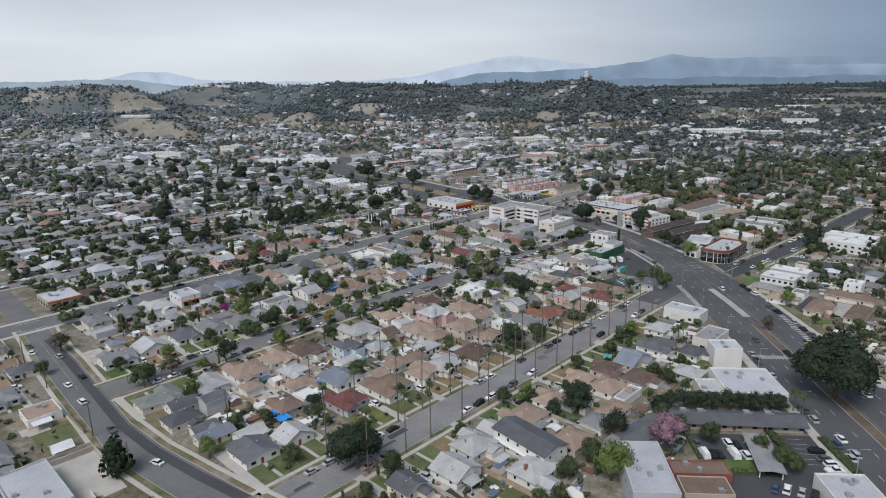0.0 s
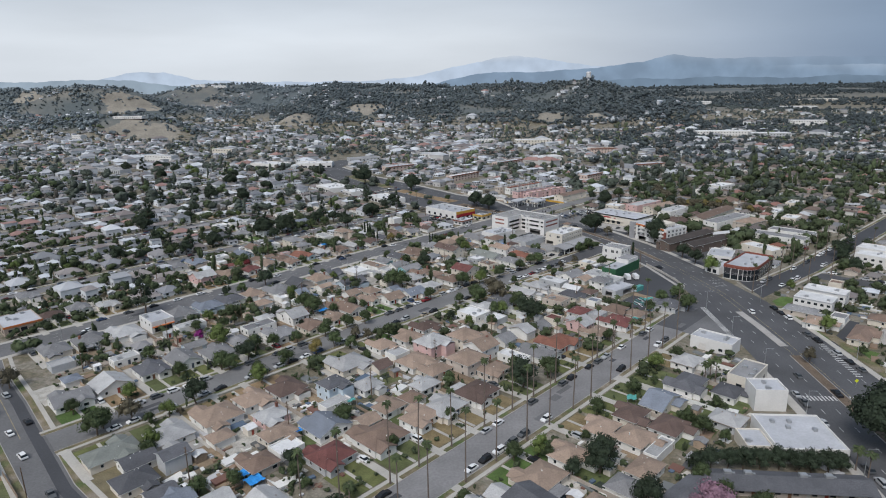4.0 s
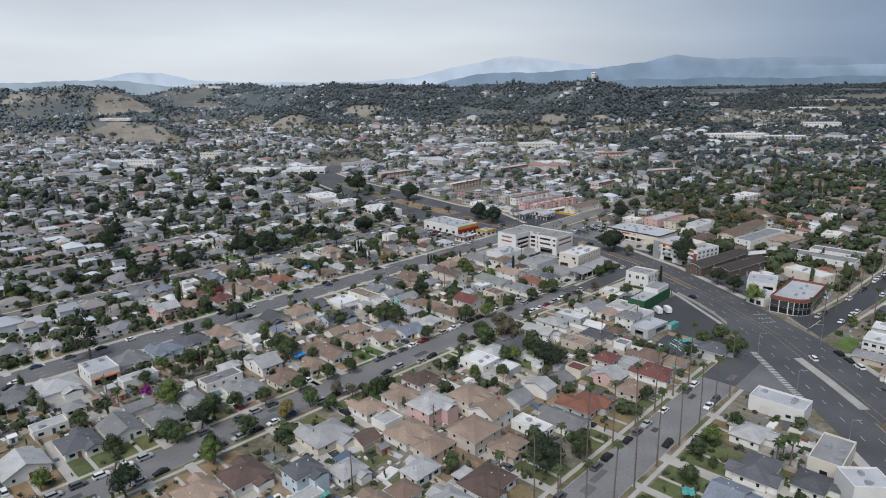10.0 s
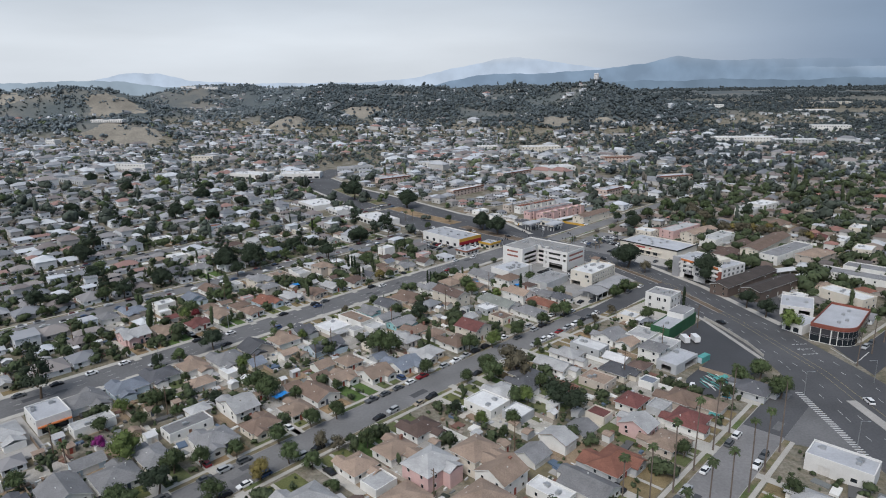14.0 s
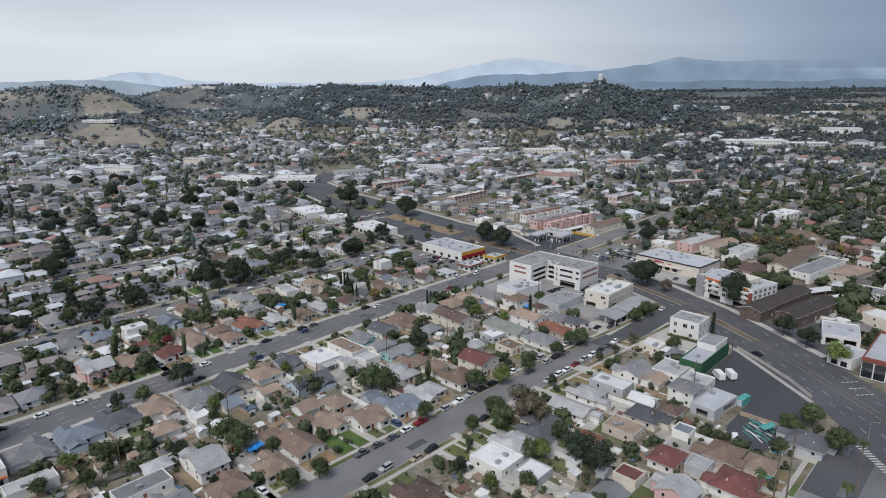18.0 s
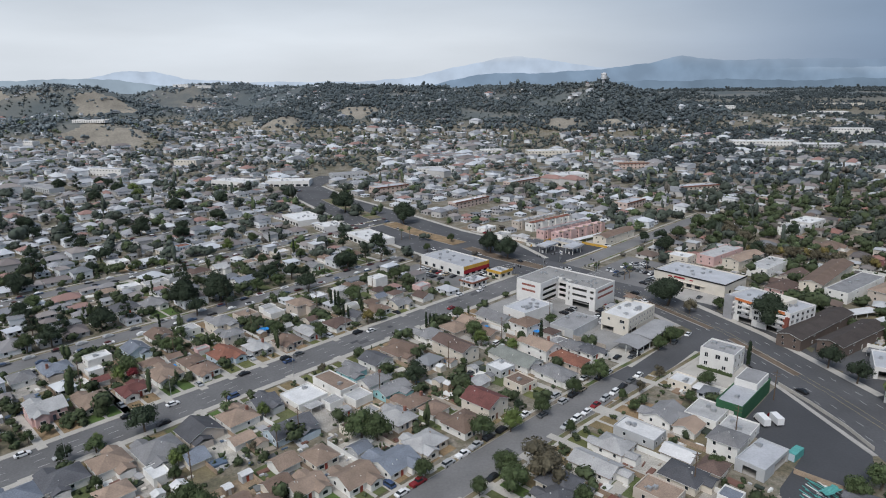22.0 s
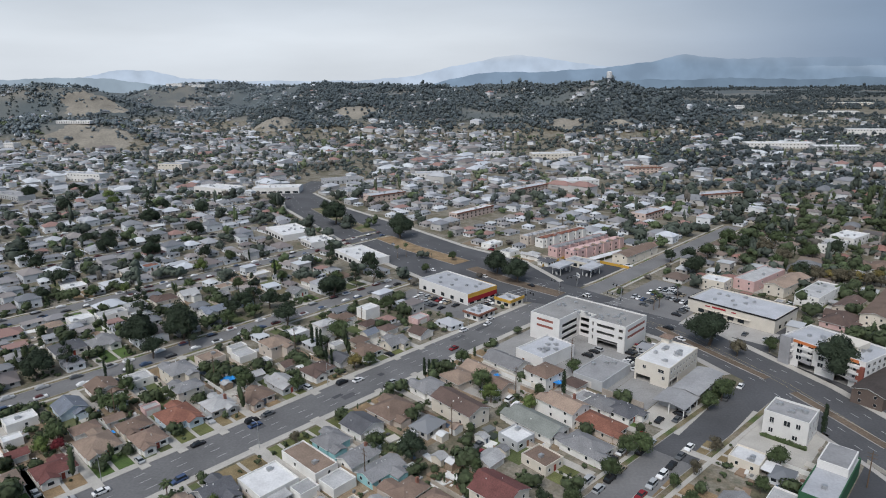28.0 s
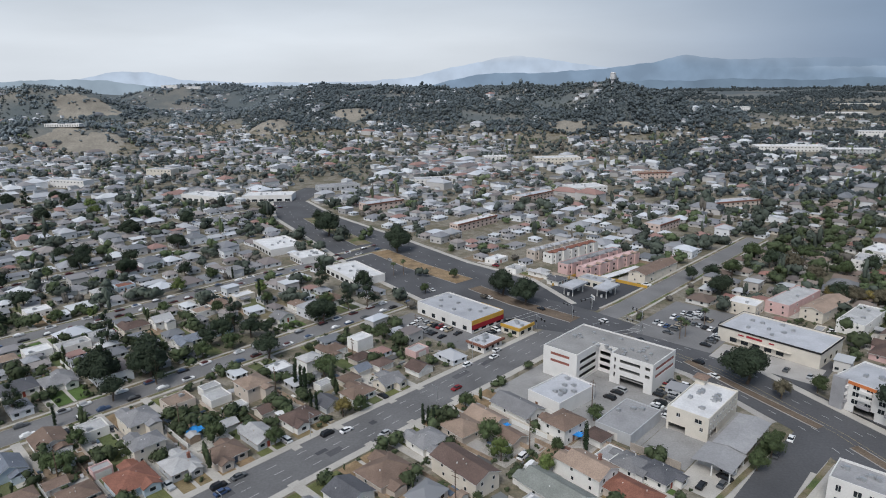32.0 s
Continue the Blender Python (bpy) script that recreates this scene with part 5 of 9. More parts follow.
paved.append([to_uv(x, y) for x, y in ((61, 187), (102, 187), (102, 146), (61, 146))])
for box_uv in ((356, 203, 383, 226), (380, 357, 424, 408), (463, 338, 507, 378), (112, 298, 127, 330), (360, 236, 396, 326)):
    a, b, c, d = box_uv
    paved.append([(a, b), (c, b), (c, d), (a, d)])
lot = ribbon("motel_car_park", [(62, 186.5), (62, 150)], [(101.5, 186.5), (101.5, 150)], 0.045, ASPHALT_NEW, "dark asphalt car park of the motel", "car park")
cp = tagged(new("parking_canopy"), "long grey parking canopy in the motel car park", "carport")
cp.matrix_basis = pose(79.3, 172.5, 0, 0, 0, 82)
part("roof", gable_roof(20, 7, 2.5, 0.14, True, ROOF["gr"], 0.2), cp)
column_row(cp, [(x, y) for x in (-9, 0, 9) for y in (-3, 3)], 2.6)
def clipped_hedge(name, points, half, h, label):
    """A hedge with a ragged clipped surface along a line in x, y."""
    g = random.Random(len(points) + int(h * 10))
    v, f = [], []
    for p, q in zip(points, points[1:]):
        L = math.hypot(q[0] - p[0], q[1] - p[1])
        d = Vector(((q[0] - p[0]) / L, (q[1] - p[1]) / L, 0))
        s = Vector((-d.y, d.x, 0))
        for k in range(int(L * half * 26)):
            c = Vector((*p, 0)) + d * g.uniform(0, L) + s * g.uniform(-half, half) + Vector((0, 0, h * g.uniform(0.35, 1.0)))
            t = Vector([g.uniform(-1, 1) for _ in range(3)]).normalized() * g.uniform(0.25, 0.45)
            w = t.orthogonal()
            i = len(v)
            v += [c - t, c - w, c + t, c + w]
            f.append((i, i + 1, i + 2, i + 3))
        i = len(v)
        for z in (0, h * 0.8):
            for a, b in ((0, -1), (L, -1), (L, 1), (0, 1)):
                v.append(Vector((*p, z)) + d * a + s * b * half * 0.85)
        f += [(i + 4, i + 5, i + 6, i + 7), (i, i + 1, i + 5, i + 4), (i + 1, i + 2, i + 6, i + 5), (i + 2, i + 3, i + 7, i + 6), (i + 3, i, i + 4, i + 7)]
    return tagged(new(name, mesh(name, v, f, LEAF["b"])), label, "hedge")


clipped_hedge("hedge", [(101.8, 185), (102.8, 166)], 1.3, 1.2, "clipped green hedge beside the motel car park")
clipped_hedge("hedge", [(87, 187), (89, 169)], 1.2, 1.6, "leafy planting strip between motel car parks")
clipped_hedge("hedge", [(66, 165.4), (77, 165.8)], 0.8, 1.4, "clipped green hedge round a small lawn")
clipped_hedge("hedge", [(61.2, 186), (61.2, 172)], 0.5, 1.2, "low hedge along the motel car park")
ribbon("motel_lawn", [(66, 172.6), (66, 166)], [(77, 172.6), (77, 166)], 0.08, LAWN, "small lawn behind the motel car park", "lawn")
for k in range(6):
    dashes("bay_line", [(91.5, 184.5 - 2.7 * k), (96, 184.2 - 2.7 * k)], 0.0, 1.5, 0.12, PAINT, "white parking bay line")
building("slab_building", "tall pale slab building with bare grey roof", "building", *at_xy(41.8, 157), 12, 24, 7.2, WALL["grey"], PALE_ROOF, [], row(4, 22, 3.8, 1.4, 1.3), XY, 0.4, 3)
building("brick_shop", "low red-brown flat-roofed shop building", "shop", *at_xy(57.8, 162.5), 16, 6.5, 3.6, RED_BRICK, ROOF["br"], row(3, 15, 0.6, 2, 1.8), [], XY, 0.3, 2)
building("brown_annex", "low brown flat-roofed annex", "building", *at_xy(57, 154.5), 13, 8, 3.4, WALL["tan"], ROOF["br"], [], [], XY, 0.3, 1)
building("white_office", "white flat-roofed office beside the boulevard", "office", *at_xy(94, 153), 13, 14, 4.2, WHITE_PAINT, PALE_ROOF, row(3, 12, 1, 1.6, 1.4), [], XY, 0.5, 4)

lb = tagged(new("apartment_house"), "long two-storey white house under a charcoal gable roof", "apartments")
lb.matrix_basis = place(141, 102, 0, -7)
part("wall", gable_wall(10, 21, 5.6, 0.3, False, WALL["white"]), lb)
part("roof", gable_roof(10, 21, 5.6, 0.3, False, ROOF["dg"], 0.5), lb)
for y in (-8, -4, 0, 4, 8):
    for z in (1.0, 3.7):
        part("window", WINDOWS["small"], lb, at=pose(-5.04, y, z, 0, 0, 90))
for x in (-2.4, 2.4):
    part("window", WINDOWS["small"], lb, at=pose(x, -10.54, 3.7))
part("stair_rail", boxes("stair_rail", [(-6.2, -9, 2.7, -5.1, 9, 2.85)], FRAME), lb, "white access balcony")
for y in (-8.6, 0, 8.6):
    part("post", boxes("post", [(-6.2, y - 0.08, 0, -6.04, y + 0.08, 2.7)], FRAME), lb)
taken.append((141, 102, 13, 23))

# shops near the crossing of avenue and boulevard
au = building("auto_store", "white shop with red and yellow gable front", "shop", 408, 386, 21, 38, 5.4, WHITE_PAINT, PALE_ROOF, row(4, 20, 0.4, 3.2, 2.0), row(5, 36, 0.6, 2.6, 2), -4, 0.6, 8)
beam("yellow_band", au, (-10.5, -19.2, 3.9, 10.6, -19.03, 6.1), YELLOW_PAINT, "yellow fascia band")
beam("red_band", au, (-10.5, -19.3, 1.6, 10.6, -19.04, 3.88), RED_PAINT, "red fascia band")
beam("yellow_band", au, (10.53, -19, 3.9, 10.7, -4, 6.1), YELLOW_PAINT, "yellow fascia band")
ys = building("snack_bar", "small snack bar with broad yellow fascia", "shop", 412, 354, 10.5, 10, 3.4, CREAM_PAINT, PALE_ROOF, row(2, 10, 0.8, 2.6, 1.6), row(2, 9, 0.8, 2.6, 1.6), 0, 0.2, 4)
beam("fascia", ys, (-5.7, -5.5, 3.0, 5.7, -5.02, 4.4), YELLOW_PAINT, "broad yellow fascia")
beam("fascia", ys, (-5.7, -5.0, 3.0, -5.27, 5.2, 4.4), YELLOW_PAINT, "broad yellow fascia")
rs = building("restaurant", "small restaurant with red tiled eaves", "restaurant", 389, 354, 12, 9, 3.4, WHITE_PAINT, PALE_ROOF, row(3, 11, 0.8, 1.8, 1.4), row(2, 8, 0.8, 1.8, 1.4), 0, 0.3, 6)
beam("tiled_skirt", rs, (-6.8, -5.6, 2.9, 6.8, -4.53, 3.75), ROOF["rd"], "red tiled eaves")
beam("tiled_skirt", rs, (-6.8, -4.5, 2.9, -6.03, 5.0, 3.75), ROOF["rd"], "red tiled eaves")
slab("shop_car_park", 380, 357.5, 424, 366.5, -0.1, 0.05, ASPHALT_OLD, "worn asphalt parking before the shops", "car park")
slab("shop_car_park", 380, 366.6, 397, 408, -0.1, 0.052, ASPHALT_OLD, "worn asphalt parking beside the shops", "car park")
taken.append((402, 381, 46, 54))
# filling station
slab("station_forecourt", 458, 341, 507, 379, -0.1, 0.082, ASPHALT_NEW, "dark asphalt forecourt of the filling station", "forecourt")
taken.append((485, 358, 46, 42))
for u, v, w, d, h in ((475, 364, 15, 8, 4.6), (483, 349, 14, 8, 4.6)):
    st = tagged(new("pump_canopy"), "pale flat canopy over fuel pumps", "canopy")
    st.matrix_basis = place(u, v)
    beam("canopy", st, (-w / 2, -d / 2, h, w / 2, d / 2, h + 0.9), PALE_ROOF)
    column_row(st, [(x * w / 3, y * d / 3) for x in (-1, 1) for y in (-1, 1)], h, 0.25)
    for x in (-1, 1):
        beam("pump", st, (x * w / 3 - 0.5, -0.4, 0.05, x * w / 3 + 0.5, 0.4, 1.7), WHITE_PAINT)
building("station_shop", "small flat-roofed shop of the filling station", "shop", 495, 362, 10, 18, 3.6, CREAM_PAINT, PALE_ROOF, row(2, 9, 0.5, 2.6, 2), row(4, 17, 0.5, 2.6, 2), 0, 0.4, 4)
yw = tagged(new("yellow_wall"), "ochre boundary wall of the filling station", "wall")
yw.matrix_basis = place(507.5, 358)
beam("panel", yw, (-0.12, -20, 0, 0.12, 20, 1.6), YELLOW_PAINT)
beam("panel", yw, (-30, 21.2, 0, 0.12, 21.44, 1.6), YELLOW_PAINT)
# terraces of pink flats
for u, v, w, wall, roof, cap in ((536, 417, 46, "beige", "pale", "lg"), (537, 405, 46, "white", "pale", "rd"), (527, 384.5, 53, "pink", "grey", "gr"), (526.5, 372, 52, "pink", "grey", "pk")):
    tr = building("apartment_terrace", f"two-storey {wall} stucco apartment terrace with flat roof", "apartments", u, v, w, 7.4, 6.0, WALL[wall], PALE_ROOF if roof == "pale" else GREY_ROOF, row(9, w, 3.6, 1.6, 1.3) + row(9, w, 0.7, 1.6, 1.4), row(2, 7, 3.6, 1.2, 1.3), -7, 0.4, 5)
    for k in range(6):
        x = -w / 2 + (k + 0.5) * w / 6
        beam("stair_hood", tr, (x - 1.3, -4.5, 0, x + 1.3, -3.72, 6.9), WALL[wall])
        part("hood_roof", gable_roof(2.6, 3.6, 6.9, 0.35, False, ROOF["rd"] if cap == "rd" else ROOF["tn"] if cap == "pk" else ROOF[cap], 0.2), tr, at=pose(x, -2.9, 0))
    if cap in ("rd", "pk"):
        part("tiled_slope", gable_roof(w - 1, 4.4, 6.15, 0.3, True, ROOF["rd"] if cap == "rd" else WALL["pink"], 0.1), tr, at=pose(0, 0.9, 0))
for u, v, w, d, h in ((357.2, 96, 11.5, 16.5, 5.9), (372, 95, 9.5, 18.5, 6.2)):
    wf = building("white_flats", "white two-storey flats with flat white roof", "apartments", u, v, w, d, h, WHITE_PAINT, ROOF["wh"], row(3, 11, 3.5, 1.5, 1.2) + row(3, 11, 0.8, 1.5, 1.2), row(6, d, 3.5, 1.5, 1.2) + row(6, d, 0.8, 1.5, 1.2), 0, 0.3, 2)
    beam("cornice", wf, (-w / 2 - 0.35, -d / 2 + 0.1, h - 0.15, -w / 2 - 0.03, d / 2 - 0.1, h + 0.1), PALE_ROOF, "pale projecting cornice")
for u, v, w, d, h in ((459, 86, 13, 27, 6.4), (475, 88, 14, 28, 6.8)):
    building("white_flats", "long white two-storey flats beside the street", "apartments", u, v, w, d, h, WHITE_PAINT, ROOF["wh"], row(3, 12, 3.6, 1.6, 1.3) + row(3, 12, 0.9, 1.6, 1.3), row(7, d, 3.6, 1.6, 1.3) + row(7, d, 0.9, 1.6, 1.3), -4, 0.4, 3)
patch("side_street", ((409, 113), (412, 60), (414, 20), (425, 20), (423, 60), (421.5, 111.5)), 0.052, ASPHALT, "dark asphalt side street", "road")
taken.append((416, 66, 13, 94))
slab("flats_drive", 314, 75.6, 350, 79.6, -0.1, 0.062, ASPHALT_NEW, "dark asphalt drive to the flats", "driveway")
slab("flats_yard", 336, 79.7, 352, 86.4, -0.1, 0.06, CONCRETE, "concrete yard before the carports", "yard")
taken.append((332, 77.6, 38, 4.4))
house(346.5, 83.2, 9, 7, "f", "gr", 1, 2)
for ring in (((355, 114.5), (366, 112.8), (367, 106), (351, 107.5), (349.5, 110.5)), ((348, 109), (350, 106.5), (340, 96), (335, 97.8)), ((333, 96), (337, 93), (327, 84), (321, 80.5), (318.5, 82)), ((312.5, 74), (318, 74.5), (317.5, 62), (308, 63))):
    patch("lawn", ring, 0.066, GREEN_LAWN, "green front lawn beside the pavement", "lawn")
# low bungalow court round a paved garden
slab("bungalow_court", 327, 58.6, 349, 66.4, -0.1, 0.064, CONCRETE, "pale paved court between the bungalows", "yard")
paved.append([(327, 58), (349, 58), (349, 67), (327, 67)])
house(329, 70.8, 22, 8.5, "h", "br", 1, 2, 0, "cream")
house(331, 54.5, 24, 8.5, "h", "br", 1, 2, 0, "cream")
house(354, 62.5, 9, 24, "h", "br", 1, 2, 0, "cream")
sh = building("corner_store", "white two-storey corner store with red awning", "shop", 132.5, 317, 10.5, 14, 5.2, WHITE_PAINT, PALE_ROOF, [(0, 0.4, 8, 2.2, "g")], row(3, 13, 3.2, 1.2, 1.1), 0, 0.5, 3)
beam("awning", sh, (-5.0, -8.0, 2.9, 5.0, -7.03, 3.3), ORANGE_PAINT, "faded red awning")
slab("shop_lot", 112, 298, 127, 330, -0.1, 0.05, CONCRETE, "concrete lot beside the corner store", "car park")
lm = building("corner_market", "low corner market with orange parapet band", "shop", 88, 369, 16, 20, 4.0, WALL["tan"], PALE_ROOF, row(3, 15, 0.5, 2.6, 2), row(4, 19, 0.5, 2.6, 2), 0, 0.3, 4)
beam("band", lm, (-8.2, -10.2, 3.4, 8.2, -10.02, 4.4), ORANGE_PAINT, "orange parapet band")
# white sheds on the boulevard beyond the crossing
for x, y, w, d, turn, h in ((-170, 688, 34, 24, -50, 4.5), (-141, 660, 17, 18, -50, 4.2), (-103, 624, 36, 20, -50, 4.2), (-303, 876, 50, 24, -24, 6), (-241, 876, 48, 22, 6, 6)):
    building("retail_shed", "long white single-storey retail building", "shop", *at_xy(x, y), w, d, h, WHITE_PAINT, ROOF["wh"], row(6, w, 0.6, w / 9, 2.2), [], turn + XY, 0.6, 6, float(rise(x, y)) - 0.3)
def town_block(x, y, w, d, h, turn, wall, roof, words, cap=None):
    """A larger flat-roofed building of the town, placed by x, y."""
    b = building("flats" if h > 5.5 else "store", words, "building", *at_xy(x, y), w, d, h, wall, roof, row(max(3, int(w / 5)), w, h - 2.5, 1.8, 1.3) + row(max(3, int(w / 5)), w, 0.7, 1.8, 1.5), row(3, d - 1, h - 2.5, 1.5, 1.3), turn + XY, 0.5, 4, float(rise(x, y)) - 0.3)
    if cap:
        part("tiled_edge", boxes("tiled_edge", [(-w / 2 - 0.3, -d / 2 - 0.5, h - 0.4, w / 2 + 0.3, -d / 2 - 0.03, h + 0.75)], cap), b, "red tiled eaves")
PEACH = mat("peach_stucco", (0.55, 0.44, 0.39), 0.9, 0.10, 0.06, 0.2, (0.3, 4))
town_block(-122, 834, 38, 16, 6.5, 41, PEACH, PALE_ROOF, "peach stucco flats with red tiled eaves", ROOF["rd"])
town_block(-36, 758, 46, 9, 6, 50, PEACH, ROOF["wh"], "long peach flats with white roof and red tiled eaves", ROOF["rd"])
town_block(18, 876, 48, 12, 6, 47, PEACH, PALE_ROOF, "long peach flats with red tiled eaves", ROOF["rd"])
town_block(72, 914, 38, 24, 7, 22, WHITE_PAINT, ROOF["wh"], "large white hall with pale roof")
town_block(107, 752, 30, 13, 6, 48, PEACH, PALE_ROOF, "peach stucco flats behind trees", ROOF["rd"])
town_block(190, 838, 46, 14, 6, 20, WALL["beige"], PALE_ROOF, "beige flats with flat pale roof", ROOF["rd"])
town_block(222, 672, 24, 15, 6, 40, WHITE_PAINT, ROOF["wh"], "white two-storey flats with white roof")
town_block(163, 1014, 40, 18, 6.5, 10, PEACH, ROOF["tn"], "peach block with orange tiled roof edge", ROOF["rd"])
town_block(68, 1154, 62, 26, 8, 6, CREAM_PAINT, ROOF["wh"], "broad white commercial building with flat roof")
town_block(-16, 1187, 34, 18, 6, 8, WHITE_PAINT, ROOF["wh"], "white commercial building with flat roof")
town_block(-87, 977, 42, 18, 6, 12, WHITE_PAINT, PALE_ROOF, "white flats with pale roof")
town_block(-187, 938, 44, 20, 5, 30, WALL["grey"], GREY_ROOF, "low grey store with flat roof")
town_block(-500, 958, 52, 14, 9, -16, WHITE_PAINT, PALE_ROOF, "white three-storey flats with pale roof")
town_block(-438, 1046, 36, 16, 9, -10, CREAM_PAINT, PALE_ROOF, "cream flats with pale roof")
town_block(-505, 842, 56, 16, 5, -30, WALL["grey"], GREY_ROOF, "low grey commercial row")
town_block(432, 1282, 98, 28, 8, -6, WHITE_PAINT, ROOF["wh"], "long white commercial building with flat roof")
town_block(500, 1240, 66, 24, 7, -8, WALL["grey"], ROOF["wh"], "long pale commercial building with flat roof")
town_block(677, 1482, 70, 26, 12, -14, WHITE_PAINT, PALE_ROOF, "white office block above the trees")
town_block(560, 1900, 90, 30, 8, -10, WHITE_PAINT, ROOF["wh"], "long white building far down the valley")
town_block(930, 2100, 110, 34, 9, -12, WHITE_PAINT, ROOF["wh"], "long white building far down the valley")
town_block(1180, 2500, 130, 36, 9, -14, CREAM_PAINT, ROOF["wh"], "long pale building far down the valley")
town_block(-775, 1362, 74, 16, 5, -10, WHITE_PAINT, ROOF["wh"], "long white building on a knoll")
town_block(-838, 1276, 26, 14, 8, -20, WHITE_PAINT, ROOF["wh"], "white hillside house with broad front")
town_block(-1060, 2330, 60, 16, 10, -10, WHITE_PAINT, PALE_ROOF, "white flats along the ridge")
town_block(-985, 2340, 46, 16, 9, 6, WHITE_PAINT, PALE_ROOF, "white flats along the ridge")

# paved aprons between the boulevard's kerb and the buildings
patch("apron", ((378.5, 147.5), (401.5, 178.5), (419, 196), (427, 222), (444, 250), (446, 262), (434, 240), (424, 212), (403, 186), (380, 152)), 0.047, ASPHALT, "dark asphalt apron between pavement and buildings", "pavement")
patch("service_yard", ((384, 158.5), (402, 157), (424, 172), (424, 178), (404, 178)), 0.043, ASPHALT, "worn asphalt yard before the service garage", "yard")
# paved lots across the boulevard
for u0, v0, u1, v1 in ((419, 190, 431.8, 236), (431, 238, 470, 262), (398, 150, 402, 176), (402, 158, 432, 190)):
    slab("paved_lot", u0, v0, u1, v1, -0.1, 0.03 + lift(), ASPHALT, "worn asphalt lot beside the buildings", "car park")
    paved.append([(u0, v0), (u1, v0), (u1, v1), (u0, v1)])
# apartment houses and flats beyond the boulevard: u, v, width, depth, roof shape, colour, storeys
house(436, 194.5, 54, 10.5, "g", "vb", 2, 2, -9, "brown")
house(433.5, 180, 42, 10.5, "g", "vb", 2, 2, -12, "brown")
house(524, 211, 62, 12, "g", "br", 2, 2, -2, "cream")
house(511, 195, 49, 12, "f", "gr", 2, 2, -9, "white")
house(512, 179, 24, 14, "h", "tn", 2, 2, -12)
house(479, 150, 13, 39, "f", "gr", 2, 2, -2, "white")
house(497, 146, 12, 30, "f", "gr", 2, 2, -2, "white")
house(440.5, 147, 12, 24, "f", "cr", 2, 2, -20)
house(452, 141.5, 7, 8, "h", "rd", 2, 2, -20, "cream")
house(452, 160, 17, 10, "h", "tn", 1, 2, -8)
house(428, 166, 12, 6, "f", "wh", 1, 2, -12)
house(609, 175, 18, 12, "f", "wh", 2)
house(630, 259, 22, 14, "f", "lg", 2)
house(529, 271.5, 38, 12, "f", "pk", 2, 2, -8)
house(505, 286, 12, 14, "f", "cr", 2)
house(527, 257, 32, 11, "g", "tn", 2, 2, -8, "cream")
house(520, 240.5, 32, 12, "f", "lg", 2, 2, -6, "white")
house(491, 224, 20, 12, "h", "db", 1, 2, -6, "pink")
house(517, 226, 22, 9, "g", "db", 1, 2, -6)
house(599, 227, 20, 12, "h", "br", 1)
house(571, 192, 14, 10, "h", "dr", 1)
house(562, 178, 18, 11, "f", "wh", 2)
house(545, 160, 16, 11, "f", "wh", 2)
house(532, 346.5, 40, 11, "g", "br", 2, 2, -3, "cream")
for u, v, w, d, turn in ((472, 186, 22, 6.5, -30), (462, 176, 20, 6.5, -20), (519.5, 359.5, 32, 5, -9)):
    c = tagged(new("carport"), "flat pale carport roof on thin posts", "carport")
    c.matrix_basis = place(u, v, 0, turn)
    taken.append((u, v, w, d + 5))
    part("roof", boxes("roof", [(-w / 2, -d / 2, 2.45, w / 2, d / 2, 2.65)], ROOF["wh"]), c)
    column_row(c, [(x * w / 2 * 0.92, -d / 2 * 0.85) for x in (-1, -0.33, 0.33, 1)], 2.45, 0.09)
clipped_hedge("planting", [tuple(place(u, v).translation[:2]) for u, v in ((376, 239.5), (397, 238.5))], 1.6, 2.2, "dense shrubs on the island beside the carports")
clipped_hedge("planting", [tuple(place(u, v).translation[:2]) for u, v in ((368.6, 219), (368.6, 206))], 0.7, 1.0, "round clipped shrubs before the corner building")
wallp = tagged(new("garden_wall", boxes("garden_wall", [(-0.12, -14, 0, 0.12, 14, 1.9)], CREAM_PAINT)), "cream painted garden wall between two lots", "wall")
wallp.matrix_basis = place(347.2, 304, 0, -4)
# hall with a walled court beside the cross street
building("hall", "pale flat-roofed hall beside a walled court", "building", 30.5, 187, 13, 26, 4.8, WALL["grey"], PALE_ROOF, row(2, 12, 0, 3.4, 3.0, "s"), [], 0, 0.5, 2)
building("hall_annex", "white flat-roofed annex of the hall", "building", 17.5, 190, 12, 20, 4.0, WHITE_PAINT, ROOF["wh"], [], [], 0, 0.4, 1)
slab("court", 37.4, 176, 50.5, 203, -0.1, 0.05, PALE_CONCRETE, "pale paved court inside a wall", "yard")
paved.append([(37, 176), (51, 176), (51, 204), (37, 204)])
taken.append((44, 189, 13, 27))
cw = tagged(new("court_wall"), "grey block wall round the paved court", "wall")
cw.matrix_basis = place(0, 0)
for a, b, c, d in ((37.2, 203.1, 50.8, 203.4), (50.5, 190, 50.8, 203.0), (22, 206, 50.8, 206.3)):
    part("panel", boxes("panel", [(a, b, 0, c, d, 1.8)], BLOCKWALL), cw)

# ---- houses block by block: u, v, width, depth, roof shape, colour, storeys ----
house(370.3, 64.6, 10, 9, "f", "wh", 2)
house(157.1, 82.5, 13, 8, "h", "gr")
house(332.5, 88.6, 12, 11, "h", "tn")
house(220.8, 86.8, 10, 11, "h", "lg")
house(240, 93.8, 11, 9, "h", "dg")
house(132.2, 93.9, 14, 11, "h", "lg")
house(177.9, 93.9, 12, 8, "h", "tn")
house(152.9, 94.3, 12, 10, "h", "tn")
house(167.1, 94.3, 9, 9, "h", "gr")
house(190.6, 95.7, 14, 5, "f", "lg")
house(344, 98.6, 9, 15, "h", "gr", 1, 2)
house(204.4, 98.9, 13, 10, "h", "db")
house(191, 104, 12, 11, "h", "tn")
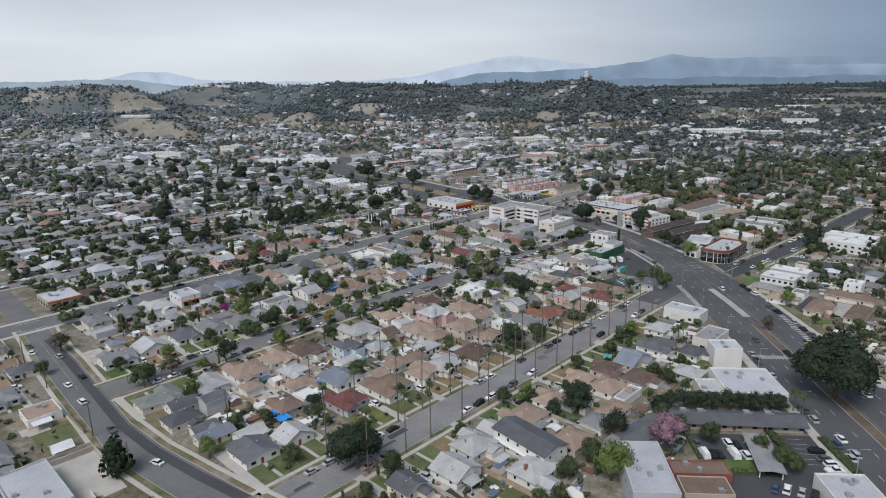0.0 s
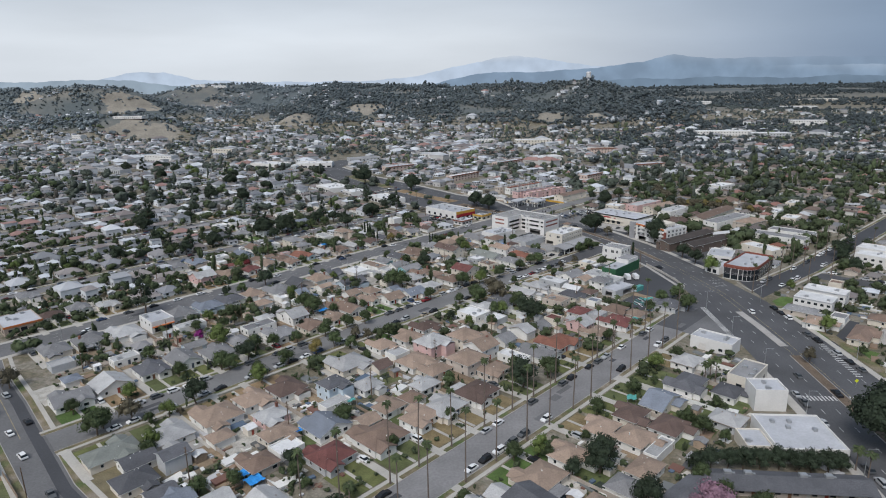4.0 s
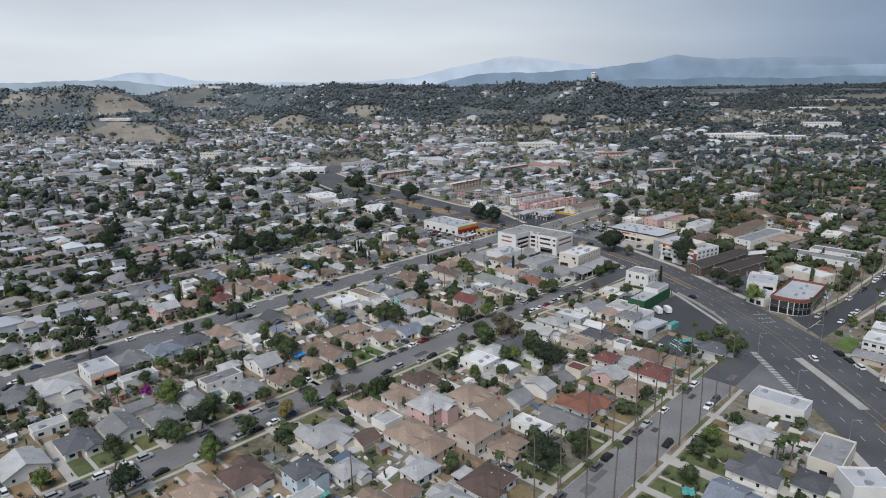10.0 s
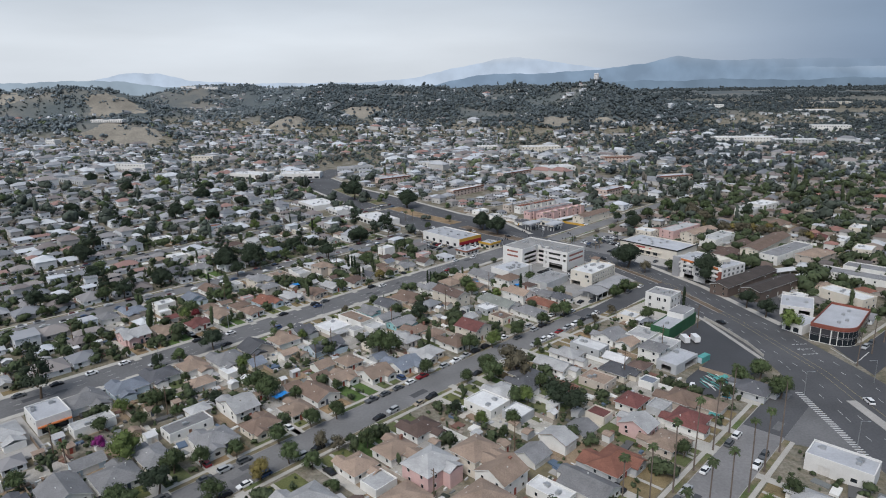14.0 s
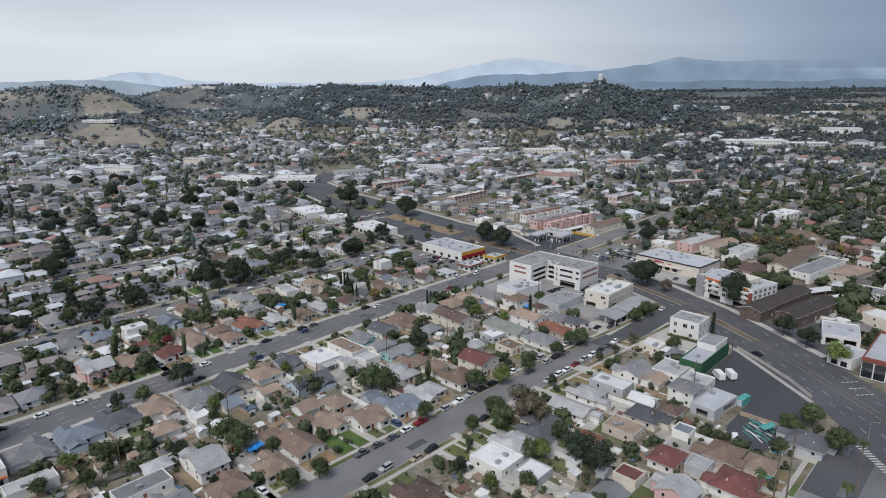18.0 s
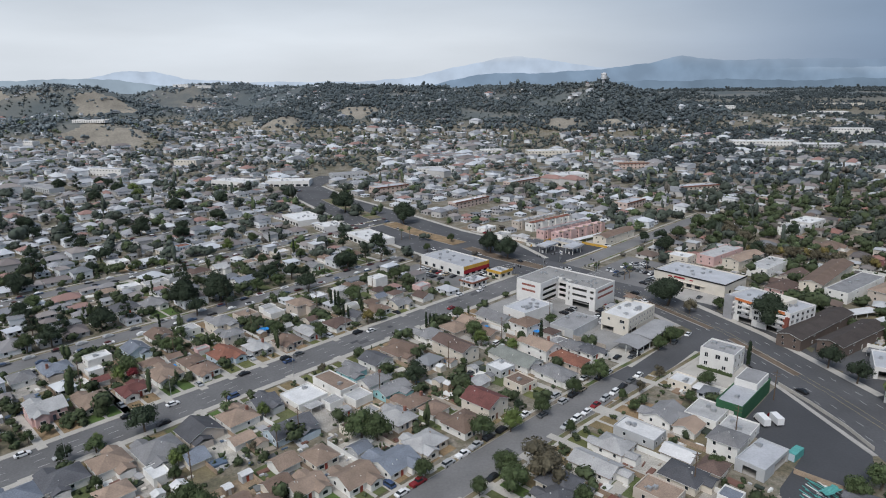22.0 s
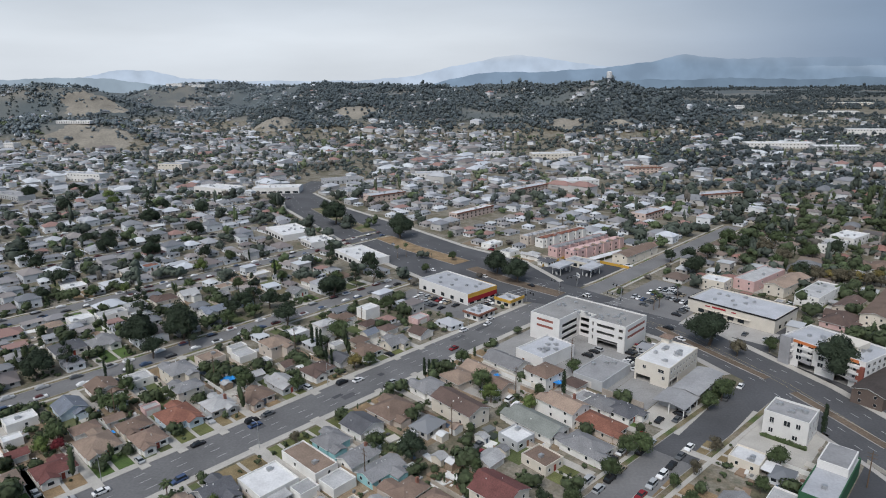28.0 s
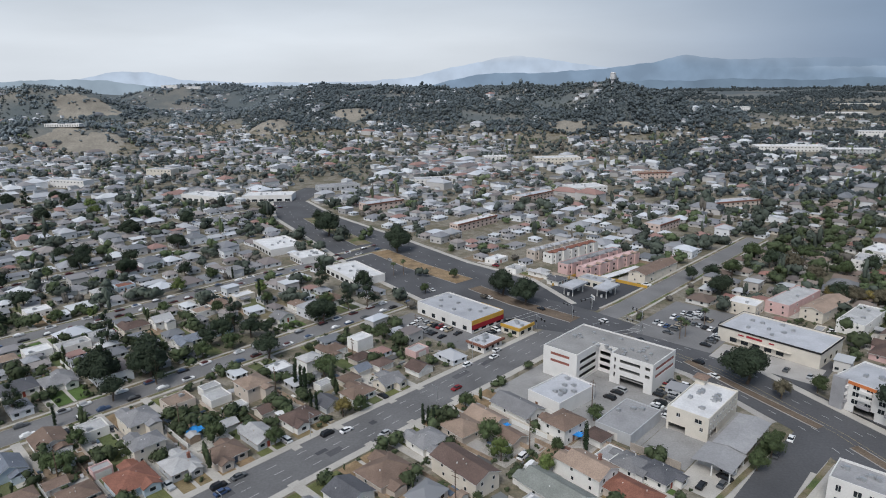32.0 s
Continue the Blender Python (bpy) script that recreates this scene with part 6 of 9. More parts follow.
house(237, 106.8, 16, 10, "h", "dg")
house(178.9, 108, 8, 7, "h", "tn")
house(218.1, 108.4, 17, 9, "G", "bl")
house(117.5, 110.7, 12, 12, "G", "lg")
house(203.3, 111.5, 12, 9, "h", "db")
house(154.4, 113.4, 15, 11, "h", "tn")
house(169.3, 113.5, 11, 10, "h", "tn")
house(189.2, 114.3, 12, 9, "h", "tn")
house(130.3, 114.8, 13, 11, "h", "lg")
house(255.1, 115, 12, 10, "h", "lg")
house(141.5, 116.1, 8, 9, "G", "lg")
house(311.6, 148.2, 12, 12, "h", "dg")
house(289.5, 154.7, 9, 9, "h", "tn")
house(258.1, 156, 12, 9, "h", "tn")
house(275.1, 156.5, 13, 12, "h", "dr")
house(180.9, 159.9, 15, 12, "h", "db")
house(165.6, 161.1, 15, 11, "h", "lg")
house(95.9, 161.1, 12, 9, "G", "lg")
house(223, 162, 11, 16, "G", "gr")
house(155.4, 162.5, 14, 9, "h", "tn")
house(83.1, 162.5, 13, 12, "G", "dg")
house(237.6, 162.6, 16, 11, "h", "rd")
house(138.5, 163.2, 16, 13, "h", "br")
house(287.9, 164.5, 12, 10, "h", "br")
house(260, 166.3, 9, 11, "f", "pk", 2)
house(121.4, 166.3, 13, 11, "h", "dr")
house(198.8, 166.5, 12, 8, "h", "tn")
house(277.6, 167.7, 8, 7, "f", "lg")
house(213.7, 168.3, 7, 14, "f", "wh")
house(87.3, 172.5, 10, 8, "g", "lg")
house(162.6, 174.2, 8, 8, "h", "br")
house(142, 174.3, 8, 7, "g", "tn")
house(152.8, 175.3, 11, 8, "h", "tn")
house(274.5, 176, 11, 9, "h", "dr")
house(195.6, 177.3, 14, 13, "h", "tn", 2)
house(172.4, 177.7, 11, 8, "h", "lg")
house(104.9, 178.7, 10, 9, "h", "br")
house(247.1, 179.9, 9, 9, "g", "gr")
house(259.7, 180.3, 7, 8, "f", "dr")
house(79.1, 180.3, 13, 7, "g", "bl")
house(115.2, 180.4, 10, 8, "f", "wh")
house(236.5, 181.2, 7, 11, "f", "wh", 2)
house(130.9, 181.3, 14, 12, "G", "bl")
house(208.9, 181.6, 12, 12, "g", "tn", 2)
house(225.3, 182.8, 9, 9, "g", "gr")
house(183.8, 183.4, 12, 9, "h", "tn")
house(79.1, 187.1, 9, 6, "g", "dg")
house(302.8, 187.5, 8.6, 7.5, "h", "db")
house(316, 188.5, 10.3, 10.3, "h", "gr", 2)
house(117.6, 189.2, 12, 8, "h", "tn")
house(328, 189.7, 14.4, 10.9, "f", "lg")
house(142.1, 191.9, 12, 6, "f", "lg")
house(293, 192, 10.3, 12.1, "h", "dg")
house(158.1, 193.3, 10, 9, "h", "lg")
house(281.4, 193.7, 9.8, 12.6, "f", "tn")
house(212, 193.9, 13, 11, "h", "tn", 2)
house(184, 195, 14, 12, "h", "tn")
house(303, 197.5, 7.5, 10.3, "G", "wh")
house(76.3, 197.7, 12, 10, "h", "dg")
house(88.5, 199.2, 9, 7, "g", "dg", 2)
house(198.3, 199.3, 14, 12, "h", "pk", 2)
house(147.2, 199.7, 10, 9, "h", "dg", 2)
house(122.4, 200.7, 11, 9, "h", "pk")
house(332.5, 201, 14.8, 12.1, "f", "lg")
house(242.4, 201.1, 9, 9, "f", "wh")
house(104.2, 201.2, 8, 7, "h", "tn")
house(320, 202, 9.2, 8, "g", "tn")
house(172.5, 202.9, 8, 8, "g", "db")
house(185, 206.5, 9, 8, "f", "lg")
house(81, 207.5, 11, 9, "g", "dg")
house(43.4, 209.1, 6, 6, "g", "wh")
house(322, 211, 13.8, 10.3, "g", "gr")
house(306.4, 212.2, 9.4, 15.9, "f", "wh")
house(260.8, 212.4, 10, 9, "h", "dg")
house(240.1, 212.9, 12, 14, "f", "wh")
house(281, 213, 9.2, 15.5, "G", "lg")
house(136.5, 213.5, 13, 12, "h", "db")
house(165.3, 213.7, 16, 13, "h", "lg")
house(293.4, 214, 9.8, 10.9, "h", "lg")
house(250, 214.3, 11, 9, "h", "lg")
house(93.6, 214.4, 14, 12, "h", "lg")
house(110, 214.5, 15, 14, "h", "tn")
house(199, 215.3, 12, 10, "h", "tn")
house(123.8, 215.4, 12, 11, "h", "tn")
house(266.8, 216, 9.8, 11.5, "h", "dg")
house(349.4, 216.6, 9, 10, "f", "cr")
house(185.7, 217, 10, 10, "h", "tn")
house(77.1, 217.5, 17, 10, "h", "gg")
house(212.7, 218.1, 12, 9, "h", "db")
house(45.3, 238.5, 12, 13, "f", "tn")
house(495.2, 252, 14, 4, "f", "lg")
house(323, 255, 10.9, 14.9, "h", "gr")
house(350, 256.5, 9.8, 9.8, "h", "dg")
house(272.6, 256.6, 13, 12, "h", "br")
house(242.3, 257.5, 13, 11, "g", "bl")
house(255.6, 258, 13, 10, "h", "lg")
house(337, 258.5, 9.8, 17.2, "h", "rd")
house(192.6, 258.7, 10, 10, "h", "tn")
house(285.4, 258.8, 12, 14, "G", "dr", 2)
house(178.8, 258.8, 12, 9, "h", "br")
house(229.5, 260.3, 12, 11, "g", "tn")
house(164.2, 261.6, 13, 12, "h", "gr")
house(204.8, 263.1, 11, 15, "G", "br")
house(135.3, 263.8, 13, 13, "h", "gr")
house(349, 265, 9.2, 9, "h", "gr")
house(79.9, 265.4, 14, 12, "g", "gr")
house(146.8, 266.3, 9, 14, "h", "gr")
house(217.7, 266.8, 11, 8, "g", "tn")
house(94.2, 266.8, 14, 13, "G", "lg")
house(122.5, 267.4, 12, 15, "G", "gr")
house(109.7, 268.3, 12, 13, "h", "dg")
house(272.6, 270.7, 9, 8, "h", "br")
house(239.9, 270.7, 6, 6, "g", "bl")
house(336.4, 271, 10.3, 14.4, "G", "tn", 2)
house(349, 272, 9.2, 5.7, "f", "lg")
house(297.9, 272.7, 8, 7, "g", "lg")
house(324, 274, 10.9, 21.8, "G", "gg")
house(313, 274, 9, 9.4, "f", "wh")
house(212.7, 274.1, 8, 6, "g", "br")
house(179.8, 274.2, 10, 14, "f", "lg", 2)
house(200.9, 274.4, 7, 7, "g", "br")
house(260, 275.5, 10, 12, "h", "lg")
house(228.7, 275.9, 9, 10, "h", "tn")
house(162.3, 276.8, 17, 8, "f", "gr")
house(132.2, 278.7, 10, 7, "g", "gr")
house(270.8, 279, 11, 8, "h", "br")
house(356, 280, 6.9, 7.5, "h", "db")
house(219.8, 281.5, 8, 8, "g", "tn")
house(50.4, 282.4, 11, 10, "h", "dg")
house(169.6, 284.3, 8, 7, "h", "lg")
house(256.4, 285.5, 7, 6, "f", "lg")
house(106.6, 287, 12, 7, "f", "lg")
house(352, 290, 12.1, 10.3, "h", "br", 2)
house(272.5, 292.2, 14, 8, "g", "te")
house(231.8, 296.4, 17, 10, "g", "dg")
house(260.7, 297.1, 9, 8, "f", "lg")
house(313, 298, 10.3, 21.8, "G", "db", 2)
house(337.5, 300, 7.5, 8.6, "G", "br")
house(252.4, 301, 7, 6, "f", "lg")
house(87.2, 301.8, 10, 8, "f", "lg")
house(272.1, 302, 12, 8, "g", "gr")
house(141.4, 302, 15, 7, "f", "lg")
house(217.7, 302.4, 8, 6, "g", "tn")
house(179.8, 303.5, 10, 8, "h", "tn")
house(203, 304, 7, 9, "g", "bl")
house(192, 304.1, 6, 9, "f", "wh")
house(354, 310, 10.9, 19, "G", "gr")
house(247.3, 311.3, 14, 14, "f", "wh")
house(261.3, 311.6, 9, 20, "f", "tn")
house(341, 313, 9.2, 14.9, "G", "tn")
house(331, 315, 11.5, 12.6, "h", "tn")
house(271.9, 315.1, 10, 9, "h", "te")
house(197.1, 315.4, 14, 13, "h", "gr")
house(223.7, 315.4, 12, 12, "h", "tn")
house(298.1, 315.5, 15, 13, "h", "br")
house(284.8, 315.7, 11, 12, "G", "dg")
house(117.6, 316.2, 14, 14, "h", "lg")
house(210.9, 316.8, 13, 12, "G", "dg")
house(235, 318, 10, 9, "g", "dg")
house(89.6, 318.5, 12, 12, "h", "gr")
house(103.3, 318.7, 14, 12, "h", "gr")
house(184.3, 319.5, 11, 11, "h", "tn")
house(159.5, 320.2, 14, 11, "h", "bl")
house(145.2, 320.5, 14, 12, "h", "gr")
house(172, 320.8, 13, 11, "h", "dg")
house(353.1, 357.8, 10, 10, "G", "db")
house(337.2, 358.1, 12, 9, "g", "gr")
house(271.2, 358.9, 13, 11, "h", "br")
house(323.1, 359.2, 13, 10, "h", "br")
house(233.3, 359.2, 11, 12, "h", "br")
house(298.9, 360.2, 14, 11, "h", "db")
house(283.9, 360.4, 10, 14, "G", "lg")
house(126.1, 361.6, 12, 9, "h", "lg")
house(311.8, 361.7, 9, 10, "G", "dg")
house(207.7, 362.8, 13, 10, "h", "dr")
house(258.9, 363.3, 11, 12, "h", "lg")
house(194.4, 365, 13, 13, "h", "tn")
house(246.1, 366.3, 14, 15, "h", "rd")
house(100.8, 366.5, 14, 10, "h", "db")
house(221, 367.3, 13, 15, "h", "tn")
house(180.6, 368.7, 14, 13, "f", "pk", 2)
house(114.1, 369.1, 12, 10, "h", "gr")
house(233.3, 370.5, 11, 10, "h", "br")
house(328.1, 370.6, 9, 8, "h", "br")
house(364.5, 370.7, 10, 8, "f", "pk")
house(345.7, 371.8, 9, 8, "h", "db")
house(293.8, 373.5, 7, 7, "g", "db")
house(319.1, 374.1, 8, 6, "f", "lg")
house(336.9, 374.3, 8, 7, "g", "bl")
house(280.6, 374.8, 6, 6, "g", "lg")
house(255.4, 378.6, 12, 9, "h", "gr", 2)
house(242.2, 379, 7, 5, "f", "pk")
house(483.7, 380.2, 10, 8, "h", "dg")
house(202.2, 380.5, 7, 6, "g", "dr")
house(221.7, 380.8, 10, 8, "h", "br")
house(230.5, 380.8, 7, 6, "g", "br")
house(343.4, 382.4, 10, 8, "h", "db")
house(288.4, 382.9, 8, 6, "f", "lg")
house(298.7, 390.1, 12, 13, "h", "tn", 2)
house(203.6, 391.4, 7, 6, "f", "wh")
house(325.7, 392.4, 10, 9, "h", "lg", 2)
house(352.2, 393.2, 11, 9, "f", "wh", 2)
house(287.2, 395.5, 10, 10, "f", "lg")
house(260, 395.7, 12, 14, "h", "gr", 2)
house(489.7, 396, 9, 8, "h", "lg")
house(340.2, 397.6, 12, 9, "h", "br")
house(314.9, 398.5, 11, 10, "f", "wh")
house(223.1, 400.3, 11, 13, "G", "bl")
house(275.9, 402.3, 12, 11, "f", "tn")
house(208.7, 403.2, 12, 9, "f", "wh")
house(288.7, 403.8, 9, 6, "f", "lg")
house(193.6, 404.2, 13, 12, "h", "bl")
house(181.8, 404.7, 10, 12, "h", "gr")
house(248.2, 405, 11, 10, "f", "lg")
house(236.5, 407.7, 12, 14, "G", "br")
house(102.2, 410.7, 12, 10, "h", "gr")
house(486.2, 411.4, 11, 9, "f", "lg")
house(495.2, 433.3, 14, 9, "f", "wh")
house(347.9, 447.4, 9, 9, "G", "gr")
house(379.3, 449.9, 12, 9, "h", "br")
house(252, 453, 12, 11, "h", "gr")
house(303.7, 454.2, 12, 8, "g", "bl")
house(363.6, 454.4, 8, 9, "G", "br")
house(320.1, 456.3, 10, 9, "h", "dg")
house(239.4, 457.7, 13, 12, "h", "dg")
house(305.2, 484.7, 9, 9, "f", "wh", 2)
house(325.6, 484.7, 10, 9, "f", "tn")
house(267.5, 487.4, 14, 8, "f", "lg")
house(294.3, 489.1, 12, 9, "h", "db")
house(336.4, 489.7, 9, 8, "h", "br")
house(280.5, 490.7, 10, 8, "f", "lg")
house(254.7, 491.1, 11, 9, "f", "wh")
house(351.2, 491.2, 12, 8, "f", "wh")
house(243.2, 491.8, 8, 8, "h", "tn")
house(369.9, 532.6, 8, 8, "h", "gr", 2)
house(269.6, 548.5, 12, 10, "f", "wh")
house(303.1, 556.5, 11, 9, "h", "lg")
house(315.3, 557.3, 10, 9, "f", "rd")
house(294.2, 571.6, 11, 9, "h", "gr")


# ---- trees ----
def leaf_cloud(rng, centres, count, size):
    """Many small leaf clumps as bent quads round the given lobes (x, y, z, rx, rz)."""
    v, f = [], []
    weights = [c[3] ** 2 * c[4] for c in centres]
    for _ in range(count):
        x, y, z, r, rz = rng.choices(centres, weights)[0]
        a, b = rng.uniform(0, 2 * math.pi), math.acos(rng.uniform(-0.75, 1))
        k = rng.uniform(0.72, 1.05)
        p = Vector((x + r * k * math.sin(b) * math.cos(a), y + r * k * math.sin(b) * math.sin(a), z + rz * k * math.cos(b)))
        nrm = Vector((math.sin(b) * math.cos(a), math.sin(b) * math.sin(a), math.cos(b))) + Vector([rng.uniform(-0.7, 0.7) for _ in range(3)])
        t = nrm.orthogonal().normalized()
        t.rotate(Matrix.Rotation(rng.uniform(0, 6.28), 3, nrm.normalized()))
        s = nrm.normalized().cross(t)
        q = size * rng.uniform(0.6, 1.3)
        i = len(v)
        nn = nrm.normalized() * q * 0.3
        v += [p - t * q - nn, p - s * q * 0.7 + nn * 0.3, p + t * q - nn, p + s * q * 0.8 + nn * 0.3]
        f += [(i, i + 1, i + 3), (i + 1, i + 2, i + 3)]
    # a lumpy dark heart inside every lobe closes the crown
    for x, y, z, r, rz in centres:
        i = len(v)
        top = [(0, 0, 1)] + [(math.cos(k * 1.2566) * 0.89, math.sin(k * 1.2566) * 0.89, 0.45) for k in range(5)] + [(math.cos(k * 1.2566 + 0.63) * 0.89, math.sin(k * 1.2566 + 0.63) * 0.89, -0.45) for k in range(5)] + [(0, 0, -1)]
        for a, b, c in top:
            q = rng.uniform(0.55, 0.78) if count < 4000 else rng.uniform(0.78, 0.95)
            v.append(Vector((x + a * r * q, y + b * r * q, z + c * rz * q)))
        for k in range(5):
            n = (k + 1) % 5
            f += [(i, i + 1 + k, i + 1 + n), (i + 1 + k, i + 6 + k, i + 1 + n), (i + 1 + n, i + 6 + k, i + 6 + n), (i + 11, i + 6 + n, i + 6 + k)]
    return v, f


def limbs(name, rng, height, radius, lobes, material=None):
    """A tapered trunk that forks into limbs reaching into the lobes of the crown."""
    v, f = [], []

    def stem(p, q, r0, r1):
        p, q = Vector(p), Vector(q)
        ax = (q - p).normalized()
        t = ax.orthogonal().normalized()
        s = ax.cross(t)
        i = len(v)
        for c, r in ((p, r0), (q, r1)):
            for k in range(6):
                a = k * math.pi / 3
                v.append(c + (t * math.cos(a) + s * math.sin(a)) * r)
        for k in range(6):
            f.append((i + k, i + (k + 1) % 6, i + 6 + (k + 1) % 6, i + 6 + k))

    stem((0, 0, -0.2), (rng.uniform(-.2, .2), 0, height), radius * 1.25, radius * 0.8)
    for x, y, z, r, rz in lobes[:7]:
        stem((0, 0, height * 0.92), (x * 0.8, y * 0.8, z - 0.2 * rz), radius * 0.5, radius * 0.16)
    return mesh(name, v, f, material or BARK)


TREE_WORDS = {"B": ("dark_tree", "large dense dark green tree with a broad crown"), "b": ("garden_tree", "mid-green leafy garden tree with an uneven crown"), "l": ("bright_tree", "bright yellow-green leafy tree in a garden"), "w": ("sparse_tree", "sparse brownish half-bare tree"), "y": ("yellowing_tree", "yellowing leafy garden tree"), "m": ("flowering_tree", "magenta flowering shrub tree"), "k": ("blossom_tree", "mauve blossoming tree with spreading crown"), "r": ("crimson_tree", "small tree with dark crimson leaves"), "T": ("tall_pine", "tall dark ragged pine with open branches"), "D": ("dark_conifer", "dense dark rounded conifer beside the street"), "C": ("cypress", "slim dark column-shaped cypress"), "p": ("palm", "short fan palm with a shaggy crown")}
tree_kit = {}


def tree_parts(kind, variant):
    """Trunk and crown of a tree with a crown one metre wide, built once."""
    key = (kind, variant)
    if key in tree_kit:
        return tree_kit[key]
    rng = random.Random(variant * 7 + sum(map(ord, kind)))
    if kind in "CD":
        lobes = [(0, 0, 0.5 + k * 0.5, 0.42 - 0.045 * abs(k - 1.5), 0.42) for k in range(5)] if kind == "C" else [(rng.uniform(-.1, .1), 0, 0.35 + k * 0.22, 0.45 - 0.08 * k, 0.3) for k in range(4)]
        cloud = leaf_cloud(rng, lobes, 420, 0.10 if kind == "C" else 0.07)
        trunk = limbs("trunk", rng, 0.5, 0.05, lobes[:1])
    else:
        lobes = []
        n = {"T": 9, "w": 7}.get(kind, 8)
        for k in range(n):
            a = k * 2.4 + rng.uniform(-.4, .4)
            if kind == "T":
                z = 0.45 + 0.13 * k
                r = 0.34 * (1 - k / 14)
                lobes.append((0.26 * (1 - k / 11) * math.cos(a), 0.26 * (1 - k / 11) * math.sin(a), z, r * 0.75, 0.16))
            else:
                ring = 0.28 * math.sqrt(k / n) + 0.03
                lobes.append((ring * math.cos(a), ring * math.sin(a), 0.56 + rng.uniform(-.10, .12) - 0.18 * (k / n), rng.uniform(0.2, 0.27), rng.uniform(0.16, 0.23)))
        cloud = leaf_cloud(rng, lobes, {"B": 1300, "w": 550, "T": 900, "b": 1150, "Z": 4200}.get(kind, 1050), 0.021 if kind == "Z" else 0.028 if kind != "w" else 0.03)
        trunk = limbs("trunk", rng, 0.34, 0.03, lobes)
    tree_kit[key] = (trunk, mesh("crown", *cloud, LEAF["B" if kind == "Z" else kind]))
    return tree_kit[key]


tree_spots = []


def tree(kind, u, v, size):
    """A tree: size is the crown's width; height follows from it."""
    rng = random.Random(round(u * 13 + v * 57))
    if kind == "p":
        return fan_palm(u, v, rng.uniform(7, 10), 1.0)
    name, label = TREE_WORDS[kind]
    base = tagged(new(name), label, "tree")
    xy = place(u, v).translation
    base.matrix_basis = Matrix.Translation((xy.x, xy.y, float(rise(xy.x, xy.y)))) @ Matrix.Rotation(rng.uniform(0, 6.28), 4, "Z")
    if kind == "B" and size > 13:
        kind = "Z"
    trunk, crown = tree_parts(kind, rng.randrange(3) if kind != "Z" else rng.randrange(2))
    sx = size * rng.uniform(0.92, 1.08)
    sz = (0.85 * size + 2.0) / 0.9
    if kind == "C":
        sx, sz = 2.3 if size > 3 else 1.7, (11 if size > 3 else 8) / 2.9
    if kind == "T":
        sz = size * 0.98
    if kind == "D":
        sz = size * 1.05
    s = Matrix.Diagonal((sx, sx, sz, 1))
    part("trunk", trunk, base, at=s)
    part("crown", crown, base, at=s)
    tree_spots.append((u, v, size * 0.5))
    return base


def frond_crown(rng, fronds, length, droop):
    v, f = [], []
    for k in range(fronds):
        a = k * 2.399 + rng.uniform(-.2, .2)
        lift = rng.uniform(-0.5, 1.1)
        d, s = Vector((math.cos(a), math.sin(a), 0)), Vector((-math.sin(a), math.cos(a), 0))
        pts = []
        for j in range(4):
            t = j / 3
            pts.append(d * (length * t * math.cos(lift * 0.6)) + Vector((0, 0, length * (t * lift * 0.7 - droop * t * t))))
        for j, w in enumerate((0.05, 0.30, 0.42, 0.10)):
            v += [pts[j] - s * w * length * 0.5 + Vector((0, 0, -0.05)), pts[j] + Vector((0, 0, 0.03)), pts[j] + s * w * length * 0.5 + Vector((0, 0, -0.05))]
        i = len(v) - 12
        for j in range(3):
            f += [(i + 3 * j, i + 3 * j + 3, i + 3 * j + 4, i + 3 * j + 1), (i + 3 * j + 1, i + 3 * j + 4, i + 3 * j + 5, i + 3 * j + 2)]
    return v, f


palm_crowns = [mesh("crown", *frond_crown(random.Random(k), 26, 1.55, 0.55), LEAF["p"]) for k in range(3)]
palm_skirt = tube("skirt", [(0, 0, -1.5), (0, 0, -0.8), (0, 0, -0.1), (0, 0, 0.1)], [0.28, 0.5, 0.42, 0.1], 8, PALM_BARK)


def fan_palm(u, v, height, girth=1.0):
    rng = random.Random(round(u * 17 + v * 39))
    tall = height > 14
    base = tagged(new("tall_palm" if tall else "fan_palm"), "very tall slender fan palm beside the street" if tall else "short fan palm with a shaggy crown", "palm tree", "palms along the street" if tall else "")
    xy = place(u, v).translation
    base.matrix_basis = Matrix.Translation((xy.x, xy.y, float(rise(xy.x, xy.y)))) @ Matrix.Rotation(rng.uniform(0, 6.28), 4, "Z")
    lean = rng.uniform(0, 0.02) * height
    pts = [(lean * t * t, 0, height * t) for t in (0, 0.05, 0.35, 0.7, 1)]
    part("trunk", tube("trunk", pts, [0.36 * girth, 0.26, 0.2, 0.17, 0.16], 7, PALM_BARK), base)
    top = pose(lean, 0, height, 0, 0, rng.uniform(0, 360)) @ Matrix.Diagonal((1.0 if tall else 1.25,) * 3 + (1,))
    part("crown", rng.choice(palm_crowns), base, at=top)
    part("skirt", palm_skirt, base, "dry brown skirt of dead fronds", at=top)
    tree_spots.append((u, v, 1.5))
    return base



# ---- trees that stand out: kind, u, v, width of the crown ----
tree("b", 182.6, 39.8, 6.1)
tree("B", 237.6, 43.8, 29.3)
tree("b", 183.5, 43.8, 6.1)
tree("p", 215.8, 46.9, 4)
tree("b", 187.3, 50.4, 6.1)
tree("p", 220.5, 50.7, 4)
tree("B", 216.6, 53.5, 6.1)
tree("B", 214.5, 55.8, 7.3)
tree("B", 211.3, 59.4, 7.3)
tree("B", 208.5, 63.2, 7.3)
tree("b", 182.2, 63.5, 7.3)
tree("B", 206.1, 67, 7.3)
tree("B", 203.3, 70.8, 7.3)
tree("k", 170.6, 71.7, 13.4)
tree("b", 180.6, 73, 7.3)
tree("B", 200, 74.4, 7.3)
tree("l", 145.9, 76, 13.4)
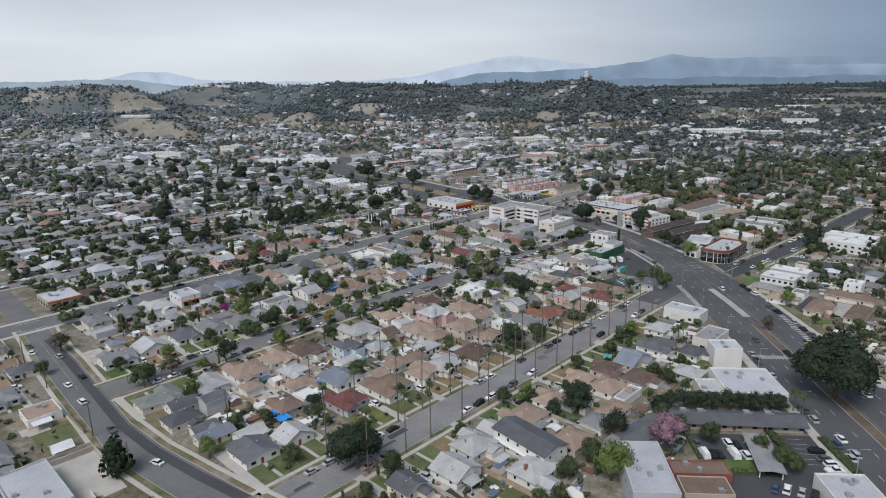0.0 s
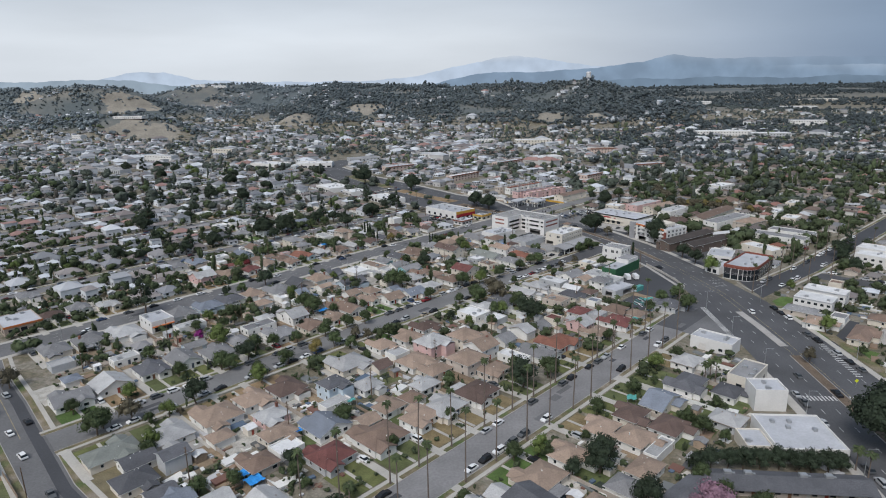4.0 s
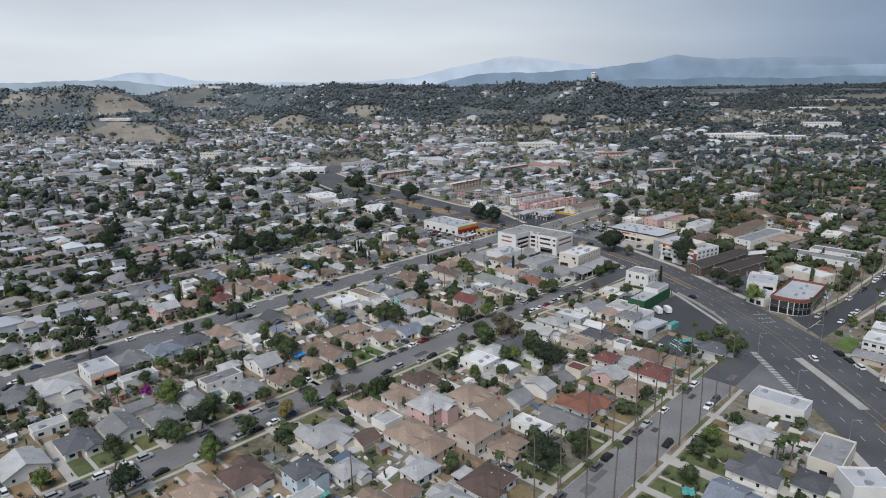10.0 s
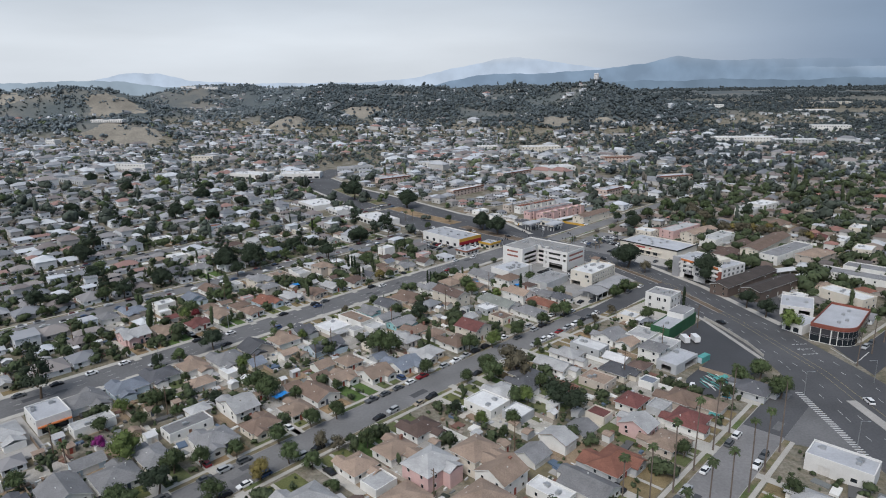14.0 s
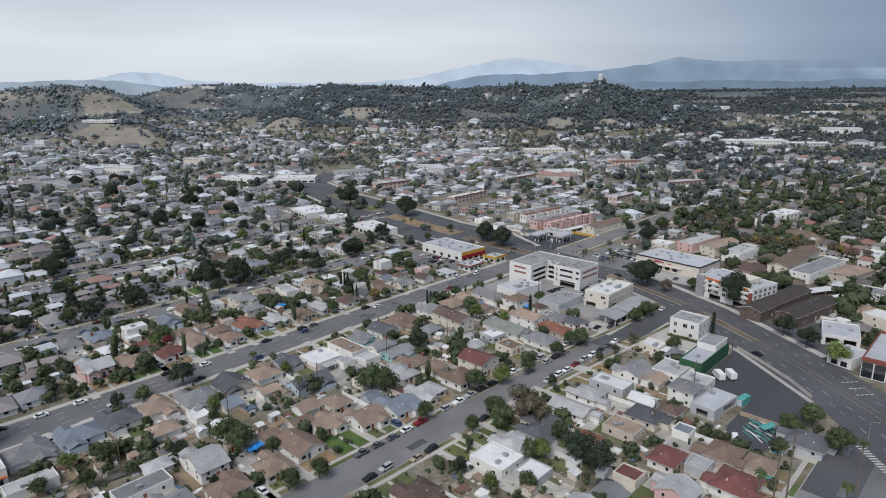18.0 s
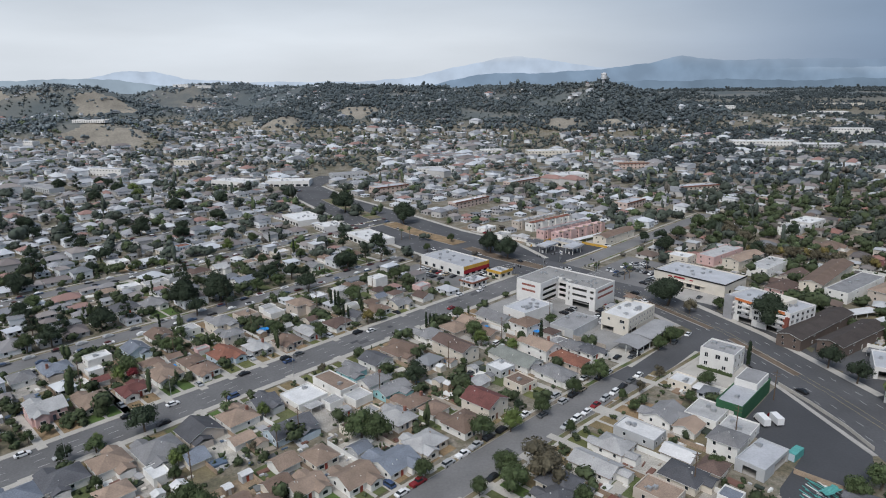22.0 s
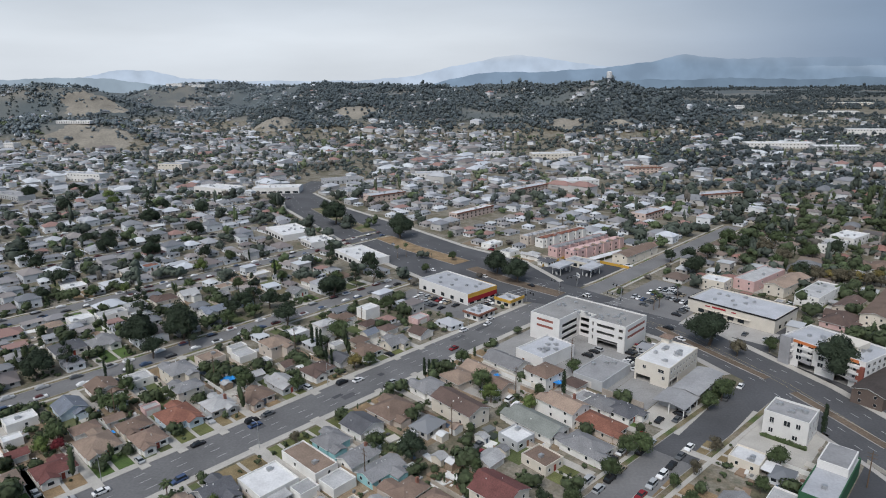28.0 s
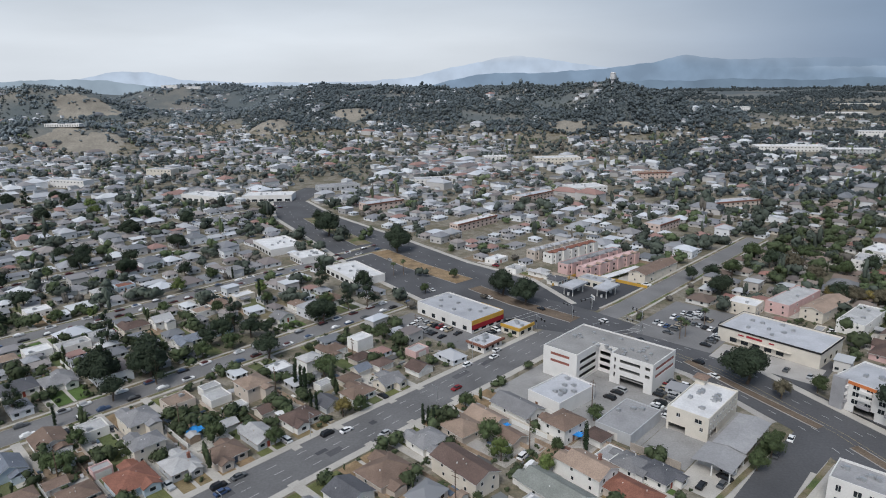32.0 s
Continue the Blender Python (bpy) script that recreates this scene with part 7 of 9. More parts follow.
tree("B", 196.3, 77.9, 7.3)
tree("w", 288.8, 80.5, 7.3)
tree("B", 193.4, 81.7, 7.3)
tree("B", 189.5, 83.8, 6.1)
tree("l", 327.5, 83.6, 8.5)
tree("b", 148.8, 85, 8.5)
tree("b", 137.4, 85.8, 7.3)
tree("B", 165.7, 86.6, 9.8)
tree("b", 212, 96.2, 6.1)
tree("p", 248, 101.3, 5)
tree("p", 249.6, 103.8, 5)
tree("B", 170.2, 103.9, 11)
tree("p", 246.9, 104.7, 5)
tree("B", 175.8, 105.3, 9.8)
tree("B", 163.6, 108.8, 6.1)
tree("b", 166.1, 119.3, 4.9)
tree("b", 220, 119.5, 6.1)
tree("b", 257.7, 120, 6.1)
tree("b", 198.3, 121.3, 7.3)
tree("l", 166.3, 121.9, 7.3)
tree("l", 243.7, 122.5, 7.3)
tree("b", 105.1, 123.9, 8.5)
tree("b", 158.9, 126.1, 6.1)
tree("B", 99.9, 135.4, 18.3)
tree("b", 313.8, 140.3, 9.8)
tree("b", 24.8, 144.9, 11)
tree("b", 211.1, 149.5, 9.8)
tree("b", 325.6, 150.9, 8.5)
tree("B", 198, 152.3, 12.2)
tree("b", 316.7, 154.8, 7.3)
tree("b", 162.4, 155.6, 4.9)
tree("b", 138.5, 157.4, 4.9)
tree("b", 109.2, 166.6, 6.1)
tree("l", 72.9, 172.4, 7.3)
tree("b", 138.2, 181.7, 7.3)
tree("D", 50.9, 183.6, 9.8)
tree("b", 304.6, 187.6, 4.9)
tree("B", 255.5, 187.7, 11)
tree("B", 258, 195.7, 11)
tree("b", 236.5, 198.9, 6.1)
tree("l", 251.3, 204.3, 7.3)
tree("C", 382.1, 204.7, 4)
tree("b", 248.9, 206.9, 7.3)
tree("b", 337.8, 209.1, 4.9)
tree("b", 353.3, 209.5, 7.3)
tree("b", 85.3, 210, 6.1)
tree("B", 428.7, 211.6, 19.5)
tree("l", 88, 213.7, 7.3)
tree("w", 266.1, 219.2, 13.4)
tree("b", 319.2, 220.4, 4.9)
tree("b", 256.8, 224.1, 9.8)
tree("w", 268.6, 224.3, 13.4)
tree("b", 195.6, 224.3, 7.3)
tree("w", 333.7, 225.6, 4.9)
tree("w", 349.2, 225.8, 4.9)
tree("b", 323.7, 227.4, 4.3)
tree("l", 134.3, 228.7, 8.5)
tree("b", 292.8, 229, 4.9)
tree("b", 261.5, 229.9, 8.5)
tree("b", 248.9, 230.1, 6.1)
tree("B", 111.1, 231.5, 11)
tree("b", 262.9, 233.2, 6.1)
tree("y", 164.2, 234.6, 7.3)
tree("w", 185.8, 234.7, 6.1)
tree("b", 137.6, 235.1, 6.1)
tree("b", 174.8, 235.4, 7.3)
tree("b", 150.5, 235.4, 7.3)
tree("b", 78.8, 235.9, 9.8)
tree("w", 89.7, 236.3, 9.8)
tree("b", 383.3, 236.9, 8.5)
tree("b", 437.4, 237.3, 7.3)
tree("b", 373.1, 237.4, 7.3)
tree("b", 81.6, 238.6, 8.5)
tree("b", 332.9, 241.5, 8.5)
tree("b", 315.6, 242.7, 7.3)
tree("b", 296.3, 242.8, 7.3)
tree("l", 281.6, 244, 8.5)
tree("b", 329.3, 244.8, 7.3)
tree("b", 200.4, 245.8, 7.3)
tree("w", 424.1, 246.2, 8.5)
tree("b", 243.7, 246.6, 7.3)
tree("b", 178.2, 247.2, 7.3)
tree("b", 132.6, 247.7, 7.3)
tree("b", 191.4, 247.8, 7.3)
tree("b", 270.9, 248.1, 9.8)
tree("B", 141.1, 250, 9.8)
tree("b", 165.4, 250.4, 6.1)
tree("b", 130.6, 250.8, 8.5)
tree("b", 155.6, 253.5, 7.3)
tree("b", 77.9, 256.5, 6.1)
tree("b", 148.6, 256.8, 8.5)
tree("B", 426.9, 259.7, 20)
tree("b", 595.9, 262.9, 12.2)
tree("b", 248.2, 271.7, 11)
tree("l", 141.6, 273.4, 11)
tree("w", 577, 273.5, 12.2)
tree("b", 192, 275.2, 11)
tree("b", 55.7, 275.7, 6.1)
tree("b", 244.8, 275.8, 12.2)
tree("C", 347.7, 279.2, 4)
tree("b", 190.4, 280.3, 12.2)
tree("b", 114.3, 280.8, 7.3)
tree("l", 330.8, 282.1, 6.1)
tree("b", 342.1, 285.8, 4.9)
tree("m", 138.2, 286.2, 4.9)
tree("p", 128.5, 286.5, 4)
tree("b", 366.4, 286.9, 6.1)
tree("w", 589.6, 288.6, 14.6)
tree("b", 152.4, 290.5, 6.1)
tree("B", 283.6, 291.2, 9.8)
tree("p", 224.1, 291.9, 4)
tree("p", 476.1, 294.2, 4)
tree("p", 456.2, 294.7, 4)
tree("p", 452.4, 295.6, 4)
tree("l", 327.5, 296.4, 7.3)
tree("w", 68, 296.7, 9.8)
tree("b", 160.9, 299.2, 8.5)
tree("b", 593.6, 302.1, 12.2)
tree("b", 279, 302.7, 7.3)
tree("B", 521.7, 304.3, 14.6)
tree("l", 198, 305.1, 6.1)
tree("b", 332.8, 305.3, 8.5)
tree("b", 200.5, 306.5, 6.1)
tree("b", 558.7, 311.8, 12.2)
tree("p", 221.3, 318.6, 4)
tree("p", 223.9, 322.8, 4)
tree("C", 326.4, 323.6, 3)
tree("b", 342.6, 323.6, 7.3)
tree("C", 326.1, 325.7, 3)
tree("C", 325.8, 328, 3)
tree("b", 184.3, 331.3, 6.1)
tree("B", 199.7, 332.4, 11)
tree("B", 176, 332.5, 6.1)
tree("l", 185.8, 334.8, 4.3)
tree("T", 135.5, 339.8, 14.6)
tree("b", 317.5, 350.8, 6.1)
tree("y", 311.3, 352.4, 7.3)
tree("b", 285.4, 353.8, 7.3)
tree("C", 307.2, 362.1, 3)
tree("C", 306.7, 364.8, 3)
tree("b", 273.1, 369.6, 8.5)
tree("r", 212, 374.6, 4.9)
tree("C", 312.2, 376.1, 4)
tree("l", 208.4, 377.6, 6.1)
tree("C", 312.1, 378.5, 4)
tree("B", 451.1, 379.8, 12.2)
tree("b", 251.1, 380, 6.1)
tree("b", 213.2, 381, 8.5)
tree("b", 325.5, 381.3, 11)
tree("C", 311.6, 381.4, 4)
tree("b", 234.9, 386.7, 8.5)
tree("b", 232.3, 390.6, 7.3)
tree("b", 365.2, 393.2, 8.5)
tree("B", 453.6, 397.1, 12.2)
tree("b", 242.3, 399.7, 7.3)
tree("B", 319, 413.3, 12.2)
tree("C", 241.4, 419.5, 3)
tree("b", 421.3, 423.4, 6.1)
tree("B", 261.2, 423.6, 11)
tree("T", 386.1, 428.7, 12.2)
tree("B", 358.8, 431.2, 15.9)
tree("B", 278.3, 433.3, 17.1)
tree("b", 301, 434.1, 8.5)
tree("B", 200.2, 434.1, 11)
tree("b", 314.1, 434.6, 8.5)
tree("b", 191, 435.7, 9.8)
tree("B", 325.9, 439, 11)
tree("B", 223.9, 439.8, 13.4)
tree("B", 262.7, 440.6, 17.1)
tree("B", 308.4, 443.8, 9.8)
tree("b", 355.2, 473.1, 7.3)
tree("B", 200.5, 480.6, 11)
tree("C", 358.2, 485.3, 4)
tree("b", 313, 499.3, 7.3)
tree("l", 286, 519.7, 6.1)
tree("C", 365.4, 527.1, 3)
tree("l", 333.5, 527.1, 9.8)
tree("b", 273.4, 528.1, 7.3)
tree("B", 211.2, 530.8, 14.6)
tree("C", 264, 562.7, 3)
tree("B", 326.9, 584.4, 14.6)
tree("b", 290.6, 609.6, 9.8)
tree("B", 312.8, 620.4, 14.6)


# ---- cars ----
def car_kit(kind, paint, away):
    """Meshes of one car along +x: body, cabin glass, roof panel, wheel."""
    L, W = {"saloon": (4.7, 1.8), "suv": (4.7, 1.9), "pickup": (5.5, 1.95), "van": (5.6, 2.0)}[kind]
    belt, top = {"saloon": (0.92, 1.45), "suv": (1.08, 1.72), "pickup": (1.08, 1.78), "van": (1.2, 2.15)}[kind]
    cab = {"saloon": (-1.75, -1.05, 0.45, 1.1), "suv": (-2.2, -1.85, 0.55, 1.15), "pickup": (-0.75, -0.55, 0.75, 1.35), "van": (-2.7, -2.6, 1.2, 1.9)}[kind]
    prof = [(-L / 2, 0.35), (-L / 2 + 0.05, belt - 0.12), (-L / 2 + 0.3, belt), (cab[3], belt), (L / 2 - 0.25, belt - 0.18), (L / 2, belt - 0.38), (L / 2 - 0.03, 0.32), (L / 2 - 0.4, 0.22), (-L / 2 + 0.35, 0.22)]
    v, f = [], []
    for s in (-1, 1):
        for x, z in prof:
            v.append((x, s * (W / 2 - (0.06 if z > belt - 0.1 else 0)), z))
    n = len(prof)
    f = [tuple(range(n)), tuple(range(2 * n - 1, n - 1, -1))] + [(k, n + k, n + (k + 1) % n, (k + 1) % n) for k in range(n)]
    slots = [0] * len(f)
    if away:
        for x in (-L * 0.3, L * 0.31):
            for y in (-W / 2 + 0.1, W / 2 - 0.1):
                a, b = box(x - 0.3, y - 0.12, 0, x + 0.3, y + 0.12, 0.62, len(v))
                v += a
                f += b
                slots += [1] * 6
    body = mesh("body", v, f, [paint, TYRE], slots)
    hw, tw = W / 2 - 0.08, W / 2 - 0.28
    v = [(cab[0], -hw, belt - 0.02), (cab[3], -hw, belt - 0.02), (cab[3], hw, belt - 0.02), (cab[0], hw, belt - 0.02), (cab[1], -tw, top - 0.06), (cab[2], -tw, top - 0.06), (cab[2], tw, top - 0.06), (cab[1], tw, top - 0.06)]
    cabin = mesh("cabin", v, box(0, 0, 0, 1, 1, 1)[1], GLASS if kind != "van" else paint)
    roof = boxes("roof_panel", [(cab[1] - 0.03, -tw - 0.02, top - 0.07, cab[2] + 0.03, tw + 0.02, top)], paint)
    wheel = tube("wheel", [(0, 0, -0.1), (0, 0, 0.1)], [0.33, 0.33], 10, TYRE)
    wheel.transform(Matrix.Rotation(radians(90), 4, "X"))
    return body, cabin, roof, wheel, L, W


CAR_PAINT = {"white": (0.72, 0.72, 0.72), "silver": (0.38, 0.39, 0.40), "black": (0.02, 0.02, 0.022), "grey": (0.10, 0.105, 0.11), "red": (0.20, 0.02, 0.025), "blue": (0.05, 0.08, 0.16), "beige": (0.32, 0.27, 0.2), "yellow": (0.55, 0.40, 0.03)}
CAR_PAINT = {k: mat(k + "_car_paint", c, 0.25, 0, 0.05, 0, (0.3, 3)) for k, c in CAR_PAINT.items()}
car_protos = {}
car_at = []


def car(u, v, turn=0.0, colour="white", kind="saloon"):
    m = place(u, v, 0.05, turn)
    along, across = m.to_3x3() @ Vector((1, 0, 0)), m.to_3x3() @ Vector((0, 1, 0))
    for p in car_at:
        gap = m.translation - p
        if gap.length < 2.2 or abs(gap.dot(along)) < 4.6 and abs(gap.dot(across)) < 1.9:
            return
    car_at.append(m.translation.copy())
    away = m.translation.y > 255
    key = (colour, kind, away)
    if key in car_protos:
        return copy_thing(car_protos[key], m)
    body, cabin, roof, wheel, L, W = car_kit(kind, CAR_PAINT[colour], away)
    base = tagged(new({"saloon": "saloon_car", "suv": "suv_car", "pickup": "pickup_truck", "van": "van"}[kind]), f"{colour} {kind} parked on the asphalt", "car", "parked cars")
    part("body", body, base)
    part("cabin", cabin, base, "dark tinted windows" if kind != "van" else "")
    if away:
        bm = bmesh.new()
        bm.from_mesh(body)
        bm.from_mesh(roof)
        bm.to_mesh(body)
        bm.free()
    else:
        part("roof_panel", roof, base)
    for x in (-L * 0.3, L * 0.31) if not away else ():
        for y in (-W / 2 + 0.1, W / 2 - 0.1):
            part("wheel", wheel, base, at=pose(x, y, 0.33))
    base.matrix_basis = m
    car_protos[key] = base
    return base


CAR_MIX = ["white"] * 6 + ["silver"] * 4 + ["black"] * 5 + ["grey"] * 4 + ["red", "blue", "beige"]
KIND_MIX = ["saloon"] * 5 + ["suv"] * 4 + ["pickup"]


def parked_row(v, u0, u1, density, seed, turn=0):
    rng = random.Random(seed)
    u = u0
    while u < u1:
        if rng.random() < density:
            car(u, v + rng.uniform(-.15, .15), turn + rng.uniform(-1, 1), rng.choice(CAR_MIX), rng.choice(KIND_MIX))
        u += 6.3


def bay_row(u0, v0, du, dv, count, turn, seed, density=0.7):
    """Cars side by side in a row of bays."""
    rng = random.Random(seed)
    for k in range(count):
        if rng.random() < density:
            car(u0 + du * k, v0 + dv * k, turn + rng.choice((0, 180)), rng.choice(CAR_MIX), rng.choice(KIND_MIX))


# ---- palms and parked cars along the streets ----
for k in range(14):
    rng = random.Random(k)
    fan_palm(96 + 14.2 * k + rng.uniform(-2, 2), 144.9, rng.uniform(19, 26))
    fan_palm(101 + 13.6 * k + rng.uniform(-2, 2), 129.7, rng.uniform(19, 26))
for k in range(9):
    rng = random.Random(k + 90)
    fan_palm(362 + 17 * k, 126.6 - 1.6 * k + rng.uniform(-.5, .5), rng.uniform(15, 21))
    if k % 2:
        fan_palm(366 + 17 * k, 107.8 - 1.6 * k, rng.uniform(15, 21))
parked_row(142.4, 90, 285, 0.5, 1, 0)
parked_row(132.2, 90, 280, 0.42, 2, 180)
parked_row(246.6, 84, 355, 0.55, 3, 0)
parked_row(235.4, 84, 220, 0.5, 4, 180)
parked_row(347.0, 80, 420, 0.22, 5, 0)
parked_row(333.0, 80, 380, 0.12, 6, 180)
parked_row(232.4, 226, 360, 0.5, 9, 180)
parked_row(242.3, 290, 365, 0.5, 10, 0)
for v in (284, 302):
    bay_row(452, v, 2.7, 0, 15, 90, int(v), 0.6)
bay_row(449, 243, 0, 2.8, 12, 0, 71, 0.5)
bay_row(470.5, 286.5, 0.45, 2.7, 9, 0, 81, 0.85)
bay_row(480.5, 288, 0.4, 2.7, 8, 0, 82, 0.85)
bay_row(461.5, 303, 0.3, 2.7, 5, 0, 83, 0.8)
bay_row(397, 274.2, 2.6, 0, 6, 90, 84, 0.9)
bay_row(397, 279.6, 2.6, 0, 6, 90, 85, 0.8)
bay_row(383.5, 291, 2.6, 0, 4, 90, 72, 0.6)
for k, c in enumerate(("white", "grey", "white", "yellow", "black", "silver", "white", "black")):
    car(384 + (k % 4) * 2.6, 270.5 + (k // 4) * 5.4, 90, c, "suv" if k % 2 else "saloon")
bay_row(398, 361.5, 2.7, 0, 9, 80, 73, 0.8)
bay_row(384, 372, 0, 2.8, 12, 0, 74, 0.7)
bay_row(391.5, 372, 0, 2.8, 12, 0, 75, 0.6)
for x, y, c, k, turn in ((63.1, 174.4, "white", "van", 95), (72.0, 180.7, "white", "suv", 95), (71.9, 174.6, "white", "van", 95), (75.2, 174.2, "white", "suv", 95), (62.6, 180.2, "grey", "saloon", 95), (65.4, 174.3, "black", "suv", 95), (67.6, 174.4, "black", "saloon", 95), (69.8, 174.6, "grey", "saloon", 95), (74.4, 180, "black", "saloon", 95), (96.8, 177.3, "black", "suv", 5), (97.1, 173.3, "grey", "saloon", 5), (97.9, 170.4, "white", "suv", 5), (97.2, 167.4, "white", "pickup", 5), (107.4, 184.5, "white", "saloon", 92), (104.6, 181.3, "blue", "saloon", 92), (105.0, 174, "silver", "saloon", 92), (80, 158, "white", "suv", 60), (83.4, 157, "silver", "saloon", 60), (77, 158.4, "blue", "saloon", 60), (86.5, 156, "black", "suv", 60)):
    u, v = to_uv(x, y)
    car(u, v, XY + turn, c, k)
for u, v, c, k, turn in ((59.2, 258, "white", "saloon", 94), (58.4, 239.3, "white", "suv", 94), (58.6, 211, "grey", "pickup", 88), (61.0, 181, "white", "saloon", 108), (65.4, 262, "black", "saloon", 92), (58.3, 303, "white", "saloon", 94), (59.6, 312, "grey", "saloon", 94), (44.4, 270.3, "white", "pickup", 0), (81, 183, "white", "saloon", 0), (85.5, 186, "white", "suv", 90), (65.2, 290, "silver", "suv", 94)):
    car(u, v, turn, c, k)
for u, v, turn in drives:
    r = random.Random(round(u * 7 + v))
    if r.random() < 0.42:
        car(u, v, turn, r.choice(CAR_MIX), r.choice(KIND_MIX))
for x, y, c, k in ((109, 160, "white", "saloon"), (107, 176, "silver", "suv"), (119, 248, "black", "pickup"), (112, 262, "grey", "saloon"), (131, 214, "white", "saloon"), (128, 232, "grey", "suv"), (96, 404, "black", "saloon"), (62, 500, "white", "saloon"), (-55, 600, "white", "saloon"), (-88, 660, "silver", "saloon"), (121, 330, "white", "suv")):
    u, v = to_uv(x, y)
    car(u, v, XY + (90 if y < 340 else 118), c, k)
for k, y in enumerate((196, 203, 210, 222, 229, 241, 268, 275, 283, 296, 303)):
    r = random.Random(k)
    x = float(np.interp(y, [262, 300, 345], [140, 136, 128])) - 1.4 if y > 262 else 139.0
    u, v = to_uv(x, y)
    car(u, v, XY + (90 if y < 262 else 96), r.choice(CAR_MIX), r.choice(KIND_MIX))
for k in range(9):
    r = random.Random(k + 50)
    if r.random() < 0.6:
        u, v = to_uv(104.6, 196 + 6.4 * k)
        car(u, v, XY + 90, r.choice(CAR_MIX), r.choice(KIND_MIX))
for u, c in ((108, "white"), (176, "silver"), (214, "white"), (262, "blue"), (306, "white"), (352, "red"), (383, "white")):
    car(u, 343.9 if u % 4 else 336.8, 0 if u % 4 else 180, c)


# ---- poles and lamps ----
def utility_pole(u, v, h=11.5):
    base = tagged(new("utility_pole"), "dark wooden utility pole with crossarms", "pole", "utility poles")
    base.matrix_basis = place(u, v, 0, random.Random(u).uniform(-8, 8))
    part("pole", POLE_MESH, base)
    for z in (10.6, 9.4):
        part("crossarm", ARM_MESH, base, at=pose(0, 0, z))


POLE_MESH = tube("pole", [(0, 0, 0), (0, 0, 11.5)], [0.2, 0.13], 7, WOOD)
ARM_MESH = boxes("crossarm", [(-0.06, -1.2, -0.06, 0.06, 1.2, 0.06)], WOOD)
for k in range(9):
    utility_pole(88 + 34 * k, 188.5 + (k % 2))
    utility_pole(92 + 35 * k, 291.5 + (k % 2))
    if k > 1:
        utility_pole(88 + 36 * k, 383)
for v in (180, 212, 262, 292):
    utility_pole(53.2, v)
LAMP_POLE = tube("pole", [(0, 0, 0), (0, 0, 9.0)], [0.12, 0.07], 7, METAL)
LAMP_ARM = boxes("arm", [(0, -0.05, 8.9, 2.2, 0.05, 9.0)], METAL)
LAMP_HEAD = boxes("lamp_head", [(1.9, -0.16, 8.82, 2.7, 0.16, 8.96)], METAL)


def street_lamp(x, y, turn):
    base = tagged(new("street_lamp"), "grey metal street lamp with a single arm", "street lamp", "street lamps")
    base.matrix_basis = pose(x, y, 0.15, 0, 0, turn)
    for n, m in (("pole", LAMP_POLE), ("arm", LAMP_ARM), ("lamp_head", LAMP_HEAD)):
        part(n, m, base)


for k in range(6):
    street_lamp(101.6, 165 + 34 * k, 0)
    street_lamp(142 - (0, 0, 0, 1, 5, 11)[k], 175 + 34 * k, 180)
for k in range(8):
    p = place(96 + 40 * k, 349.8 if k % 2 else 331.0).translation
    street_lamp(p.x, p.y, TURN + (-90 if k % 2 else 90))


# ---- tarpaulins, sheds and a pool in the yards ----
def tarpaulin(u, v, w, d, z, material, words, turn=0.0):
    """A slack sheet over a frame, sagging between its corners."""
    g = random.Random(round(u + v))
    n = 6
    vs = [((i / n - 0.5) * w, (j / n - 0.5) * d, z + 0.35 * math.sin(i * 2.1 + g.random()) * 0.4 + 0.25 * math.cos(j * 1.7) + g.uniform(-.08, .08)) for j in range(n + 1) for i in range(n + 1)]
    fs = [(j * (n + 1) + i, j * (n + 1) + i + 1, (j + 1) * (n + 1) + i + 1, (j + 1) * (n + 1) + i) for j in range(n) for i in range(n)]
    base = tagged(new("tarpaulin"), words, "tarpaulin")
    base.matrix_basis = place(u, v, 0, turn)
    part("sheet", mesh("sheet", vs, fs, material), base)
    for x in (-1, 1):
        for y in (-1, 1):
            part("post", boxes("post", [(x * w * 0.45 - 0.05, y * d * 0.45 - 0.05, 0, x * w * 0.45 + 0.05, y * d * 0.45 + 0.05, z)], METAL), base)


for u, v, w, d, turn in ((100.2, 177.8, 4.6, 4.0, 8), (99.6, 172.6, 4.6, 5.0, 4), (194.4, 271.6, 5.5, 3.6, 12), (270.8, 378.5, 5.5, 5.5, 0), (122, 185.8, 4.2, 3.2, 0), (352, 285, 3.2, 4, 20), (341, 305, 3, 2.6, 0), (226, 371, 3, 3, 20)):
    tarpaulin(u, v, w, d, 2.4, TARP, "bright blue tarpaulin stretched over a yard", turn)
for u, v, w, d, turn in ((286, 152, 5, 3.4, 10), (214, 117, 3.6, 3.2, 30), (147, 189, 3.2, 2.6, 0), (313, 160, 6, 3, -20)):
    tarpaulin(u, v, w, d, 2.2, TEAL_PAINT, "turquoise tarpaulin over stored things", turn)


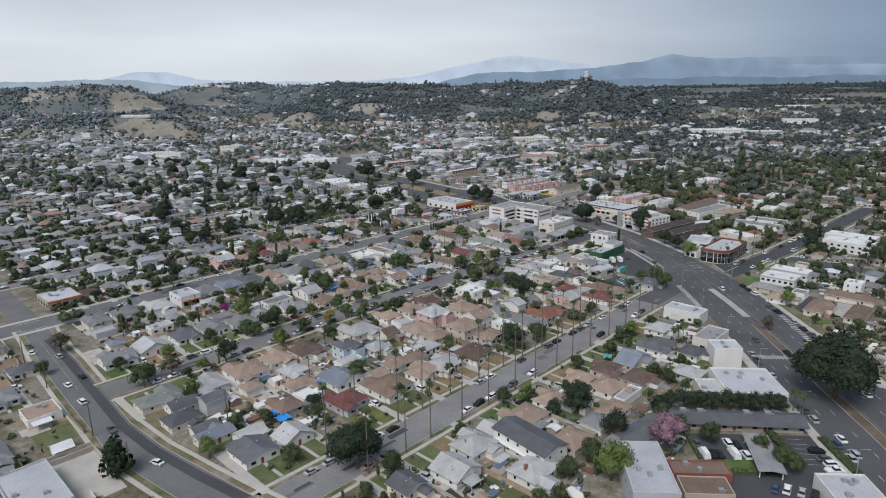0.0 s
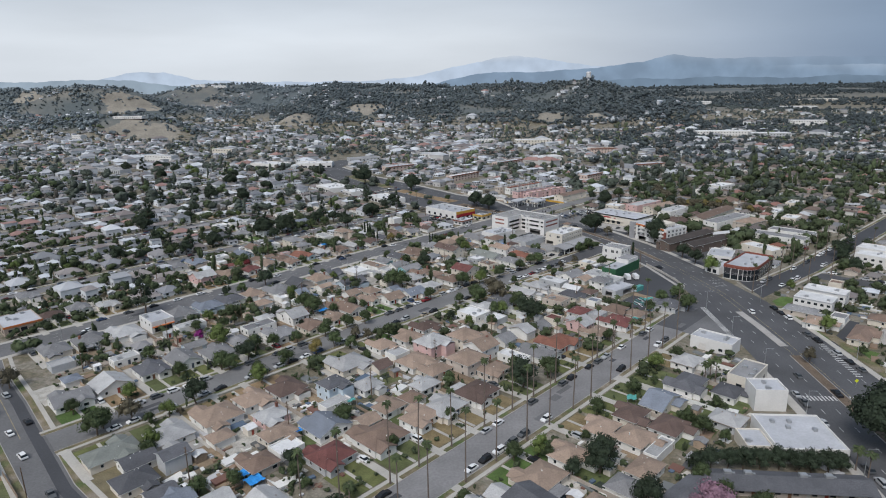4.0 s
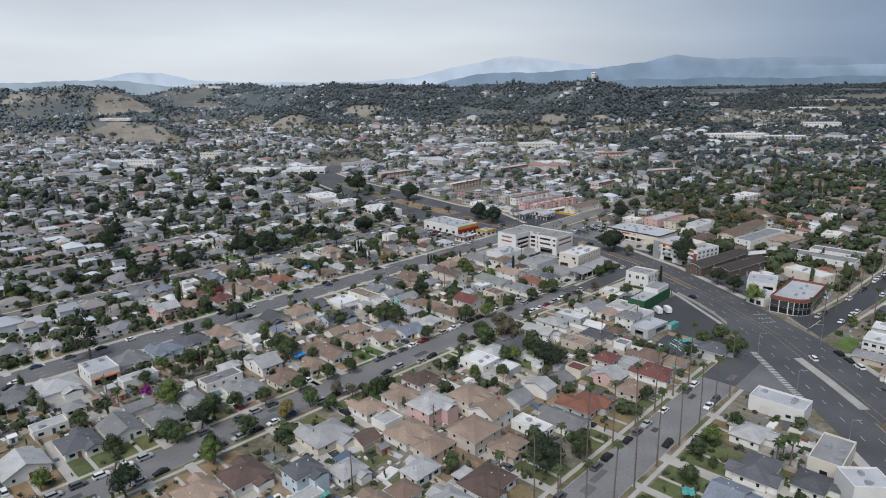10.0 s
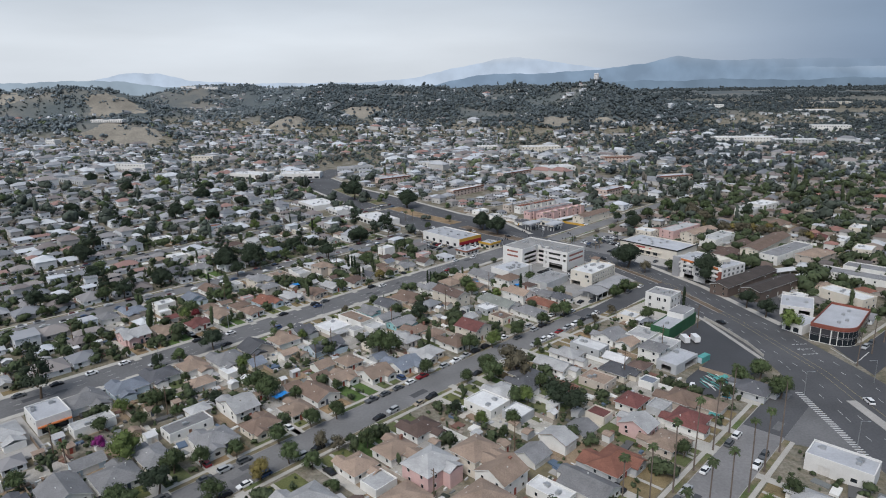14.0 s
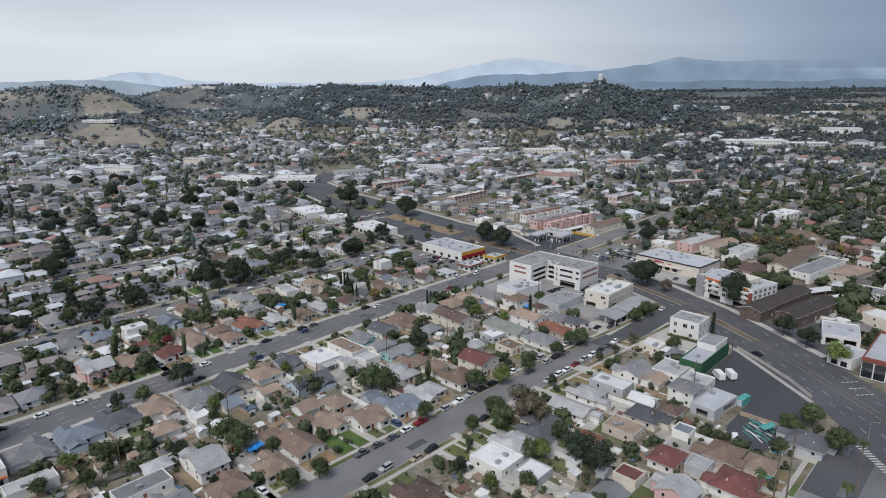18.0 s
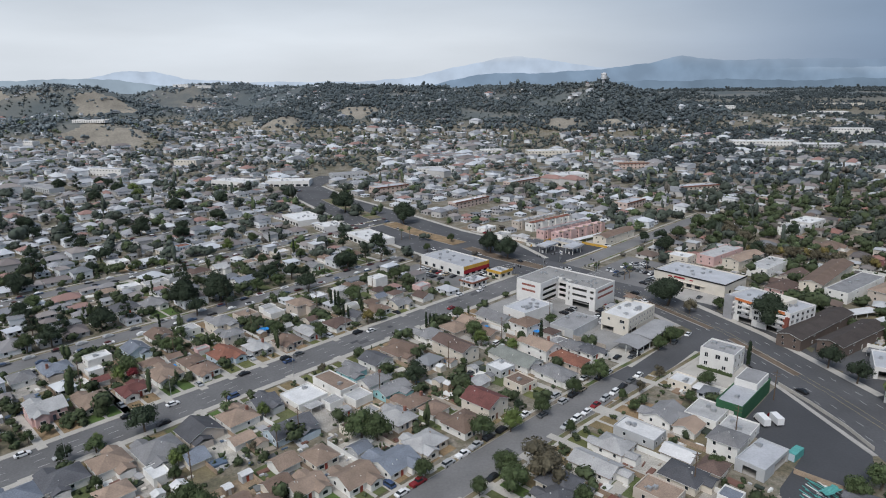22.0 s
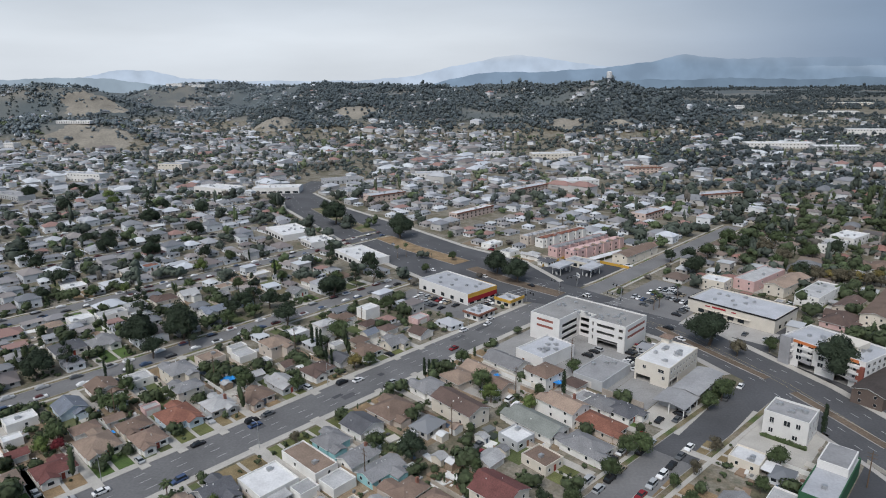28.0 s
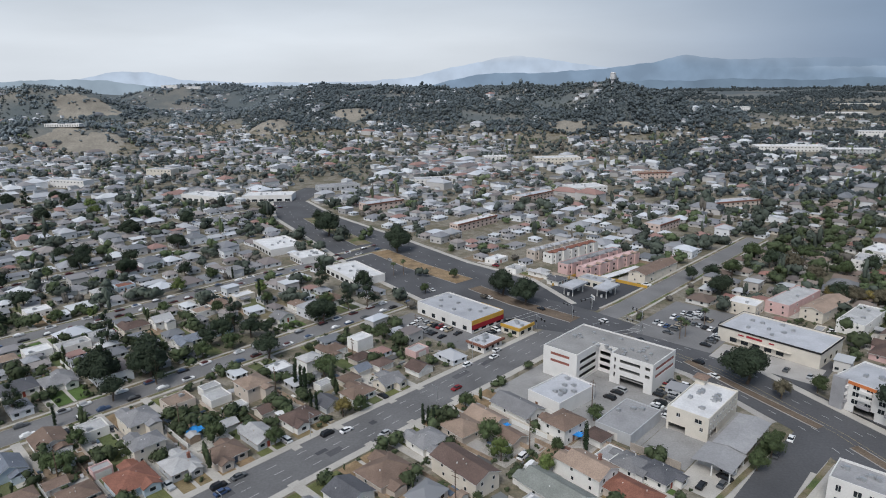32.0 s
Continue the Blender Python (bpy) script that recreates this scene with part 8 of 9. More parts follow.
def garden_shed(u, v, seed):
    g = random.Random(seed)
    w, d, h = g.uniform(2.2, 3.4), g.uniform(2.4, 4.2), g.uniform(2.0, 2.4)
    base = tagged(new("garden_shed"), "small pale wooden shed in a back yard", "shed", "garden sheds")
    base.matrix_basis = place(u, v, 0, g.choice((0, 90)))
    part("wall", gable_wall(w, d, h, 0.35, True, g.choice((FRAME, WALL["grey"], WALL["cream"], FENCE))), base)
    part("roof", gable_roof(w, d, h, 0.35, True, ROOF[g.choice(("wh", "lg", "gr", "tn", "wh"))], 0.2), base)
    part("door", boxes("door", [(-0.45, -d / 2 - 0.04, 0, 0.45, -d / 2 - 0.005, 1.9)], DOOR), base)
    taken.append((u, v, w + 0.4, d + 0.4))


rng = random.Random(91)
count = 0
while count < 64:
    vc = rng.choice((137.3, 240.5, 340.0))
    u, v = rng.uniform(84, 350), vc + rng.choice((-1, 1)) * rng.uniform(31, 50)
    if free(u, v, 3.6, 4.4, 0.2) and not on_paving(u, v):
        garden_shed(u, v, count)
        count += 1
pool = tagged(new("pool"), "small turquoise swimming pool in a garden", "pool")
pool.matrix_basis = place(305, 154.6, 0, 10)
part("rim", boxes("rim", [(-3.4, -1.9, 0, 3.4, -1.5, 0.22), (-3.4, 1.5, 0, 3.4, 1.9, 0.22), (-3.4, -1.5, 0, -3.0, 1.5, 0.22), (3.0, -1.5, 0, 3.4, 1.5, 0.22)], PALE_CONCRETE), pool)
part("water", boxes("water", [(-3.0, -1.5, 0, 3.0, 1.5, 0.14)], mat("pool_water", (0.05, 0.36, 0.46), 0.1, 0.1, 0.1, 0.2, (0.5, 3))), pool)


def box_truck(u, v, turn, colour, words):
    base = tagged(new("box_truck"), words, "truck")
    base.matrix_basis = place(u, v, 0.05, turn)
    part("box", boxes("box", [(-3.4, -1.15, 0.75, 1.3, 1.15, 3.1)], CAR_PAINT["white"]), base)
    part("cab", mesh("cab", [(1.4, -1.0, 0.5), (3.2, -1.0, 0.5), (3.2, 1.0, 0.5), (1.4, 1.0, 0.5), (1.4, -0.95, 2.2), (2.3, -0.9, 2.2), (2.3, 0.9, 2.2), (1.4, 0.95, 2.2)], box(0, 0, 0, 1, 1, 1)[1], CAR_PAINT[colour]), base)
    part("chassis", boxes("chassis", [(-3.3, -0.5, 0.5, 2.0, 0.5, 0.74)], TYRE), base)
    wheel = tube("wheel", [(0, 0, -0.14), (0, 0, 0.14)], [0.42, 0.42], 10, TYRE)
    wheel.transform(Matrix.Rotation(radians(90), 4, "X"))
    for x in (-2.3, 2.2):
        for y in (-0.95, 0.95):
            part("wheel", wheel, base, at=pose(x, y, 0.42))


box_truck(341, 186.5, 48, "white", "white box truck parked in the storage yard")
box_truck(344.5, 183.5, 48, "red", "white box truck with red cab in the storage yard")
car(301, 166, 20, "white", "van")


# ---- signals at the crossing ----
def traffic_signal(x, y, turn, arm=7.0):
    base = tagged(new("traffic_signal"), "dark traffic signal on a long mast arm", "traffic signal", "signals at the crossing")
    base.matrix_basis = pose(x, y, 0.1, 0, 0, turn)
    part("pole", tube("pole", [(0, 0, 0), (0, 0, 6.6)], [0.16, 0.11], 8, METAL), base)
    part("mast_arm", boxes("mast_arm", [(0, -0.07, 6.2, arm, 0.07, 6.34)], METAL), base)
    for d in (0.0, arm * 0.6, arm - 0.3):
        head = part("signal_head", boxes("signal_head", [(-0.25, -0.25, -0.6, 0.25, 0.25, 0.6)], TYRE), base, at=pose(d, -0.3, 5.9 if d else 3.6))
        part("visor", boxes("visor", [(-0.18, -0.5, 0.1, 0.18, -0.26, 0.45)], TYRE), head)


for x, y, turn in ((22, 537, 35), (47, 553, 120), (27, 573, 215), (-2, 547, -60), (16, 560, 125), (44, 541, 150)):
    traffic_signal(x, y, turn)
for x, y, c, k in ((-12, 600, "white", "suv"), (-24, 588, "white", "saloon"), (2, 572, "black", "saloon"), (60, 512, "black", "suv"), (30, 556, "white", "suv"), (42, 534, "black", "saloon")):
    u, v = to_uv(x, y)
    car(u, v, XY + 128, c, k)
r = random.Random(91)
for k in range(26):
    u = 384 + 5.9 * k + r.uniform(-0.6, 0.6)
    for side in (-1, 1):
        if r.random() < 0.55 and not (side < 0 and 403 < u < 428):
            v = centre_v(u, STREETS[9][1]) + side * 4.75
            car(u, v, -5 if side < 0 else 175, r.choice(("white", "white", "black", "silver", "grey", "white")), r.choice(KIND_MIX))
for u, v, c, k in ((424, 104, "white", "saloon"), (422.6, 88, "silver", "suv"), (413, 78, "white", "van"), (422.6, 81, "black", "saloon"), (412, 95, "grey", "suv")):
    car(u, v, 92, c, k)
for u, v, c, k in ((343.4, 110.2, "black", "suv"), (338.9, 105.7, "black", "saloon"), (334.6, 101.3, "white", "suv")):
    car(u, v, 45, c, k)
for u, v, c in ((363, 243, "black"), (366.5, 243.5, "silver"), (371, 244, "black"), (354, 290.5, "white")):
    car(u, v, 80, c, "saloon")
for u, v, c, k in ((330, 287, "white", "van"), (333, 292, "white", "suv"), (342, 283, "white", "suv"), (303, 281, "grey", "pickup"), (300, 278, "red", "saloon"), (397.5, 235.3, "white", "saloon"), (385, 236.0, "grey", "suv"), (358, 316, "white", "saloon")):
    car(u, v, 5, c, k)


# round street trees on the pavement and the medians of the boulevard
tree("B", 464, 109, 14)
tree("T", 472, 107.5, 11)
tree("B", 455, 105.8, 9)
tree("B", 436, 95, 9)
tree("T", 431, 70, 11)
tree("B", 400.5, 181, 11)
tree("B", 393, 170, 10.5)
tree("l", 383.5, 156.5, 11)
tree("B", 471.8, 662.5, 17)
tree("B", 467.7, 573.2, 22)
tree("B", 471.3, 498.9, 20)
tree("B", 447.2, 391, 16)
tree("B", 443.4, 373, 16)
tree("b", 452, 430, 6)
tree("p", 433, 461, 4)
tree("p", 438, 458, 4)

# large trees of the blocks beyond the avenue: kind, u, v, width of the crown
tree("T", 278, 475, 12)
tree("B", 286, 452, 13)
tree("B", 316, 447, 12)
tree("T", 325, 452, 11)
tree("B", 332, 436, 8)
tree("T", 385, 467, 13)
tree("B", 405, 455, 12)
tree("B", 358, 432, 8)
tree("B", 349, 554, 10)
tree("B", 338, 606, 12)
tree("B", 368, 685, 16)
tree("T", 345, 870, 14)
tree("B", 340, 801, 14)
tree("B", 321, 641, 13)
tree("T", 266, 626, 12)
tree("B", 253, 666, 13)
tree("T", 224, 552, 14)
tree("B", 311, 653, 11)
tree("l", 363, 492, 8)
tree("B", 376, 623, 14)
tree("b", 356, 534, 9)
tree("T", 378, 435, 9)
tree("B", 267, 562, 12)
tree("B", 414, 690, 14)
tree("l", 384, 823, 14)
tree("B", 338, 907, 15)
tree("B", 381, 884, 13)
tree("B", 489, 601, 9)
tree("B", 482, 678, 11)
tree("B", 498, 531, 10)
tree("B", 492, 619, 11)
tree("B", 259, 714, 14)
tree("B", 251, 537, 9)
tree("b", 331, 479, 8)
tree("T", 322, 418, 9)
tree("T", 265, 440, 12)
tree("T", 278, 425, 11)
tree("B", 223, 556, 13)
tree("B", 266, 606, 12)
tree("T", 234, 439, 9)
tree("B", 226, 448, 8)
tree("T", 208, 443, 10)
tree("T", 198, 455, 9)
tree("B", 163, 451, 12)
tree("B", 173, 439, 10)
tree("T", 384, 725, 14)
tree("B", 400, 736, 13)
tree("b", 373, 446, 9)
tree("B", 379, 907, 14)
tree("B", 373, 837, 14)
tree("l", 379, 794, 12)
tree("b", 209, 496, 9)
tree("B", 212, 545, 11)
tree("B", 543, 317, 11)
tree("b", 600, 315, 14)
tree("B", 536, 326, 9)
tree("B", 549, 257, 12)
tree("B", 613, 254, 13)
tree("B", 590, 300, 13)
tree("b", 620, 290, 12)
tree("b", 568, 275, 9)
rng = random.Random(33)
for k in range(24):
    t = k / 23
    u, v = (548 + 26 * t * 1.1, 258 - 55 * t) if t < 0.75 else (570 - 60 * (t - 0.75), 206 - 110 * (t - 0.75))
    tree("y" if k % 5 == 0 else "w", u + rng.uniform(-3, 3), v + rng.uniform(-4, 4), rng.uniform(7, 10))

def station_sign(u, v):
    base = tagged(new("station_sign"), "white price sign of the filling station on a pole", "sign")
    base.matrix_basis = place(u, v, 0.05, -35)
    part("pole", tube("pole", [(0, 0, 0), (0, 0, 4.2)], [0.14, 0.12], 8, METAL), base)
    part("board", boxes("board", [(-0.2, -1.9, 4.2, 0.2, 1.9, 6.2)], WHITE_PAINT), base, "white board")
    part("stripe", boxes("stripe", [(-0.24, -1.4, 4.9, -0.205, 1.4, 5.5)], CAR_PAINT["blue"]), base, "blue bar on the board")


station_sign(462.5, 345)


def warning_sign(x, y):
    base = tagged(new("warning_sign"), "fluorescent yellow diamond warning sign on a pole", "road sign")
    base.matrix_basis = pose(x, y, 0.1)
    part("pole", tube("pole", [(0, 0, 0), (0, 0, 3.0)], [0.05, 0.05], 6, METAL), base)
    part("plate", mesh("plate", [(0, -0.06, 1.9), (0.75, -0.06, 2.65), (0, -0.06, 3.4), (-0.75, -0.06, 2.65), (0, -0.02, 1.9), (0.75, -0.02, 2.65), (0, -0.02, 3.4), (-0.75, -0.02, 2.65)], [(0, 1, 2, 3), (7, 6, 5, 4), (0, 4, 5, 1), (1, 5, 6, 2), (2, 6, 7, 3), (3, 7, 4, 0)], YELLOW_GREEN), base, "yellow-green plate")


YELLOW_GREEN = mat("yellow_green_sign", (0.55, 0.60, 0.03), 0.5, 0, 0.05, 0)
warning_sign(128.5, 254)

# ---- fill: the rest of the neighbourhood ----
rng = random.Random(11)
FILL_SHAPE = "hhhgGfhf"
FILL_COLOUR = ["gr", "gr", "tn", "br", "dg", "lg", "dg", "br", "gr", "db", "rd", "wh", "bl"]


def in_view(x, y, margin=25):
    return y > 95 and -0.85 * y - margin < x < 0.64 * y + margin


rows = []
for vc in STREET_V:
    hw = 8.2 if vc == 340.0 else 6
    rows += [(vc - hw - 14.5, 0), (vc + hw + 14.5, 0), (vc - hw - 36, 1), (vc + hw + 36, 1)]
rows += [(100, 0), (60, 1), (30, 0), (5, 0), (-25, 1), (-55, 0), (-85, 0), (205, 0), (180, 1), (155, 0)]
gaps = []
for vc, back in rows:
    u = -380.0
    while u < 640:
        w, d = (rng.uniform(9, 13), rng.uniform(9, 14)) if not back else (rng.uniform(6, 9), rng.uniform(6, 8))
        uu, vv = u + rng.uniform(-1, 1), vc + rng.uniform(-1.5, 1.5)
        p = place(uu, vv).translation
        if in_view(p.x, p.y) and p.y < 830 and not on_paving(uu, vv) and free(uu, vv, w, d, 1.3):
            if p.y < 470 and house_count < 300:
                house(uu, vv, w, d, rng.choice(FILL_SHAPE), rng.choice(FILL_COLOUR), 1.5 if rng.random() < 0.1 and not back else 1, 2)
            else:
                taken.append((uu, vv, w, d))
                gaps.append((p.x, p.y, w, d))
        u += rng.uniform(12, 15)
tries = 0
while tries < 6500:
    tries += 1
    y = rng.uniform(330, 860)
    x = rng.uniform(-0.86, 0.66) * (y + 30)
    u, v = to_uv(x, y)
    w, d = rng.uniform(5.5, 13), rng.uniform(5, 11)
    if in_view(x, y) and not on_paving(u, v) and free(u, v, w, d, 1.2):
        taken.append((u, v, w, d))
        gaps.append((x, y, w, d))
print("houses", house_count, "gaps", len(gaps))


# ---- distant town: countless small houses and trees ----
def far_spots(rng, count, y0, y1, accept):
    """Random places in the widening view beyond the near streets."""
    out = []
    while len(out) < count:
        y = y0 + (y1 - y0) * rng.random() ** 0.8
        x = rng.uniform(-0.88, 0.68) * (y + 40)
        if accept(x, y):
            out.append((x, y))
    return out


def far_houses(name, spots, rng, label, roof=None, wall=None):
    v, f, s = [], [], []
    for x, y, *size in spots:
        w, d, h = rng.uniform(7, 13), rng.uniform(6, 9.5), rng.choice((3, 3, 3.2, 5.8))
        if size:
            w, d, h = max(size), min(size), rng.choice((2.7, 2.8, 2.9, 2.8, 2.7, 3.0, 5.4))
        if not size and rng.random() < 0.11:
            w, d, h = w * 2.2, d * 1.7, h + 2
        a = radians(TURN + rng.choice((0, 90)) + rng.uniform(-6, 6))
        c, sn = math.cos(a), math.sin(a)
        z = float(rise(x, y)) - 0.5
        i = len(v)
        k = max((w - d) / 2, 0.3)
        r = d * 0.26 if rng.random() < 0.65 else 0.05
        local = [(-w / 2, -d / 2, 0), (w / 2, -d / 2, 0), (w / 2, d / 2, 0), (-w / 2, d / 2, 0), (-w / 2, -d / 2, h), (w / 2, -d / 2, h), (w / 2, d / 2, h), (-w / 2, d / 2, h)]
        o = 0.4
        local += [(-w / 2 - o, -d / 2 - o, h), (w / 2 + o, -d / 2 - o, h), (w / 2 + o, d / 2 + o, h), (-w / 2 - o, d / 2 + o, h), (-k, 0, h + r), (k, 0, h + r)]
        v += [(x + c * p - sn * q, y + sn * p + c * q, z + t) for p, q, t in local]
        f += [tuple(i + t for t in q) for q in ((0, 1, 5, 4), (1, 2, 6, 5), (2, 3, 7, 6), (3, 0, 4, 7), (8, 9, 13, 12), (9, 10, 13), (10, 11, 12, 13), (11, 8, 12))]
        s += [0, 0, 0, 0, 1, 1, 1, 1]
        if size:
            for side in range(4):
                for k in (-0.28, 0.24):
                    lw, off = (w, d / 2 + 0.03) if side % 2 == 0 else (d, w / 2 + 0.03)
                    m = Matrix.Rotation(a + side * math.pi / 2, 4, "Z")
                    i = len(v)
                    for p, t in ((-0.7, 1.5), (0.7, 1.5), (0.7, 2.6), (-0.7, 2.6)):
                        q = m @ Vector((k * lw + p, -off, 0))
                        v.append((x + q.x, y + q.y, z + t))
                    f.append((i, i + 1, i + 2, i + 3))
                    s.append(2)
    return tagged(new(name, mesh(name, v, f, [wall or FAR_WALL, roof or FAR_ROOF, GLASS], s)), label, "houses", kind="stuff")


# the paler wall and roof colours lean blue, a haze tint mixed in
FAR_WALL = mat("haze_tinted_walls", (0.6, 0.56, 0.5), 0.9, 0.1, 0, 0, (0.1, 1), 0, [(0.60, 0.62, 0.64), (0.46, 0.45, 0.44), (0.68, 0.70, 0.72), (0.36, 0.355, 0.35), (0.54, 0.555, 0.575)], True)
FAR_ROOF = mat("haze_tinted_roofs", (0.3, 0.3, 0.3), 0.9, 0.1, 0, 0, (0.1, 1), 0.2, [(0.25, 0.26, 0.275), (0.34, 0.35, 0.37), (0.21, 0.185, 0.18), (0.28, 0.255, 0.245), (0.17, 0.18, 0.195), (0.52, 0.54, 0.56), (0.27, 0.17, 0.15), (0.22, 0.215, 0.22), (0.36, 0.37, 0.39), (0.18, 0.185, 0.20), (0.42, 0.44, 0.47)], True)
# foliage pulled towards blue-grey: aerial haze painted into the base colours
FAR_LEAF = mat("haze_tinted_foliage", (0.088, 0.108, 0.116), 0.85, 0.35, 0.3, 0, (0.02, 0.12))
DISTANT_LEAF = mat("haze_tinted_town_foliage", (0.082, 0.099, 0.094), 0.85, 0.35, 0.3, 0, (0.02, 0.12))
VALLEY_LEAF = mat("haze_tinted_valley_foliage", (0.058, 0.073, 0.078), 0.85, 0.35, 0.3, 0, (0.02, 0.12))
HAZY_SCRUB = mat("haze_tinted_hill_scrub", (0.150, 0.178, 0.190), 0.9, 0.3, 0.3, 0, (0.015, 0.1))
TOWN_LEAF = mat("town_foliage", (0.070, 0.086, 0.069), 0.85, 0.4, 0.4, 0, (0.03, 0.15))
TOWN_GREEN = mat("town_green_foliage", (0.088, 0.118, 0.058), 0.85, 0.4, 0.4, 0, (0.03, 0.15))
TOWN_BRIGHT = mat("town_bright_foliage", (0.12, 0.145, 0.085), 0.85, 0.35, 0.3, 0, (0.03, 0.15))
TOWN_DRY = mat("town_brown_foliage", (0.130, 0.120, 0.104), 0.85, 0.35, 0.3, 0, (0.03, 0.15))
GARDEN_LEAF = mat("garden_foliage", (0.056, 0.074, 0.036), 0.85, 0.45, 0.4, 0, (0.13, 0.9))
HEART = np.array([(0, 0, 1)] + [(math.cos(k * 1.2566) * 0.89, math.sin(k * 1.2566) * 0.89, 0.45) for k in range(5)] + [(math.cos(k * 1.2566 + 0.63) * 0.89, math.sin(k * 1.2566 + 0.63) * 0.89, -0.45) for k in range(5)] + [(0, 0, -1)])
HEART_F = [(0, 1 + k, 1 + (k + 1) % 5) for k in range(5)] + [(1 + k, 6 + k, 1 + (k + 1) % 5) for k in range(5)] + [(1 + (k + 1) % 5, 6 + k, 6 + (k + 1) % 5) for k in range(5)] + [(11, 6 + (k + 1) % 5, 6 + k) for k in range(5)]


def far_trees(name, spots, rng, label, quads=14, scale=1.0, material=None, leaf=(0.38, 0.62), lobes=4):
    """Ragged crowns joined into one: a few lumpy lobes with loose clumps of leaves round them."""
    N, K, J = len(spots), quads, lobes
    P = np.array(spots)
    g = np.random.RandomState(rng.randrange(9999))
    size = g.uniform(1.7, 4.0, N) * scale * np.where(g.rand(N) < 0.12, 1.45, 1.0)
    tall = g.uniform(0.75, 1.1, N) * np.where(g.rand(N) < 0.07, 2.1 if lobes > 3 else 1.35, 1.0)
    slim = np.where(tall > 1.5, 0.5, 1.0)
    shape = np.stack([size * slim, size * slim, size * tall * 0.85], -1)
    base = np.stack([P[:, 0], P[:, 1], rise(P[:, 0], P[:, 1]) + size * tall * 0.8], 1)
    lobe = g.normal(size=(N, J, 3)) * 0.34
    lobe[:, 0] *= 0.3
    heart = base[:, None, None] + (lobe[:, :, None] + HEART[None, None] * g.uniform(0.34, 0.62, (N, J, 12, 1))) * shape[:, None, None]
    pick = g.randint(0, J, (N, K))
    th, ph = g.uniform(0, 2 * np.pi, (N, K)), np.arccos(g.uniform(-0.6, 1, (N, K)))
    dirs = np.stack([np.sin(ph) * np.cos(th), np.sin(ph) * np.sin(th), np.cos(ph)], -1)
    c = (dirs * g.uniform(0.42, 0.72, (N, K, 1)) + np.take_along_axis(lobe, pick[..., None], 1)) * shape[:, None]
    t = np.cross(dirs, g.normal(size=(N, K, 3)))
    t /= np.linalg.norm(t, axis=-1, keepdims=True)
    s = np.cross(dirs, t)
    q = (size * slim)[:, None, None] * g.uniform(*leaf, (N, K, 1))
    v4 = np.stack([c - t * q, c - s * q, c + t * q, c + s * q], 2) + base[:, None, None]
    v4[:, :, 1::2] -= (dirs * q * 0.35)[:, :, None]
    tri = (np.array(HEART_F)[None] + 12 * np.arange(N * J)[:, None, None]).reshape(-1, 3)
    first = 12 * N * J + 4 * np.arange(N * K)[:, None]
    tri = np.concatenate([tri, first + np.array([[0, 1, 2]]), first + np.array([[0, 2, 3]])])
    return tagged(new(name, triangles(name, np.concatenate([heart.reshape(-1, 3), v4.reshape(-1, 3)]), tri, material or FAR_LEAF, lobes < 4)), label, "trees", kind="stuff")


def triangles(name, verts, tri, material, smooth_faces=False):
    """A mesh of triangles straight from arrays."""
    me = bpy.data.meshes.new(name)
    me.vertices.add(len(verts))
    me.vertices.foreach_set("co", verts.astype(np.float32).ravel())
    me.loops.add(tri.size)
    me.loops.foreach_set("vertex_index", tri.astype(np.int32).ravel())
    me.polygons.add(len(tri))
    me.polygons.foreach_set("loop_start", np.arange(0, tri.size, 3, dtype=np.int32))
    me.materials.append(material)
    me.update(calc_edges=True)
    if smooth_faces:
        me.shade_smooth()
    return me


def on_boulevard(x, y):
    for p, q in zip(B_LEFT, B_RIGHT):
        if abs(p[1] - y) < (75 if y < 740 else 45) and abs((p[0] + q[0]) / 2 - x) < (38 if y < 740 else 24):
            return True
    return False


rng = random.Random(5)
def far_ok(x, y):
    u, v = to_uv(x, y)
    return not (y < 800) and free(u, v, 4, 4, 0.5) and not on_boulevard(x, y) and not (740 < v % 92 * 10 < 830) and not bare(x, y)
def bare(x, y):
    return any(((x - a) / 1.3) ** 2 + (y - b) ** 2 < (r * 1.02) ** 2 for a, b, r in BARE)
def beyond_boulevard(x, y):
    u, v = to_uv(x, y)
    return u > 425 and v < 330
EAST_ROOF = mat("brown_shingle_roofs", (0.2, 0.18, 0.16), 0.9, 0.1, 0, 0, (0.1, 1), 0.2, [(0.17, 0.13, 0.11), (0.22, 0.20, 0.19), (0.13, 0.115, 0.11), (0.25, 0.205, 0.175), (0.16, 0.165, 0.175), (0.40, 0.41, 0.42), (0.19, 0.15, 0.125), (0.22, 0.12, 0.10)], True)
EAST_WALL = mat("cream_stucco_walls", (0.5, 0.46, 0.4), 0.9, 0.1, 0, 0, (0.1, 1), 0, [(0.50, 0.46, 0.40), (0.40, 0.37, 0.34), (0.58, 0.57, 0.55), (0.34, 0.32, 0.30)], True)
far_houses("neighbouring_houses", [p for p in gaps if not beyond_boulevard(p[0], p[1])], rng, "small stucco houses with shingle roofs in the streets beyond")
far_houses("eastern_houses", [p for p in gaps if beyond_boulevard(p[0], p[1])], rng, "small cream houses with brown shingle roofs beyond the boulevard", EAST_ROOF, EAST_WALL)
def wooded(x, y):
    return noise.noise(Vector((x / 150, y / 190, 3)))
def level(x, y):
    return float(rise(x, y)) < 26
far_houses("distant_houses", far_spots(rng, 3300, 800, 2300, lambda x, y: far_ok(x, y) and level(x, y) and (x < 0.2 * y or rng.random() < 0.6) and wooded(x, y) < rng.uniform(-0.25, 0.45) and rng.random() < 1.2 - (y - 800) / 1100), rng, "countless small houses of the distant town")
